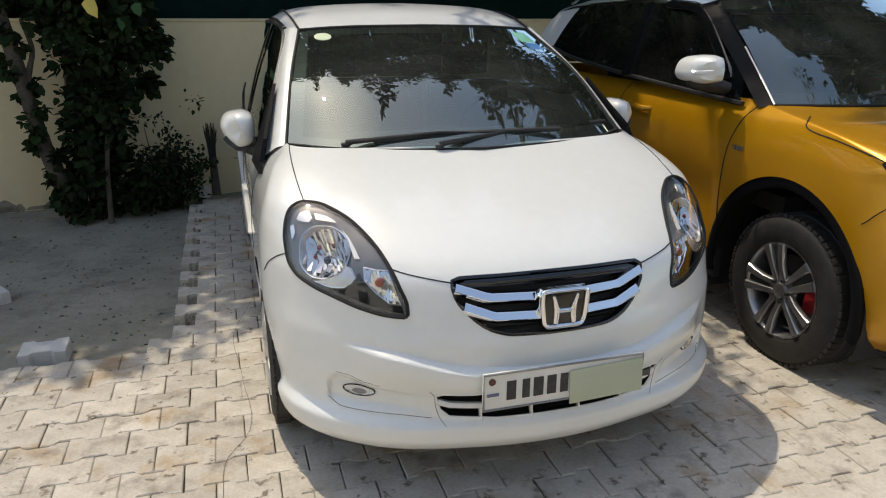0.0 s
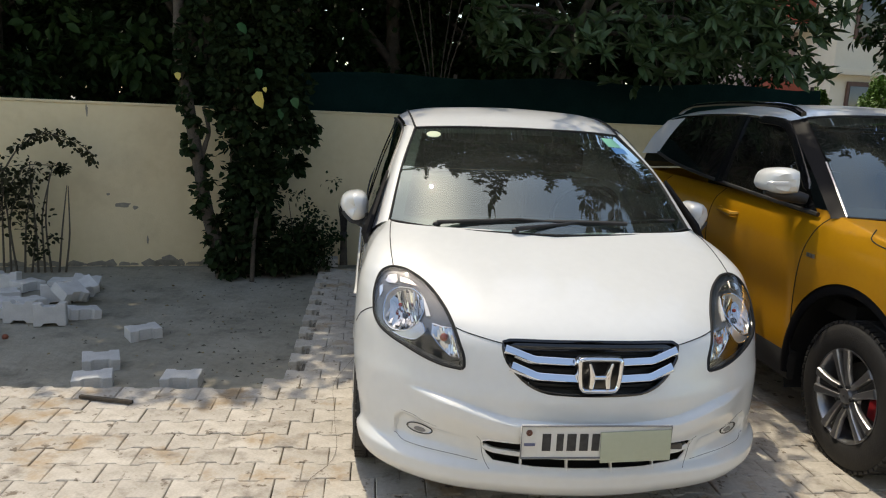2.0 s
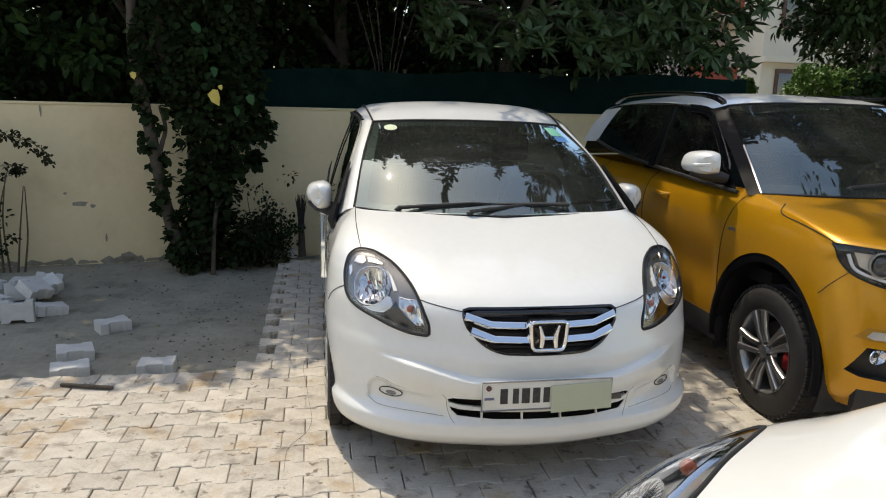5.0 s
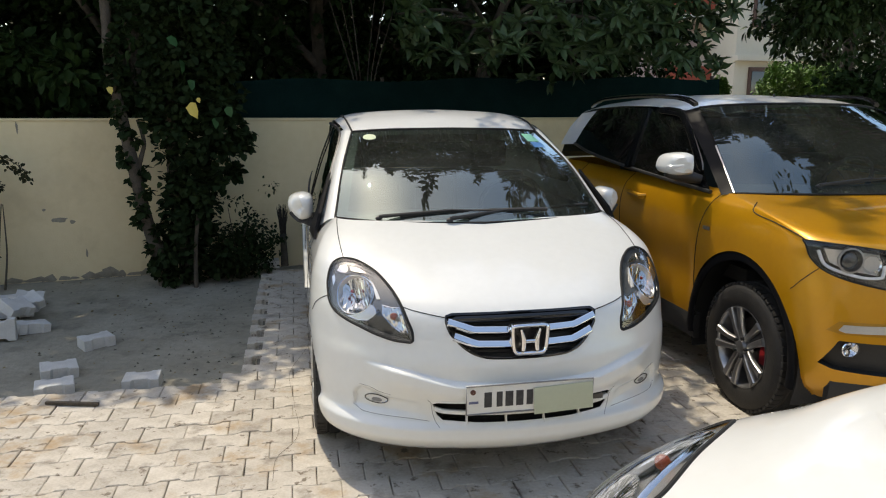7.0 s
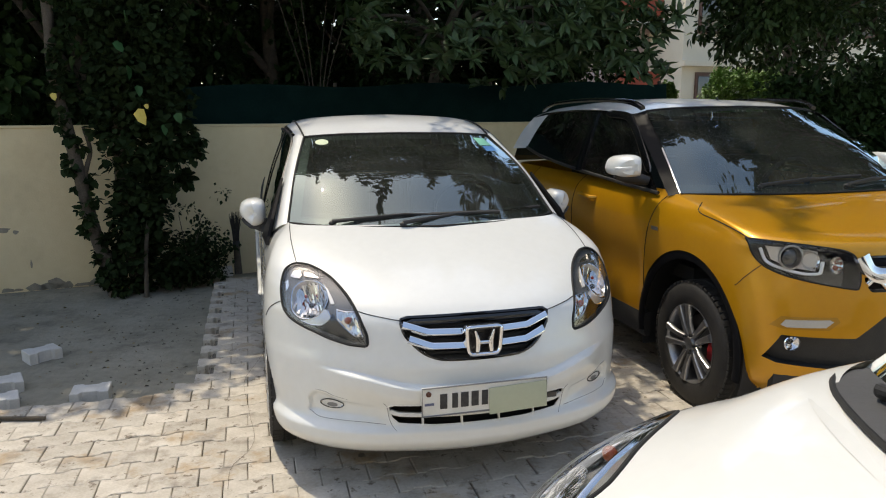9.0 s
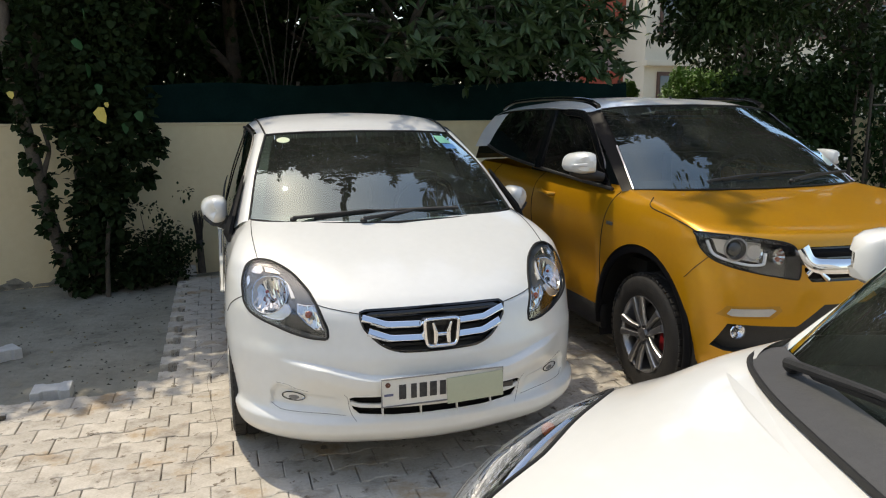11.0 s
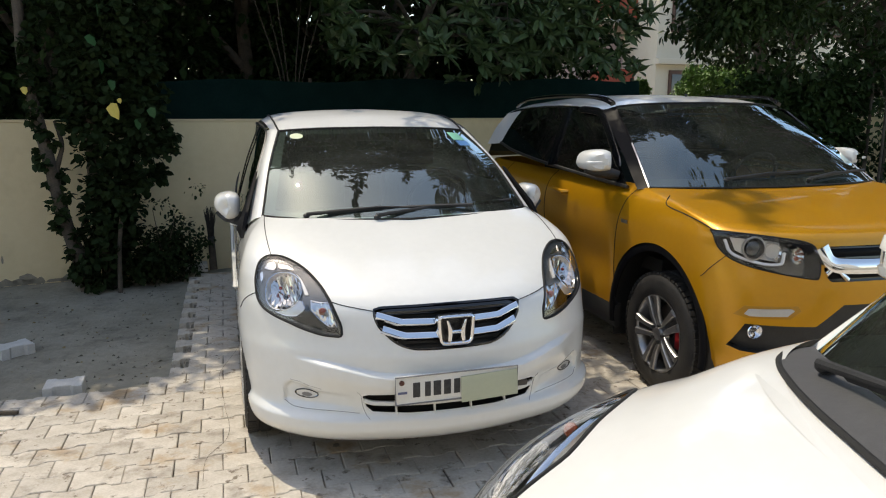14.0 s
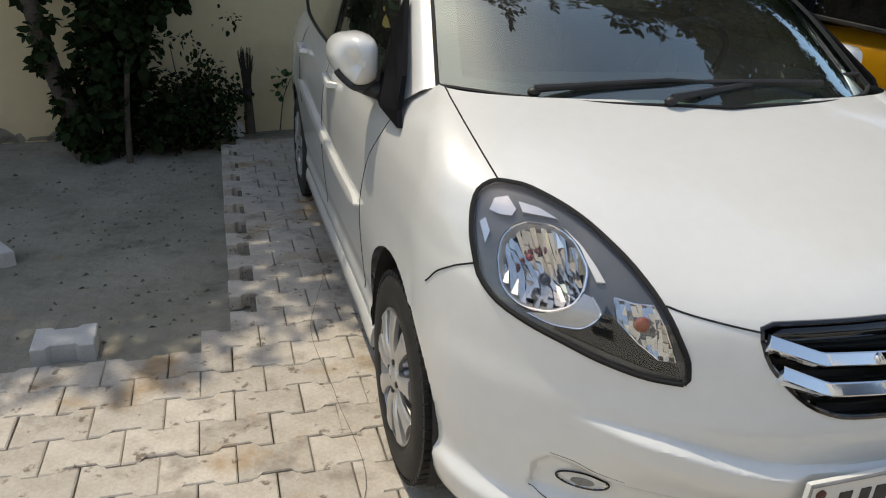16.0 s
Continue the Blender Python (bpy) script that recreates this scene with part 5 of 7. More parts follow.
        for v, sc in ((1.255, 0.3), (1.265, 0.68), (1.29, 0.9), (1.33, 1.0), (1.39, 1.0), (1.425, 0.96)):
            rows.append([((1.005 if s < 0 else 0.855) - (1 - sc) * 0.01 + sc * a * (0.80 if s < 0 else 0.66), v + (0.05 * max(0, a) / 0.1), 1.250 + sc * b * (0.95 if s < 0 else 0.8)) for a, b in closed([(0.092, -0.015), (0.080, 0.035), (0.035, 0.066), (-0.04, 0.075), (-0.085, 0.065), (-0.095, 0.0), (-0.088, -0.055), (0.0, -0.062), (0.07, -0.05)], 36)])
        v, f = grid(rows, True)
        f += [tuple(reversed(range(36)))]
        mir = part("mirror", m((v, f)), "white_paint", car, "white door mirror with a side repeater")
        part("mirror_base", m(join(tube([(1.06 if s < 0 else 0.92, 1.38, 1.20), (0.98 if s < 0 else 0.92, 1.37, 1.185), (0.91 if s < 0 else 0.89, 1.36, 1.178), (0.855, 1.34, 1.165)], [0.02, 0.034, 0.034, 0.026], 10))), "black_plastic", mir)
        part("repeater", m(bar([(a if s < 0 else a - 0.127, b, d) for a, b, d in ((1.085, 1.325, 1.243), (1.06, 1.282, 1.246), (1.015, 1.256, 1.25))], 0.018, 0.008, lambda q: Vector((0.4, -1, 0)))), "lens_clear", mir)
        part("mirror_sail", m(loft([[(0.858, 1.24, 1.10), (0.80, 1.50, 1.32)], [(0.868, 1.40, 1.11), (0.805, 1.52, 1.32)]], 3, 6)), "gloss_black", car)
    rg = loft([[(0, 3.72, 1.58), (0.4, 3.72, 1.57), (0.68, 3.66, 1.52)], [(0, 3.88, 1.40), (0.4, 3.88, 1.40), (0.74, 3.78, 1.38)], [(0, 3.95, 1.13), (0.4, 3.95, 1.13), (0.80, 3.85, 1.13)]], 6, 12)
    part("rear_window", join(rg, mirrored(rg)), "dark_glass", car)
    part("antenna", join(tube([(0.05, 2.02, 1.63), (0.05, 2.035, 1.665)], [0.010, 0.006], 8), ball(0.014, (0.05, 2.02, 1.636), (1.2, 1.6, 0.6))), "black_plastic", car)
    part("dashboard", join(box(-0.74, 0.74, 1.25, 1.60, 0.86, 1.09, 0.04), box(-0.72, 0.72, 1.05, 1.3, 0.98, 1.08, 0.02)), "interior", car)
    part("cabin_floor", box(-0.74, 0.74, 1.0, 3.7, 0.62, 0.70), "interior", car)
    part("steering_wheel", ring(0.18, 0.015, (0.38, 1.68, 1.10), (0, 0.88, 0.45)), "black_plastic", car)
    seats(car, 2.12, 1.1, 0.38)
    # dark box added behind the seats to block bright gaps through the cabin
    part("cabin_blocker", box(-0.735, 0.735, 2.52, 2.56, 0.70, 1.50, 0.02), "interior", car)
    part("headliner", box(-0.60, 0.60, 1.95, 3.3, 1.515, 1.53, 0.005), "interior", car)
    n = (0, -0.55, 0.83)
    wiper(car, (-0.34, 1.02, 1.142), (0.36, 1.04, 1.186), n)
    wiper(car, (0.22, 0.985, 1.138), (0.74, 1.10, 1.175), n)
    for s in (-1, 1):
        wheel(car, (s * 0.882, 0.80, 0.336), s, 0.344, 0.212, 0.205, 5, "twin")
        wheel(car, (s * 0.875, 3.30, 0.336), s, 0.344, 0.212, 0.205, 5, "twin")
    return car, shell


def lathe_to(at, axis, profile, sides=24):
    """Turns (along, radius) pairs about axis at a point."""
    q = Vector(axis).to_track_quat("X", "Z").to_matrix().to_4x4()
    return moved(lathe(profile, sides), Matrix.Translation(at) @ q)


def near_car():
    car = thing("hatchback", NEAR, "white car with a glossy bonnet and black cowl", "car")
    shell = Shell(
        nose=[(0.2, 0.1), (0.3, 0.02), (0.5, 0.0), (0.68, 0.02), (0.76, 0.05), (0.82, 0.09), (0.88, 0.15), (0.94, 0.24), (1.0, 0.37), (1.05, 0.51), (1.085, 0.66)],
        half=[(0.2, 0.78), (0.4, 0.83), (0.7, 0.845), (0.85, 0.832), (0.95, 0.80), (1.0, 0.768), (1.05, 0.752), (1.085, 0.74)],
        depth=[(0.2, 0.5), (0.6, 0.55), (0.85, 0.52), (0.95, 0.46), (1.0, 0.45), (1.05, 0.40), (1.085, 0.35)],
        power=[(0.2, 2.0), (0.6, 2.2), (0.75, 2.5), (0.85, 2.6), (0.95, 2.4), (1.0, 2.25), (1.085, 2.3)],
        tail=[(0.2, 3.9), (1.085, 3.9)], tail_depth=[(0.2, 0.4), (1.085, 0.4)])
    tip = [(-0.36, 0.90), (-0.365, 0.84), (-0.42, 0.77), (-0.55, 0.73), (-0.66, 0.75), (-0.735, 0.80), (-0.765, 0.87), (-0.755, 0.93), (-0.71, 0.965), (-0.63, 0.972), (-0.54, 0.967), (-0.44, 0.955)]
    lamp = spline(tip + [(-0.362, 0.905)], 60)
    flip = lambda poly: [(-a, b) for a, b in reversed(poly)]
    zs = np.r_[np.arange(0.2, 0.68, 0.02), np.arange(0.68, 1.0855, 0.008)]
    part("body", shell.build(zs, [lamp, flip(lamp)], [(0.84, 0.29, 0.33), (3.3, 0.29, 0.33)], 80, 90), "white_paint", car)
    for s in (-1, 1):
        m = (lambda q: q) if s < 0 else mirrored
        unit = part("headlamp", m(shell.patch(lamp, -0.034, 0.018, -0.033)), "silver_paint", car, "clear headlamp swept back along the wing")
        big = spline([(-0.42, 0.80), (-0.52, 0.765), (-0.62, 0.785), (-0.655, 0.84), (-0.62, 0.90), (-0.52, 0.925), (-0.43, 0.90), (-0.40, 0.85), (-0.418, 0.803)], 90)
        part("reflector", m(fluted(shell, big, (-0.53, 0.845))), "chrome_facet", unit, smooth=False)
        wing = spline([(-0.672, 0.80), (-0.72, 0.84), (-0.735, 0.90), (-0.70, 0.945), (-0.655, 0.945), (-0.645, 0.90), (-0.67, 0.86), (-0.671, 0.803)], 26)
        part("reflector", m(fluted(shell, wing, (-0.693, 0.88))), "chrome_facet", unit, smooth=False)
        part("bulb", m(ball(0.016, shell.at(-0.64, 0.925, -0.018))), "amber", unit, "amber indicator bulb")
        part("chrome_fin", m(bar(shell.line([(-0.40, 0.915), (-0.52, 0.94), (-0.64, 0.955), (-0.70, 0.952)], -0.012, 16), 0.016, 0.008, lambda p: Vector((-0.3, -0.8, 0.5)))), "chrome", unit)
        part("lens", m(shell.patch(lamp, 0.0015, 0.018)), "lens", unit)
        part("seal", m(tube([shell.at(a, b, 0.0) for a, b in lamp + lamp[:1]], 0.005, 6, False)), "seam", unit)
        arch_liner(car, s, 0.84, 0.29, 0.33, 0.845), arch_liner(car, s, 3.3, 0.29, 0.33, 0.845)
    base = [(0, 0.77, 1.10), (0.4, 0.785, 1.096), (0.60, 0.82, 1.082), (0.70, 0.867, 1.058)]
    front = [(0, 0.672, 1.091), (0.3, 0.68, 1.090), (0.52, 0.715, 1.083), (0.66, 0.785, 1.068), (0.715, 0.85, 1.056)]
    c = loft([front, [(0, 0.715, 1.102), (0.32, 0.728, 1.100), (0.55, 0.765, 1.090), (0.68, 0.825, 1.072), (0.708, 0.86, 1.060)], [(a, b, d + 0.012) for a, b, d in base]], 8, 24)
    part("cowl", join(c, mirrored(c)), "cowl_grey", car)
    lip = loft([[(a, b - 0.045, d - 0.0135) for a, b, d in front], [(a, b + 0.03, d - 0.003) for a, b, d in front]], 4, 24)
    part("bonnet_edge", join(lip, mirrored(lip)), "white_paint", car)
    t = tube(spline(front, 24), 0.006, 6)
    part("seal", join(t, mirrored(t)), "seam", car)
    top = [(0, 1.16, 1.50), (0.3, 1.17, 1.495), (0.45, 1.20, 1.485), (0.53, 1.25, 1.465)]
    w = loft([full(base), full([(a[0] * .5 + b[0] * .5, a[1] * .5 + b[1] * .5 - 0.02, a[2] * .5 + b[2] * .5 + 0.025) for a, b in zip(base, top)]), full(top)], 12, 41)
    part("windscreen", w, "windscreen", car)
    r = loft([full(q) for q in [top + [(0.58, 1.29, 1.46)], [(0, 2.2, 1.57), (0.4, 2.2, 1.555), (0.6, 2.2, 1.53), (0.66, 2.2, 1.50)], [(0, 3.4, 1.47), (0.4, 3.4, 1.46), (0.55, 3.4, 1.44), (0.62, 3.4, 1.40)]]], 16, 41)
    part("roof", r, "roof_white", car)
    p = loft([[(0.70, 0.867, 1.056), (0.65, 0.955, 1.160), (0.605, 1.04, 1.260), (0.532, 1.25, 1.466)], [(0.722, 0.862, 1.054), (0.678, 0.955, 1.163), (0.635, 1.05, 1.268), (0.56, 1.26, 1.468)], [(0.745, 0.875, 1.04), (0.705, 0.985, 1.155), (0.665, 1.09, 1.262), (0.585, 1.295, 1.455)]], 6, 18)
    both(car, "pillar", p, "white_paint")
    g = loft([[(0.76, 0.90, 1.03), (0.80, 1.6, 1.02), (0.80, 3.2, 1.08)], [(0.59, 1.30, 1.45), (0.66, 2.2, 1.49), (0.63, 3.2, 1.40)]], 5, 16)
    both(car, "side_window", g, "dark_glass")
    rg = loft([[(0, 3.4, 1.47), (0.62, 3.4, 1.40)], [(0, 3.8, 1.08), (0.72, 3.75, 1.08)]], 5, 10)
    part("rear_window", join(rg, mirrored(rg)), "dark_glass", car)
    part("dashboard", box(-0.66, 0.66, 0.88, 1.3, 0.80, 1.05, 0.04), "interior", car)
    part("cabin_floor", box(-0.74, 0.74, 0.8, 3.6, 0.62, 0.70), "interior", car)
    part("undertray", box(-0.72, 0.72, 0.2, 3.8, 0.2, 0.26, 0.02), "black_plastic", car)
    seats(car, 1.95, 1.05, 0.37)
    wiper(car, (-0.46, 0.765, 1.105), (0.10, 0.83, 1.165), (0, -0.7, 0.7))
    for s in (-1, 1):
        m = (lambda q: q) if s < 0 else mirrored
        rows = []
        for v, sc in ((1.08, 0.3), (1.09, 0.68), (1.115, 0.9), (1.15, 1.0), (1.21, 1.0), (1.24, 0.96)):
            rows.append([(-0.885 + (1 - sc) * 0.01 + sc * a, v + 0.04 * max(0, -a) / 0.1, 1.222 + sc * b) for a, b in closed([(-0.092, -0.015), (-0.080, 0.035), (-0.035, 0.066), (0.04, 0.075), (0.085, 0.065), (0.095, 0.0), (0.088, -0.055), (0.0, -0.062), (-0.07, -0.05)], 36)])
        v, f = grid(rows, True)
        f += [tuple(reversed(range(36)))]
        mir = part("mirror", m((v, f)), "white_paint", car, "white door mirror")
        part("mirror_base", m(tube([(-0.90, 1.19, 1.155), (-0.84, 1.19, 1.12), (-0.78, 1.19, 1.09)], [0.03, 0.03, 0.026], 10)), "black_plastic", mir)
        wheel(car, (s * 0.848, 0.84, 0.29), s, 0.292, 0.19, 0.18, 9, "plain")
        wheel(car, (s * 0.848, 3.3, 0.29), s, 0.292, 0.19, 0.18, 9, "plain")
    return car, shell


white_sedan()
suv()
near_car()

# ---- plants ----


def quick_mesh(name, verts, quads, mat):
    me = bpy.data.meshes.new(name)
    verts, quads = np.asarray(verts, np.float32), np.asarray(quads, np.int32)
    me.vertices.add(len(verts)), me.loops.add(quads.size), me.polygons.add(len(quads))
    me.vertices.foreach_set("co", verts.ravel())
    me.loops.foreach_set("vertex_index", quads.ravel())
    me.polygons.foreach_set("loop_start", np.arange(0, quads.size, 4, dtype=np.int32))
    me.update(calc_edges=True)
    me.materials.append(M[mat])
    return me


def leaf_mesh(name, at, way, size, mat, rng, wide=0.42, fold=0.25, heart=0.0):
    """Many folded leaves: at and way are (n, 3), size (n,)."""
    n = len(at)
    way = way / (np.linalg.norm(way, axis=1, keepdims=True) + 1e-9)
    up = rng.normal(size=(n, 3)) * 0.55 + np.array([0, 0, 1.0])
    side = np.cross(way, up)
    side /= np.linalg.norm(side, axis=1, keepdims=True) + 1e-9
    top = np.cross(side, way)
    s = size[:, None]
    droop = -0.18
    p0 = at
    pts = [p0, p0 + s * (way * (0.30 - heart) + side * wide * (0.8 + heart) + top * fold * 0.3), p0 + s * (way * 0.66 + side * wide * 0.72 + top * (fold * 0.2 + droop * 0.4)), p0 + s * (way + top * droop),
           p0 + s * (way * 0.66 - side * wide * 0.72 + top * (fold * 0.2 + droop * 0.4)), p0 + s * (way * (0.30 - heart) - side * wide * (0.8 + heart) + top * fold * 0.3)]
    verts = np.stack(pts, 1).reshape(-1, 3)
    base = np.arange(n)[:, None] * 6
    quads = np.concatenate([base + np.array([[0, 1, 2, 3]]), base + np.array([[0, 3, 4, 5]])])
    return quick_mesh(name, verts, quads, mat)


def crown(name, centres, radii, per, size, mat, parent, seed, wide=0.42, heart=0.0, flat=1.0, hang=0.35):
    """A crown out of clumps of leaves."""
    rng = np.random.default_rng(seed)
    centres, radii = np.asarray(centres, float), np.asarray(radii, float)
    k = np.repeat(np.arange(len(centres)), per)
    d = rng.normal(size=(len(k), 3))
    d /= np.linalg.norm(d, axis=1, keepdims=True)
    r = rng.random(len(k)) ** 0.45
    at = centres[k] + d * (r * radii[k])[:, None] * np.array([1, 1, flat])
    way = d + rng.normal(size=d.shape) * 0.6 + np.array([0, 0, -hang])
    ob = new(name, leaf_mesh(name, at, way, size * rng.uniform(0.6, 1.25, len(k)), mat, rng, wide, heart=heart))
    ob.parent = parent
    return tagged(ob, kind="stuff")


def whorls(name, centres, axes, size, mat, parent, seed, blades=8):
    """Rosettes of long leaves round shoot tips."""
    rng = np.random.default_rng(seed)
    at, way, sz = [], [], []
    for c, a in zip(centres, axes):
        a = Vector(a).normalized()
        q = a.to_track_quat("Z", "Y").to_matrix()
        for k in range(blades):
            t = math.tau * k / blades + rng.uniform(-0.2, 0.2)
            w = q @ Vector((math.cos(t), math.sin(t), rng.uniform(0.0, 0.45)))
            at.append(c), way.append(tuple(w)), sz.append(size * rng.uniform(0.75, 1.15))
        for k in range(blades // 2):
            t = math.tau * (k + 0.4) / (blades // 2)
            w = q @ Vector((math.cos(t), math.sin(t), rng.uniform(0.9, 1.4)))
            at.append(c), way.append(tuple(w)), sz.append(size * rng.uniform(0.4, 0.7))
    ob = new(name, leaf_mesh(name, np.array(at, float), np.array(way, float), np.array(sz), mat, rng, 0.21, 0.15))
    ob.parent = parent
    return tagged(ob, kind="stuff")


def trunk(points, r0, r1, parent, name="trunk", mat="bark"):
    line = spline(points, 22)
    rad = [(r0 + (r1 - r0) * i / 21) * (1 + 0.14 * noise.noise(Vector((i * 0.7, r0 * 50, 3)))) for i in range(22)]
    return part(name, tube(line, rad, 10), mat, parent)


# the vine-covered tree in front of the wall
tree = thing("tree", WALL, "leaning tree trunk wrapped in dark climbing vine", "tree")
trunk([(-0.92, -0.48, -0.1), (-0.97, -0.48, 0.25), (-1.05, -0.46, 0.55), (-1.11, -0.45, 0.95), (-1.16, -0.45, 1.3), (-1.21, -0.44, 1.6), (-1.25, -0.43, 2.0), (-1.24, -0.42, 2.8), (-1.1, -0.3, 4.0)], 0.060, 0.035, tree)
trunk([(-1.10, -0.45, 0.95), (-1.06, -0.45, 1.1), (-1.02, -0.45, 1.25), (-1.06, -0.44, 1.45)], 0.024, 0.014, tree, "branch")
trunk([(-0.72, -0.42, -0.1), (-0.76, -0.42, 0.4), (-0.79, -0.40, 0.9), (-0.78, -0.40, 1.4), (-0.70, -0.38, 2.2), (-0.6, -0.3, 3.6)], 0.062, 0.04, tree)
trunk([(-0.66, -0.66, -0.08), (-0.64, -0.66, 0.3), (-0.60, -0.64, 0.62)], 0.022, 0.016, tree, "stake")
r = random.Random(11)
spots, size = [], []
for z in np.arange(0.02, 2.75, 0.05):
    lo = -1.00 if z < 0.35 else (-0.86 if z < 1.3 else -0.95)
    hi = -0.34 if z < 0.35 else (-0.48 if z < 0.85 else (-0.36 if z < 1.15 else -0.18))
    for k in range(5 if 0.3 < z < 1.2 else 6):
        spots.append((r.uniform(lo, hi), -0.45 + r.uniform(-0.2, 0.16), z + r.uniform(-0.05, 0.05))), size.append(r.uniform(0.07, 0.13))
for z in np.arange(0.1, 2.6, 0.09):
    x = -0.93 - 0.24 * min(1, z / 1.6)
    spots.append((x + r.uniform(-0.09, 0.06), -0.48 + r.uniform(-0.08, 0.08), z)), size.append(r.uniform(0.035, 0.07))
for k in range(16):
    spots.append((-0.24 + r.uniform(-0.10, 0.14), -0.45 + r.uniform(-0.1, 0.1), r.choice((0.95, 1.2, 1.35)) + r.uniform(-0.06, 0.06))), size.append(0.05)
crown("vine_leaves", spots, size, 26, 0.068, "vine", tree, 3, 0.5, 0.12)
spots = [(-0.22 + 0.24 * r.gauss(0, 0.6), -0.42 + r.uniform(-0.15, 0.12), abs(r.gauss(0.1, 0.25))) for k in range(130)]
low = thing("shrub", WALL, "small dark fine-leaved shrub at the foot of the wall", "shrub")
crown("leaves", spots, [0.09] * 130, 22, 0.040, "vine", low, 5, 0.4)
for k in range(12):
    a = r.uniform(0, math.tau)
    trunk([(-0.25, -0.42, -0.08), (-0.25 + 0.10 * math.cos(a), -0.42 + 0.06 * math.sin(a), 0.25), (-0.25 + 0.26 * math.cos(a), -0.42 + 0.12 * math.sin(a), 0.5 + r.uniform(-0.2, 0.15))], 0.007, 0.003, low, "stem")
# single big leaves that catch the light on the vine
for x, y, z, s, mat in ((-0.607, -0.75, 1.53, 0.15, "leaf_yellow"), (-0.545, -0.72, 1.62, 0.05, "leaf_yellow"), (-1.26, -0.55, 1.70, 0.07, "leaf_yellow"), (-0.73, -0.75, 2.10, 0.12, "leaf_round"), (-0.67, -0.74, 1.90, 0.13, "leaf_round"), (-0.60, -0.7, 1.75, 0.10, "leaf_round"), (-0.30, -0.72, 1.52, 0.10, "leaf_round"), (-0.42, -0.72, 1.42, 0.10, "leaf_round"), (-0.66, -0.72, 2.35, 0.11, "leaf_round")):
    rg = np.random.default_rng(int(s * 1000 + x * 77 + 200))
    ob = new("leaf", leaf_mesh("leaf", np.array([[x, y, z + s / 2]]), np.array([[0.25, -0.35, -1.0]]), np.array([s]), mat, rg, 0.42, heart=0.1))
    ob.parent = tree

# bushy creeper by the wall
creeper = thing("shrub", WALL, "straggly creeper on thin bare stems against the wall", "shrub")
for k in range(13):
    x = -2.95 + k * 0.055
    trunk([(x, -0.22, -0.1), (x + r.uniform(-0.03, 0.06), -0.24, 0.35), (x + r.uniform(-0.05, 0.16), -0.25, 0.85 + r.uniform(-0.15, 0.1))], 0.010, 0.004, creeper, "stem", "dry_stem")
trunk([(-2.75, -0.24, 0.8), (-2.55, -0.26, 1.08), (-2.36, -0.28, 1.17), (-2.16, -0.28, 1.12), (-1.99, -0.3, 1.0)], 0.008, 0.003, creeper, "stem", "dry_stem")
trunk([(-2.7, -0.24, 0.7), (-2.5, -0.26, 0.9), (-2.3, -0.26, 0.9), (-2.2, -0.26, 0.85)], 0.006, 0.003, creeper, "stem", "dry_stem")
spots = [(x, -0.28 + r.uniform(-0.05, 0.05), z) for x, z in [(-2.60 + 0.6 * t, 1.05 + 0.14 * math.sin(t * 3.0) - 0.12 * t * t) for t in np.linspace(0, 1, 16)]] + [(-2.68 + r.gauss(0, 0.13), -0.26 + r.uniform(-0.12, 0.1), 0.66 + r.gauss(0, 0.16)) for k in range(50)] + [(-2.25 + r.uniform(-0.15, 0.05), -0.27, 0.88 + r.uniform(-0.05, 0.03)) for k in range(7)] + [(-2.48 + r.uniform(-0.1, 0.15), -0.3, 0.2 + r.uniform(-0.1, 0.1)) for k in range(6)]
crown("leaves", spots, [0.045] * 16 + [0.12] * 50 + [0.04] * 13, 15, 0.042, "creeper_leaf", creeper, 8, 0.45)

# trees behind the wall, their crowns reaching over it
def yard_tree(x, y, height, spread, seed, leaf, per=60, clumps=46, lean=0.0, mat="leaf"):
    rr = random.Random(seed)
    t = thing("tree", WALL @ pose(x, y, 0), "dark leafy tree behind the boundary wall", "tree", "trees behind the wall")
    top = (lean, -0.2, height)
    trunk([(0, 0, -0.1), (rr.uniform(-0.1, 0.1), 0, height * 0.3), (lean * 0.5, -0.1, height * 0.6), top], 0.13, 0.05, t)
    for k in range(5):
        a = math.tau * k / 5 + rr.uniform(-0.4, 0.4)
        z0 = height * rr.uniform(0.3, 0.6)
        trunk([(lean * 0.4, -0.05, z0), (spread * 0.4 * math.cos(a), spread * 0.4 * math.sin(a), z0 + 0.7), (spread * 0.85 * math.cos(a), spread * 0.85 * math.sin(a), z0 + 1.3 + rr.uniform(-0.3, 0.4))], 0.055, 0.018, t, "branch")
    cs, rs = [], []
    while len(cs) < clumps:
        p = Vector((rr.uniform(-1, 1), rr.uniform(-1, 1), rr.uniform(-1, 1)))
        if 0.25 < p.length < 1:
            cs.append((p.x * spread + lean * 0.4, p.y * spread * 0.8, height * 0.62 + p.z * height * 0.42)), rs.append(rr.uniform(0.22, 0.46))
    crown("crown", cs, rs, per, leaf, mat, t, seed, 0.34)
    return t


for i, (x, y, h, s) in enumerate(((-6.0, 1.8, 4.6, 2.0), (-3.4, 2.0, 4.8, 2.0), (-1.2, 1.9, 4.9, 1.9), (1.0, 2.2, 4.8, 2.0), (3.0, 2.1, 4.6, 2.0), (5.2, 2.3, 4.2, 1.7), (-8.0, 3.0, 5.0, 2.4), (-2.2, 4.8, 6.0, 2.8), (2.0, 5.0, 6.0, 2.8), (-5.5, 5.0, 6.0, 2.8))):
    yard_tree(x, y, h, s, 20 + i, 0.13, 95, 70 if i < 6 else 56)
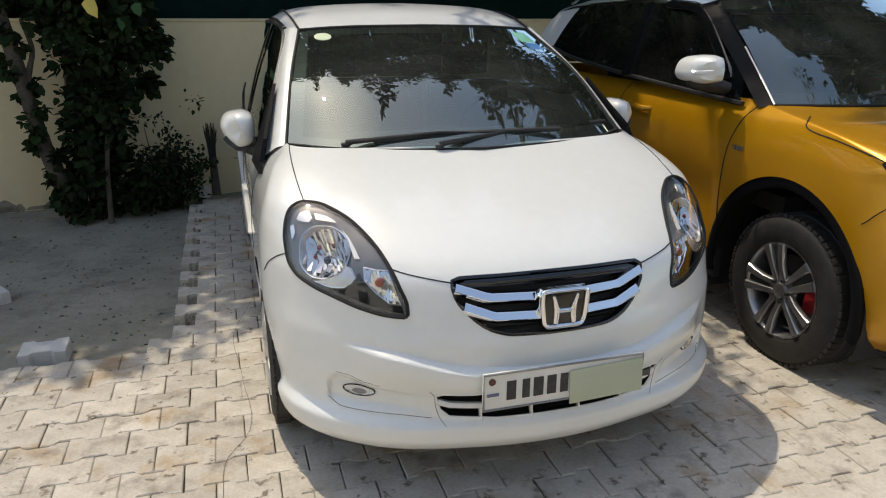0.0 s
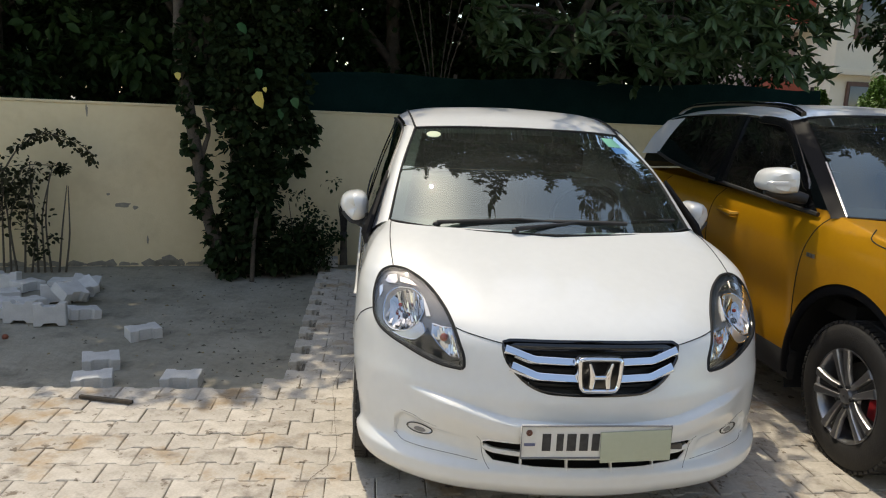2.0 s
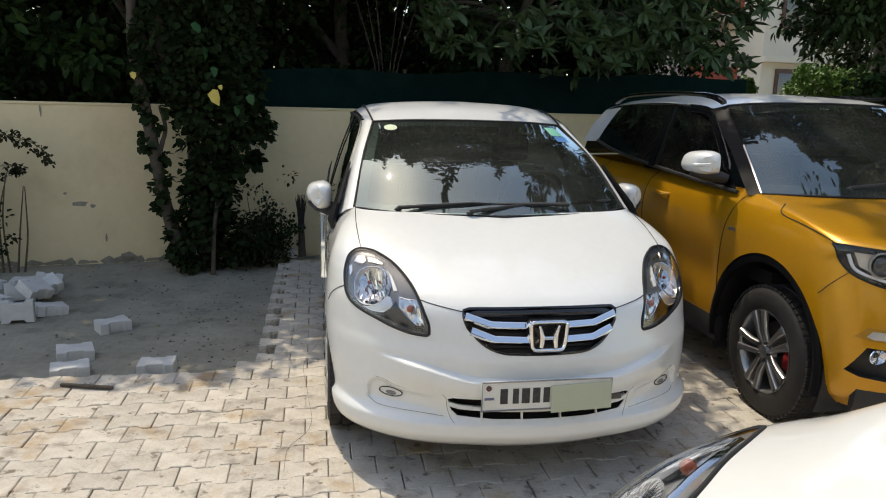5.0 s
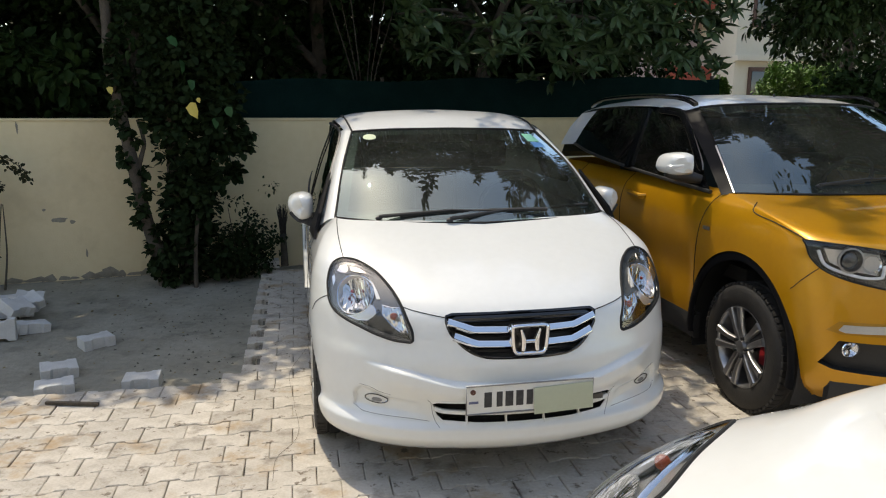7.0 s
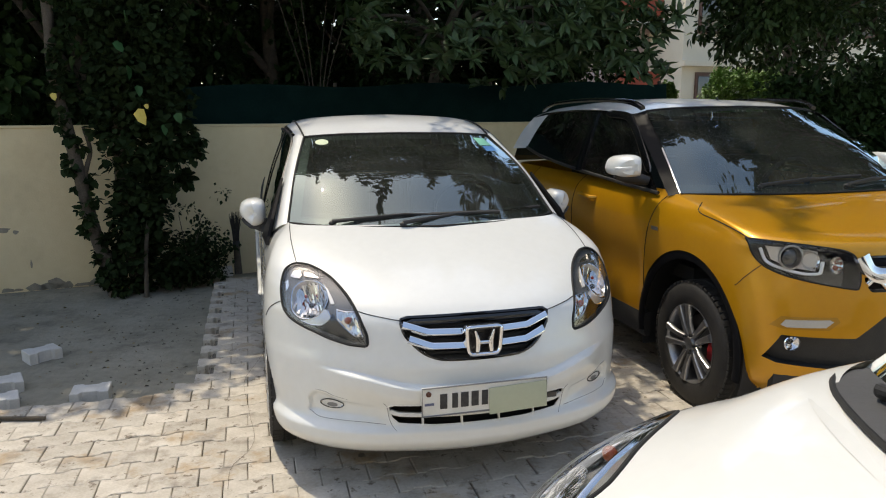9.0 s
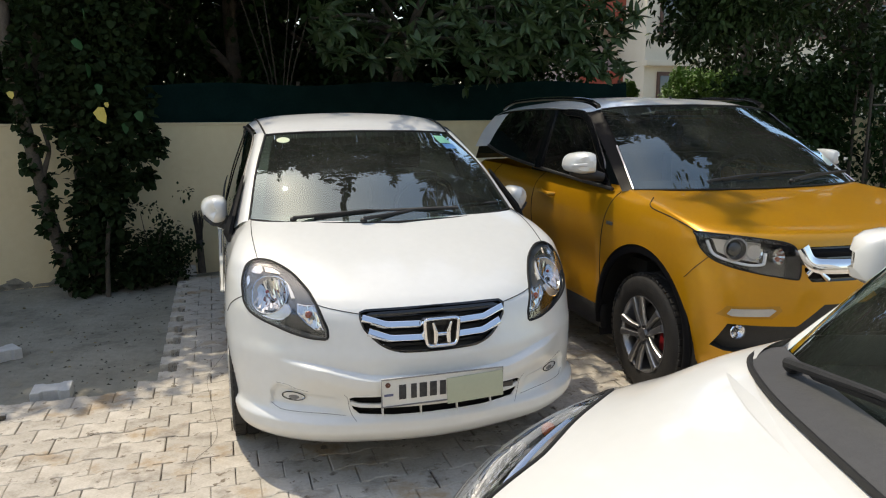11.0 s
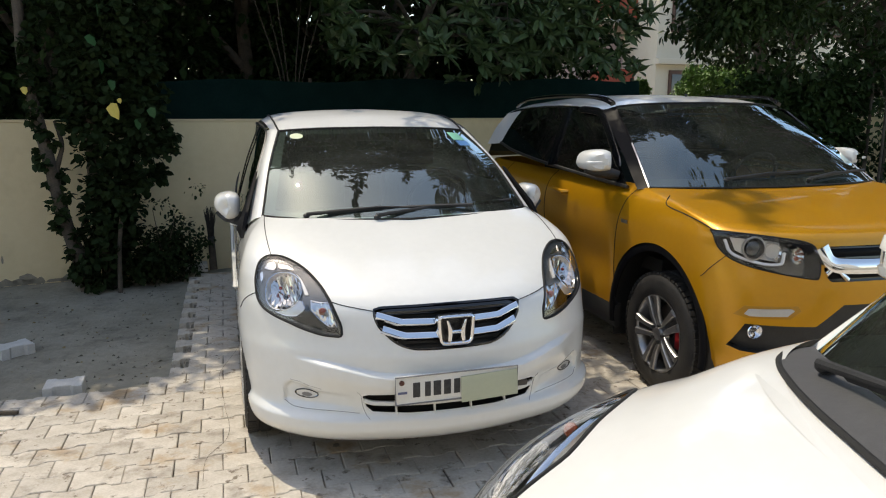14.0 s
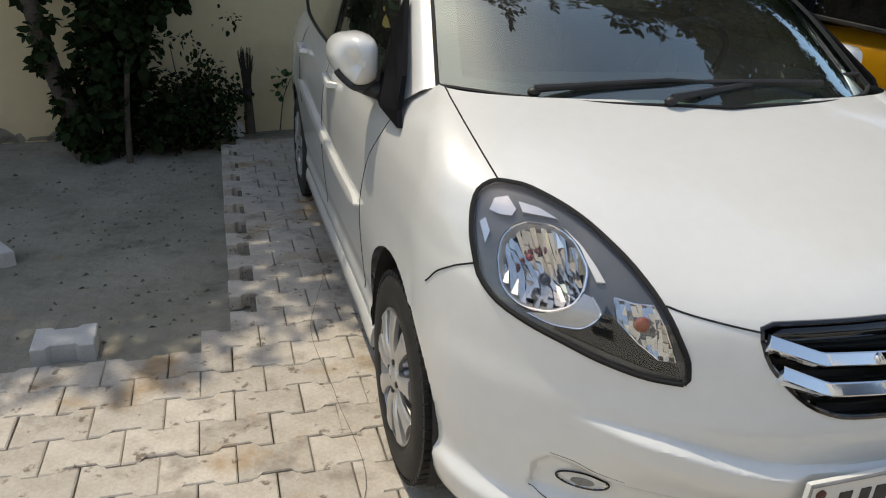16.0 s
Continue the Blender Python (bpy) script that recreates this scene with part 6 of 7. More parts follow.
# undergrowth that closes the view under the crowns
under = thing("hedge", WALL, "dense dark undergrowth behind the boundary wall", "hedge")
spots = [(r.uniform(-9.5, 6.5), 3.4 + r.uniform(-0.5, 0.7), r.uniform(0.2, 3.0)) for k in range(260)]
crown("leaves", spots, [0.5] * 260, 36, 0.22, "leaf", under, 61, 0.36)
for k in range(14):
    x = -9 + 1.1 * k
    trunk([(x, 3.5, -0.1), (x + r.uniform(-0.2, 0.2), 3.5, 1.2), (x + r.uniform(-0.4, 0.4), 3.5, 2.6)], 0.05, 0.02, under, "stem")

back = thing("hedge", WALL, "far dark thicket that closes the view behind the trees", "hedge")
spots = [(r.uniform(-12, 7.2), 7.4 + r.uniform(-0.6, 0.8), r.uniform(0.3, 5.2)) for k in range(240)]
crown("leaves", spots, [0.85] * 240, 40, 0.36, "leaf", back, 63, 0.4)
for k in range(9):
    x = -11 + 2.1 * k
    trunk([(x, 7.4, -0.1), (x + 0.2, 7.4, 2.4), (x + r.uniform(-0.4, 0.4), 7.4, 4.6)], 0.09, 0.03, back, "stem")

# the limb with rosettes that hangs forward over the wall
frang = thing("tree", WALL, "tree with rosettes of long leaves over the wall", "tree")
trunk([(2.7, 0.9, -0.1), (2.6, 0.8, 1.2), (2.7, 0.5, 2.2), (3.0, 0.2, 3.2)], 0.10, 0.04, frang)
centres, axes = [], []
for k in range(140):
    x = 1.3 + 3.0 * r.random()
    z = 1.85 + 1.8 * r.random() ** 1.2
    y = -0.9 + r.uniform(-0.5, 1.2) + 0.15 * (z - 1.9)
    if z < 2.05 and not 2.4 < x < 3.7:
        z += 0.4
    centres.append((x, y, z)), axes.append((r.gauss(0, 0.5), -0.7 + r.gauss(0, 0.4), 0.5 + r.gauss(0, 0.4)))
for k in range(9):
    a = centres[k * 9]
    trunk([(2.75, 0.5, 2.4), ((a[0] + 2.75) / 2, (a[1] + 0.4) / 2, (a[2] + 2.7) / 2), a], 0.03, 0.012, frang, "branch")
for k in range(64):
    centres.append((2.3 + 2.5 * r.random(), -1.15 + r.uniform(-0.25, 0.25), 1.92 + 0.75 * r.random())), axes.append((r.gauss(0, 0.5), -0.9 + r.gauss(0, 0.3), 0.35 + r.gauss(0, 0.4)))
whorls("leaves", centres, axes, 0.185, "leaf_long", frang, 31)

# the canopy over the yard
cano = thing("tree", WALL, "broad shade tree whose canopy spreads over the yard", "tree")
trunk([(-5.6, 0.9, -0.1), (-5.4, 0.85, 1.6), (-4.6, 0.6, 3.2), (-3.4, 0.1, 4.5)], 0.16, 0.08, cano)
for k in range(9):
    x1 = -5.5 + k * 0.95
    trunk([(-4.4, 0.5, 3.4), ((x1 - 4.4) / 2, -0.1, 4.2), (x1, -0.5 + r.uniform(-0.3, 0.3), 4.5 + r.uniform(-0.2, 0.3))], 0.06, 0.016, cano, "branch")
spots, size = [], []
for k in range(640):
    wx = r.uniform(-8.0, 0.4)
    edge = 4.58 + 0.32 * (wx + 2.9) + 0.12 * math.sin(wx * 1.9) + 0.10 * math.sin(wx * 4.3 + 1)
    wy = edge + 0.25 + 3.2 * r.random()
    z = 4.3 + r.uniform(-0.3, 0.7)
    if wx > -1.2 and r.random() < 0.85:
        continue
    p = WALL.inverted() @ Vector((wx, wy, z))
    spots.append(tuple(p)), size.append(r.uniform(0.2, 0.42))
crown("crown", spots, size, 64, 0.15, "leaf", cano, 41, 0.3, 0, 0.7, 0.6)
# sprays that hang from its edge
spots = []
for wx, y0, y1 in [(r.uniform(-2.6, -1.7), 5.2, r.uniform(4.7, 4.95)) for k in range(7)] + [(-1.9, 5.2, 4.65), (-1.62, 5.2, 4.65), (-1.2, 5.2, 4.7), (-0.78, 5.1, 4.5), (-0.6, 5.1, 4.35), (-0.24, 5.1, 4.05), (-0.08, 5.1, 4.5), (0.25, 5.3, 4.75), (0.55, 5.4, 4.55), (0.95, 5.7, 4.7), (1.2, 5.9, 4.9)]:
    a, b = WALL.inverted() @ Vector((wx, y1, 3.98)), WALL.inverted() @ Vector((wx - 0.15, y0 + 0.5, 4.5))
    trunk([tuple(b), tuple((a + b) / 2 + Vector((0, 0, 0.06))), tuple(a)], 0.011, 0.003, cano, "twig")
    n = int((y0 - y1) / 0.085) + 2
    for j in range(n):
        t = j / n
        q = a.lerp(b, t * 0.85) + Vector((r.uniform(-0.05, 0.05) * (1 + 2 * t), r.uniform(-0.05, 0.05), 0.05 * math.sin(math.pi * t)))
        spots.append(tuple(q))
crown("spray", spots, [0.04 + 0.06 * r.random() for k in spots], 10, 0.085, "leaf", cano, 43, 0.3, 0, 1.0, 1.2)
# the part of the crown further along
spots = [(a, b, 6.2 + r.uniform(-0.5, 0.9)) for a, b in [(r.uniform(8.0, 17.0), r.uniform(0.5, 6.0)) for k in range(520)] if a > 11.5 or b < 3.2]
high = thing("tree", WALL, "tall shade tree with a wide high canopy", "tree")
trunk([(12.6, 4.4, -0.1), (12.5, 4.3, 2.4), (12.2, 3.8, 4.6), (12.0, 3.2, 6.2)], 0.17, 0.08, high)
for k in range(8):
    a = math.tau * k / 8
    trunk([(12.2, 3.8, 4.6), (12.2 + 1.6 * math.cos(a), 3.6 + 1.0 * math.sin(a), 5.6), (12.2 + 3.8 * math.cos(a), 3.4 + 2.4 * math.sin(a), 6.2)], 0.06, 0.02, high, "branch")
crown("crown", spots, [0.5] * len(spots), 70, 0.2, "leaf", high, 44, 0.32, 0, 0.7, 0.5)

# the tall tree whose crown both windscreens mirror
tall = thing("tree", WALL, "very tall dark tree whose crown leans over the yard", "tree")
trunk([(13.6, -4.6, -0.1), (13.3, -4.2, 3.0), (12.0, -3.0, 5.8), (10.0, -1.5, 7.4)], 0.22, 0.09, tall)
rim = curve([-2.2, -1.2, -0.5, 0.4, 1.36, 2.0, 2.6, 3.0, 3.4, 4.0, 4.9, 6.0, 9.0, 15.0], [7.0, 7.2, 7.4, 7.8, 8.0, 7.6, 7.2, 7.1, 7.6, 7.2, 6.5, 6.1, 5.8, 5.9])
spots, size = [], []
for k in range(520):
    wx = r.uniform(-2.2, 11.0)
    depth = (6.0 if wx < 2.6 else 5.0) * r.random() ** 0.9
    edge = float(rim(wx)) + 0.35 * math.sin(wx * 5.1) + 0.25 * math.sin(wx * 11.3 + 2)
    spots.append(tuple(WALL.inverted() @ Vector((wx, edge + 0.3 + depth, 7.5 + 0.25 * depth * r.uniform(-0.4, 1.0) + r.uniform(-0.3, 0.3))))), size.append(r.uniform(0.32, 0.62))
for k in range(60):
    wx = r.uniform(-1.8, 7.0)
    edge = float(rim(wx)) + 0.35 * math.sin(wx * 5.1) + 0.25 * math.sin(wx * 11.3 + 2)
    for j in range(4):
        spots.append(tuple(WALL.inverted() @ Vector((wx + r.uniform(-0.12, 0.12), edge + 0.1 - 0.20 * j, 7.4 - 0.16 * j)))), size.append(0.26 - 0.04 * j)
crown("crown", spots, size, 52, 0.24, "leaf", tall, 46, 0.3, 0, 0.75, 0.8)
for k in range(12):
    a = spots[k * 40]
    trunk([(10.6, -2.0, 6.9), ((a[0] + 10.6) / 2, (a[1] - 2.0) / 2, 7.5), a], 0.07, 0.02, tall, "branch")

# slender leafy shoots that reach out from its rim
shoots = np.random.default_rng(48)
inside = WALL.inverted()
for wx, tip, full in ((-3.5, 6.3, 0.30), (-3.0, 5.5, 0.20), (-2.6, 6.4, 0.30), (-1.75, 5.7, 0.26), (-1.2, 6.5, 0.34), (-0.75, 5.5, 0.22), (-0.35, 4.8, 0.20), (0.3, 6.6, 0.30), (0.95, 6.1, 0.16), (1.5, 6.9, 0.26), (2.15, 6.0, 0.30), (2.55, 5.9, 0.36), (3.0, 6.1, 0.34), (3.6, 6.6, 0.40), (4.3, 6.5, 0.40)):
    root = max(float(rim(max(wx, -2.2))) + 0.9, tip + 1.0)
    n = int((root - tip) * 46)
    t = shoots.random(n)
    lean = shoots.uniform(-0.2, 0.2)
    at = np.stack([wx + lean * (1 - t) + shoots.normal(size=n) * full * (0.25 + t * 0.6), tip + t * (root - tip), 7.25 + 0.35 * t + shoots.normal(size=n) * 0.08], 1)
    way = np.stack([shoots.normal(size=n) * 0.55, -1 + shoots.normal(size=n) * 0.4, shoots.normal(size=n) * 0.35 - 0.2], 1)
    spray = new("spray", leaf_mesh("spray", at @ np.array(inside.to_3x3()).T + np.array(inside.translation), way @ np.array(inside.to_3x3()).T, 0.25 * shoots.uniform(0.6, 1.2, n), "leaf", shoots, 0.22))
    spray.parent = tall
    tagged(spray, kind="stuff")
    trunk([tuple(inside @ Vector((wx, tip, 7.25))), tuple(inside @ Vector((wx + lean * 0.5, (tip + root) / 2, 7.45))), tuple(inside @ Vector((wx + lean, root + 0.4, 7.6)))], 0.008, 0.016, tall, "twig")
spots = [tuple(inside @ Vector((r.uniform(-2.4, 1.2), r.uniform(9.4, 11.6), r.uniform(7.6, 8.4)))) for k in range(45)]
crown("crown", spots, [0.5] * len(spots), 46, 0.24, "leaf", tall, 49, 0.3, 0, 0.75, 0.8)

# taller crowns further back that shade the undergrowth
for i, (x, y, h, s) in enumerate(((-5.0, 3.6, 7.6, 2.6), (-1.0, 3.8, 7.8, 2.6), (3.0, 3.8, 7.6, 2.6))):
    yard_tree(x, y, h, s, 90 + i, 0.24, 60, 70)
# thin pale stems between them
for x, y in ((1.35, 1.0), (-4.3, 0.9), (4.4, 1.2)):
    many = thing("shrub", WALL @ pose(x, y, 0), "bare thin-stemmed shrub behind the wall", "shrub", "bare shrubs")
    for k in range(6):
        a = math.tau * k / 6
        trunk([(0.03 * math.cos(a), 0.03 * math.sin(a), -0.1), (0.10 * math.cos(a), 0.08 * math.sin(a), 1.7), (0.34 * math.cos(a), 0.25 * math.sin(a), 2.6), (0.75 * math.cos(a), 0.5 * math.sin(a), 3.8)], 0.011, 0.005, many, "stem", "bark")

# trees at the far side of the suv
for i, (x, y, h, s) in enumerate(((10.6, 0.4, 4.6, 1.9), (13.2, 0.6, 5.0, 2.2))):
    yard_tree(x, y, h, s, 70 + i, 0.12, 40, 44, 0.0, "leaf_lit")
side_hedge = thing("hedge", WALL, "dark overgrown hedge beyond the suv", "hedge")
# the second group is added in front of the wall to stand for its shade
spots = [(r.uniform(8.9, 13.5), -0.7 + r.uniform(-0.6, 0.8), r.uniform(0.0, 2.6)) for k in range(150)] + [(r.uniform(7.0, 9.2), -0.36 + r.uniform(-0.25, 0.1), r.uniform(0.1, 2.0)) for k in range(190)]
crown("leaves", spots, [0.32] * 150 + [0.26] * 190, 46, 0.10, "leaf", side_hedge, 81, 0.36)
for k in range(10):
    x = 9.1 + 0.45 * k
    trunk([(x, -0.7, -0.1), (x + r.uniform(-0.1, 0.1), -0.7, 0.9), (x + r.uniform(-0.3, 0.3), -0.7, 2.1)], 0.035, 0.014, side_hedge, "stem")
pole = thing("railing", WALL, "bare horizontal pole rail beyond the suv", "railing")
part("rail", tube([(8.6, -1.35, 1.64), (13.0, -1.35, 1.66)], 0.012, 8), "dry_stem", pole)
part("rail", tube([(9.8, -1.3, 1.86), (13.0, -1.3, 1.88)], 0.035, 8), "dry_stem", pole)
for x in (8.6, 11.0, 13.0):
    part("post", tube([(x, -1.33, -0.06), (x, -1.33, 1.9)], 0.018, 8), "bark", pole)

# the tree whose limbs reach in over the suv
arm = thing("tree", WALL, "tree at the yard corner with drooping leafy limbs", "tree")
trunk([(10.4, -2.2, -0.1), (10.2, -2.3, 1.8), (9.6, -2.8, 3.6), (8.8, -3.3, 5.2)], 0.16, 0.07, arm)
for k in range(8):
    trunk([(9.8, -2.6, 3.2), (9.0 - 0.3 * k, -3.0 + 0.2 * r.uniform(-2, 2), 4.2), (8.4 - 0.45 * k, -3.4 + r.uniform(-0.9, 0.9), 4.6 + r.uniform(-0.3, 0.8))], 0.06, 0.015, arm, "branch")
    trunk([(9.9, -2.4, 2.6), (9.6 - 0.2 * k, -1.2, 3.3), (10.6 - 0.5 * k, -0.2 + r.uniform(-0.4, 0.4), 2.7 + r.uniform(-0.2, 0.6))], 0.045, 0.012, arm, "branch")
spots = [(6.9 + r.gauss(0, 1.1), -3.7 + r.gauss(0, 0.75), 4.9 + r.gauss(0, 0.5)) for k in range(150)]
spots += [(7.0 + 4.8 * r.random(), -0.2 + r.uniform(-0.6, 0.6), 2.15 + 1.6 * r.random()) for k in range(80)]
spots += [(6.65 + 0.9 * r.random(), 0.5 + r.uniform(-0.3, 0.3), 2.45 + 1.0 * r.random()) for k in range(34)]
spots += [(6.6 + 1.4 * r.random(), -0.2 + r.uniform(-0.3, 0.3), 2.6 + 1.0 * r.random()) for k in range(55)]
crown("crown", spots, [r.uniform(0.2, 0.36) for k in spots], 40, 0.11, "leaf_lit", arm, 47, 0.3, 0, 0.8, 0.6)

# tall trees that leave only a gap to the flats
for i, (x, y, h, s) in enumerate(((6.6, 4.4, 5.6, 1.55), (9.6, 8.5, 8.2, 2.4), (14.2, 6.5, 6.4, 1.3), (14.6, 5.2, 7.0, 2.3), (18.0, 5.6, 7.0, 2.6))):
    yard_tree(x, y, h, s, 120 + i, 0.15, 52, 70, 0.0, "leaf_lit")
# clipped bushes and the block of flats beyond
for x, y, z, rad in ((9.55, 3.0, 1.95, 0.40), (10.45, 3.05, 1.96, 0.38), (8.35, 3.3, 1.88, 0.2)):
    bush = thing("bush", WALL @ pose(x, y, 0), "round clipped bright green bush", "bush", "clipped bushes")
    trunk([(0, 0, -0.1), (0, 0, z)], 0.05, 0.03, bush)
    rr = random.Random(int(x * 10))
    cs = []
    for k in range(60):
        d = Vector((rr.gauss(0, 1), rr.gauss(0, 1), rr.gauss(0, 1))).normalized() * rad * rr.uniform(0.75, 1.0)
        cs.append((d.x, d.y, z + d.z))
    crown("crown", cs, [rad * 0.28] * 60, 75, 0.055, "leaf_bright", bush, int(x * 7), 0.4)

house = thing("apartment_building", WALL @ pose(19.5, 13.0, 0, 0, 0, -8), "cream block of flats with brown framed openings", "building")
def slab(x0, x1, y0, y1, z0, z1, name, mat, lab="", bev=0.02):
    return part(name, box(x0, x1, y0, y1, z0, z1, bev), mat, house, lab)
slab(-1.9, 14, 0.3, 8, -0.1, 9.5, "wall", "cream_plaster")
for k in range(3):
    z0 = 1.45 + 2.9 * k
    for x in (-1.35, 2.2, 5.4, 8.6):
        win = slab(x, x + 1.0, 0.22, 0.32, z0, z0 + 1.55, "window", "brown_frame", "brown framed window")
        part("pane", box(x + 0.09, x + 0.91, 0.20, 0.23, z0 + 0.09, z0 + 1.40, 0.004), "dark_glass_solid", win)
    slab(-2.0, 14, 0.0, 0.35, z0 + 1.75, z0 + 1.95, "ledge", "cream_plaster")
for x in (-0.15, 1.35, 4.6, 7.8):
    slab(x, x + 0.35, 0.0, 0.32, -0.1, 9.5, "pilaster", "cream_plaster")
wing = thing("apartment_building", WALL @ pose(17.0, 16.0, 0, 0, 0, -8), "pink and red lower wing of the flats", "building")
part("wall", box(-3, 1.6, 0, 5, -0.1, 9, 0.02), "pink_plaster", wing)
for z in (2.2, 4.9, 7.4):
    b = part("balcony", box(-0.4, 1.7, -0.9, 0.05, z, z + 0.9, 0.02), "red_paint", wing, "red balcony front")
    part("slab", box(-0.5, 1.8, -1.0, 0.05, z - 0.14, z, 0.01), "plaster", b)

# ---- small things on the ground ----
def block_shape(gap=0.0016, high=0.062, soft=0.004):
    """A waisted paving block, its top at zero."""
    l, h, a = BLOCK / 2 - gap, ROW / 2 - gap, 0.010
    up = [(-l, h + a), (-0.054, h + a), (-0.038, h - a), (0.038, h - a), (0.054, h + a), (l, h + a)]
    ring_ = up + [(-x, -y) for x, y in up]
    ring_ = list(reversed(ring_))
    n = len(ring_)
    shrink = lambda s: [(x * (1 - s / l), y * (1 - s / h)) for x, y in ring_]
    v = [(x, y, 0.0) for x, y in shrink(soft)] + [(x, y, -soft) for x, y in ring_] + [(x, y, -high) for x, y in ring_]
    f = [tuple(range(n))]
    for k in (0, n):
        f += [(k + i, k + n + i, k + n + (i + 1) % n, k + (i + 1) % n) for i in range(n)]
    f += [tuple(reversed(range(2 * n, 3 * n)))]
    return v, f


block_mesh = mesh_of("paving_block", *block_shape(0.001, 0.075), "paver_new", False)
rr = random.Random(5)


def loose_block(m):
    ob = new("paving_block", block_mesh)
    ob.matrix_basis = m
    return tagged(ob, "loose pale grey waisted concrete paving block", "paving block", "loose paving blocks")


def on_sand(x, y, lift=0.075, rx=0, ry=0, rz=0):
    return pose(x, y, sand_height(x, y) + lift, rx, ry, rz)


loose_block(on_sand(-2.57, 3.77, 0.075, 0, 0, 50))
loose_block(on_sand(-2.46, 3.20, 0.078, 4, 3, 38))
loose_block(on_sand(-2.31, 2.93, 0.075, 0, 0, 34))
loose_block(on_sand(-1.87, 3.10, 0.075, 0, 0, 20))
for x, y, lift, rx, ry, rz in ((-3.50, 3.72, 0.083, 84, 0, 22), (-3.27, 3.74, 0.084, 86, 0, 30), (-3.20, 4.00, 0.075, 0, 8, 50), (-3.88, 3.98, 0.078, 6, 0, 5), (-3.72, 4.06, 0.077, 0, 4, 70), (-3.62, 4.22, 0.08, 84, 0, 40), (-3.46, 4.30, 0.16, 24, -14, 60),
                               (-4.25, 4.40, 0.08, 84, 0, 10), (-4.10, 4.48, 0.078, 3, 5, 80), (-3.90, 4.64, 0.078, 0, 0, 25), (-3.66, 4.62, 0.11, 12, 10, 30), (-3.58, 4.44, 0.077, 3, 0, 110), (-3.42, 4.16, 0.17, 30, 8, 80), (-4.02, 4.20, 0.078, 0, 3, 130), (-3.72, 3.86, 0.078, 2, 3, 95)):
    loose_block(on_sand(x, y, lift, rx, ry, rz))
for k in range(9):
    x, y = -3.46 + rr.uniform(-0.16, 0.12), 3.42 + rr.uniform(-0.08, 0.08)
    bit = new("brick_piece", mesh_of("brick_piece", *ball(1, (0, 0, 0)), "red_brick", False))
    bit.matrix_basis = on_sand(x, y, 0.012, rr.uniform(0, 90), rr.uniform(0, 90), rr.uniform(0, 90)) @ Matrix.Diagonal((rr.uniform(0.015, 0.035), rr.uniform(0.012, 0.025), rr.uniform(0.01, 0.018), 1))
    tagged(bit, "broken piece of red brick on the sand", "brick", "broken bricks")
stick = thing("stick", pose(-2.02, 2.655, 0.013, 0, 0, 3), "dark flat wooden stick lying on the paving", "stick")
part("shaft", box(-0.145, 0.145, -0.010, 0.010, -0.009, 0.007, 0.003), "bark", stick)
broom = thing("broom", pose(-1.99, 6.10, 0.0, 0, 0, 25), "worn dark grass broom standing against the wall", "broom")
part("handle", tube([(0, 0.0, 0.0), (0.0, 0.05, 0.30)], [0.040, 0.030], 10), "bark", broom)
part("binding", tube([(0.0, 0.046, 0.27), (0.0, 0.054, 0.32)], [0.036, 0.036], 10), "ink", broom)
straw = []
for k in range(70):
    a, q = rr.uniform(0, math.tau), rr.random() ** 0.5
    straw.append(tube([(0.024 * q * math.cos(a), 0.052 + 0.02 * q * math.sin(a), 0.28), (0.034 * q * math.cos(a), 0.07 + 0.03 * q * math.sin(a), 0.42), (0.055 * q * math.cos(a) + rr.uniform(-0.008, 0.008), 0.085 + 0.04 * q * math.sin(a), 0.52 + rr.uniform(-0.03, 0.10))], [0.004, 0.0035, 0.002], 4))
tagged(part("bristles", join(*straw), "dark_straw", broom), kind="stuff")
sprig = thing("sprig", WALL @ pose(0.47, -0.05, 0), "small green sprig growing from the foot of the wall", "plant")
trunk([(0, 0, -0.05), (0.03, -0.02, 0.2), (0.10, -0.03, 0.38)], 0.005, 0.002, sprig, "stem")
crown("leaves", [(0.02, -0.03, 0.26), (0.07, -0.04, 0.33), (0.12, -0.04, 0.40), (0.0, -0.03, 0.36)], [0.06] * 4, 7, 0.05, "leaf_round", sprig, 77, 0.5)
raised = loose_block(PAVE @ pose(0.05, 2.93, 0.078, 0, 0, 4))
raised["label"] = "pale grey paving block set on edge against the wall"
# pebbles and dead leaves on the sand
rg = np.random.default_rng(9)
at = np.stack([rg.uniform(-5.0, -1.2, 170), rg.uniform(3.0, 6.4, 170), np.zeros(170)], 1)
keep = [i for i in range(170) if (PAVE.inverted() @ Vector(at[i])).x < -0.1 and (PAVE.inverted() @ Vector(at[i])).y > -0.05 and (WALL.inverted() @ Vector(at[i])).y < -0.06]
at = at[keep]
at[:, 2] = [sand_height(p[0], p[1]) + 0.004 for p in at]
litter = new("leaf_litter", leaf_mesh("leaf_litter", at, np.concatenate([rg.normal(size=(len(at), 2)), rg.normal(size=(len(at), 1)) * 0.15], 1), rg.uniform(0.010, 0.032, len(at)), "litter", rg, 0.35))
tagged(litter, "scattered dry leaves and crumbs on the sand", "litter", kind="stuff")

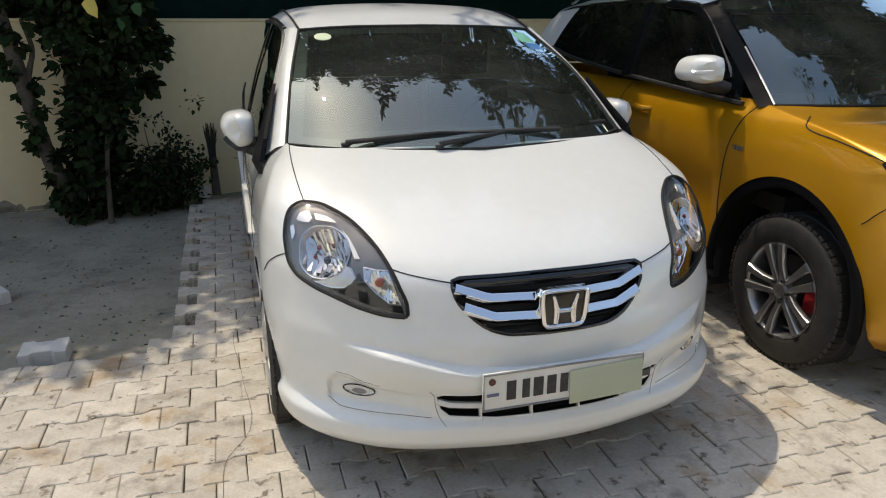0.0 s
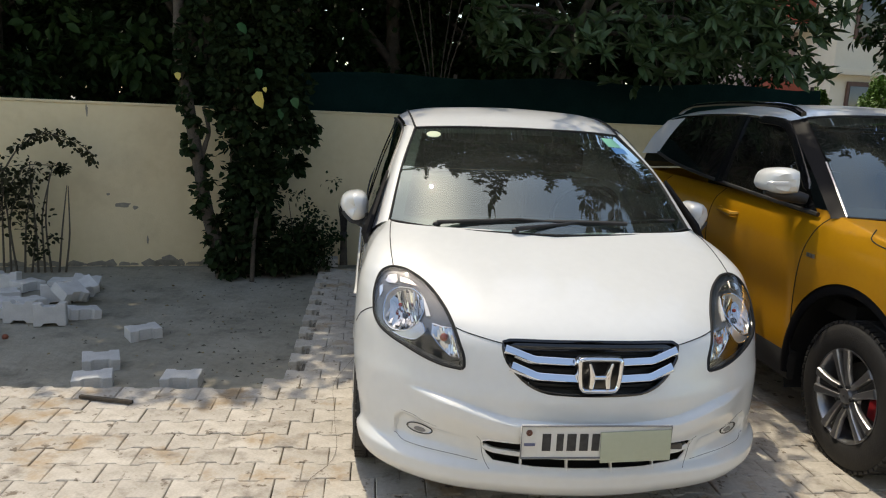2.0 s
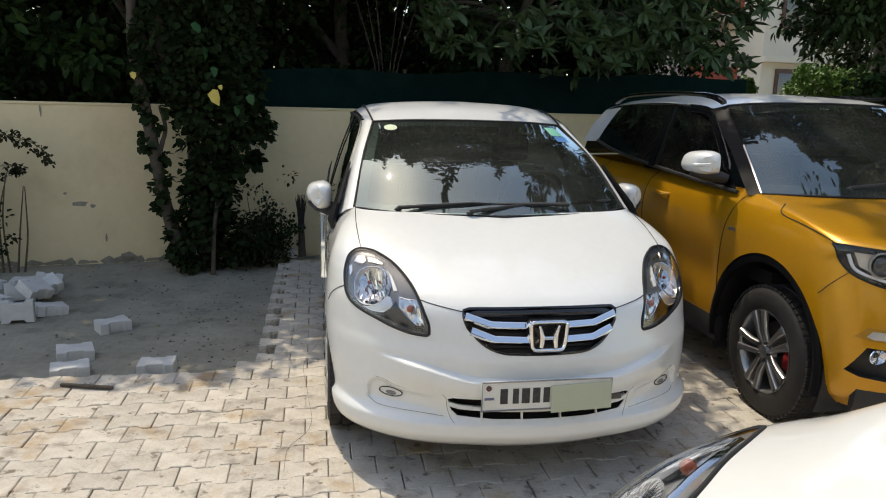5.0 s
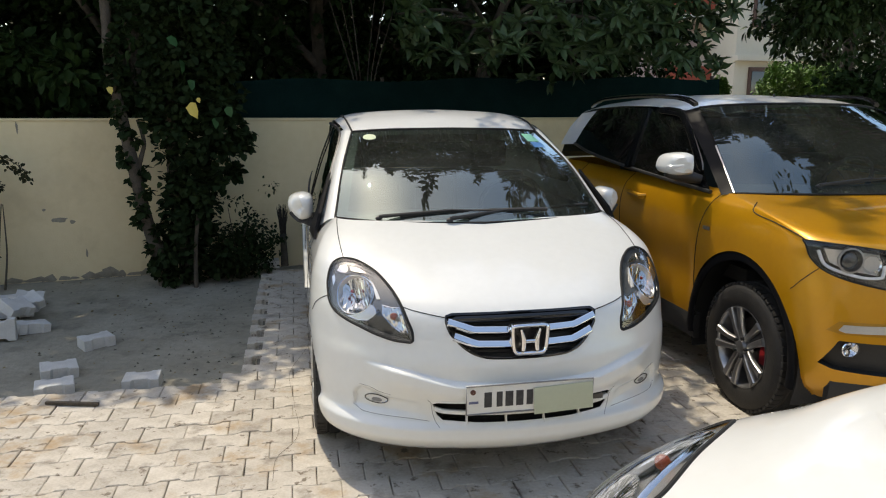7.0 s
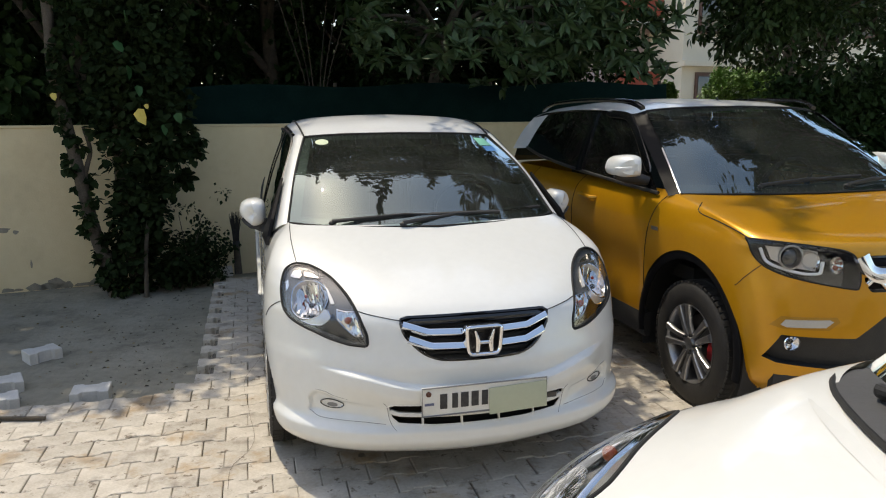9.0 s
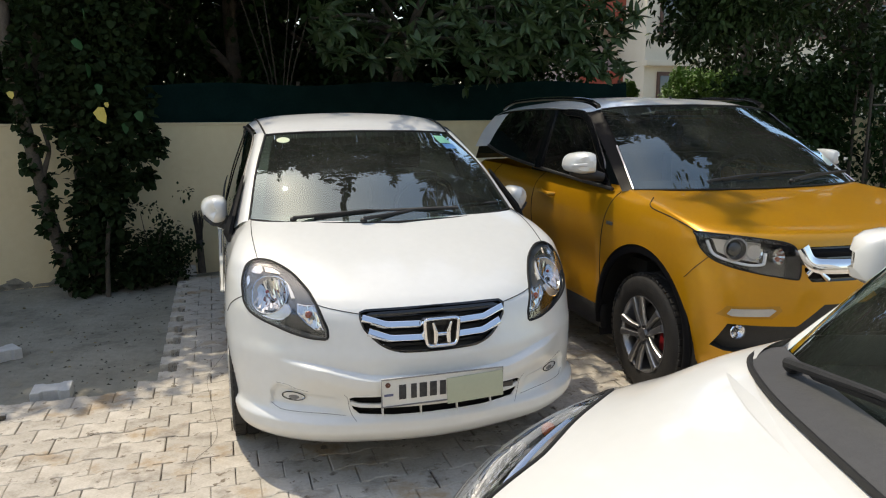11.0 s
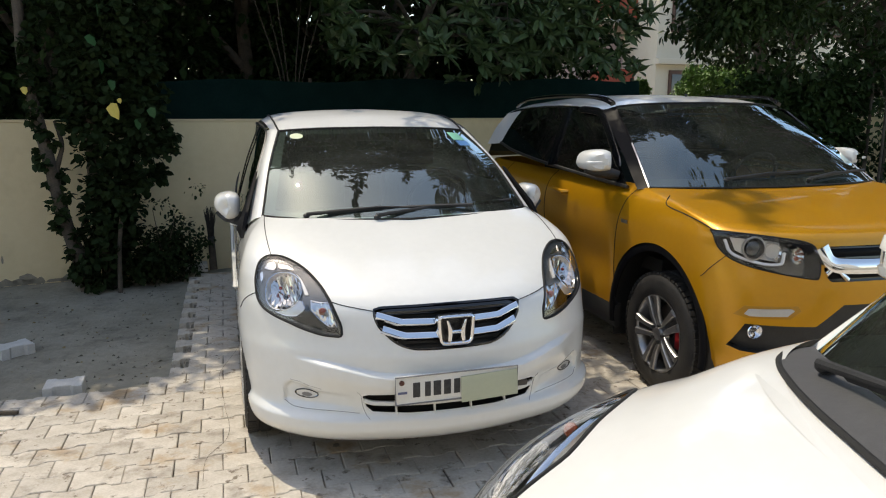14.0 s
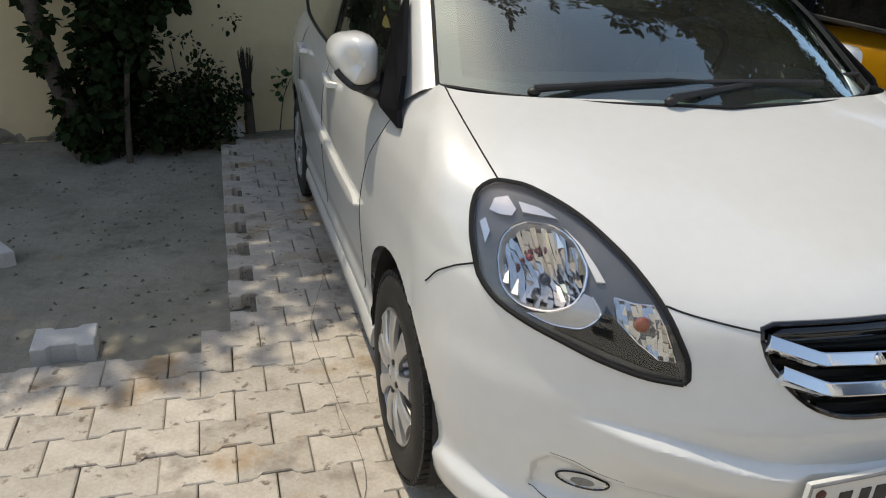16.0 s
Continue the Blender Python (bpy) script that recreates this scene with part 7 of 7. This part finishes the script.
# crumbs of soil, thicker along the edges of the bed
spots = []
for k in range(520):
    q = PAVE @ Vector((-0.06 - abs(rg.normal()) * 0.5, rg.uniform(0.1, 2.6), 0)) if k % 3 else Vector((rg.uniform(-4.8, -1.4), rg.uniform(2.9, 5.8), 0))
    if (WALL.inverted() @ q).y < -0.1 and (PAVE.inverted() @ q).x < -0.05 and (PAVE.inverted() @ q).y > -0.02:
        spots.append(q)
crumb_v, crumb_f = [], []
for q in spots:
    s = 0.002 + 0.013 * rg.random() ** 3
    k = len(crumb_v)
    z = sand_height(q.x, q.y)
    for a, b, d in ((1, 0, 0), (-0.4, 0.9, 0.1), (-0.6, -0.8, 0), (0.1, 0.1, 0.9)):
        crumb_v.append((q.x + s * (a + rg.normal() * 0.3), q.y + s * (b + rg.normal() * 0.3), z + s * d))
    crumb_f += [(k, k + 1, k + 3), (k + 1, k + 2, k + 3), (k + 2, k, k + 3)]
crumbs = part("soil_crumbs", (crumb_v, crumb_f), "clod", None, smooth=False)
tagged(crumbs, "dark crumbs of soil on the sand bed", "soil", kind="stuff")
thread = thing("thread", pose(0, 0, 0), "thin pale loose thread lying on the paving", "thread")
part("strand", tube(spline([(x, y, 0.0025) for x, y in [(-1.207, 4.255), (-1.05, 3.706), (-1.031, 3.329), (-0.856, 2.821), (-0.712, 2.384), (-0.743, 2.218), (-0.69, 2.002)]], 40), 0.0008, 5), "dry_stem", thread)

# ---- paving, block by block ----
paving = thing("pavement", PAVE, "pale interlocking concrete block paving", "pavement", kind="structure")
laid = mesh_of("block", *block_shape(), "paver", False)
rest_v, rest_f = [], []
shape_v, shape_f = block_shape()
cells = []
for k in range(-30, 22):
    shift = 0.091 if k % 2 else -0.012
    for j in range(-30, 30):
        left = shift + BLOCK * j
        u, v = left + BLOCK / 2, -0.205 + ROW * k
        if (k == 1 and left < -0.13) or (k >= 2 and left < -0.03):
            continue
        w = WALL.inverted() @ (PAVE @ Vector((u, v, 0)))
        if w.y > -0.08 or abs(u) > 6.2:
            continue
        near = -1.75 < u < 0.42 and -1.45 < v < 1.2 and (u < 0.35 or v < 0.2)
        cells.append((u, v, near))
bed = []
count = 0
for u, v, near in cells:
    m = pose(u + rr.gauss(0, 0.0013), v + rr.gauss(0, 0.0008), rr.gauss(0, 0.0014), rr.gauss(0, 0.4), rr.gauss(0, 0.4), rr.gauss(0, 0.5))
    if near and count < 300:
        ob = new("block", laid)
        ob.parent = paving
        ob.matrix_basis = m
        count += 1
    else:
        k = len(rest_v)
        rest_v += [tuple(m @ Vector(p)) for p in shape_v]
        rest_f += [tuple(i + k for i in f) for f in shape_f[:-1]]
rest = part("blocks", (rest_v, rest_f), "paver_joined", paving, smooth=False)
tagged(rest, kind="stuff")
part("joint_sand", grid([[(x, y, -0.022) for x in (-6.2, -0.02, 6.2)] for y in (-4.4, -0.14)]), "joint", paving)
part("joint_sand", grid([[(x, y, -0.022) for x in (0.07, 6.2)] for y in (-0.14, 2.75)]), "joint", paving)
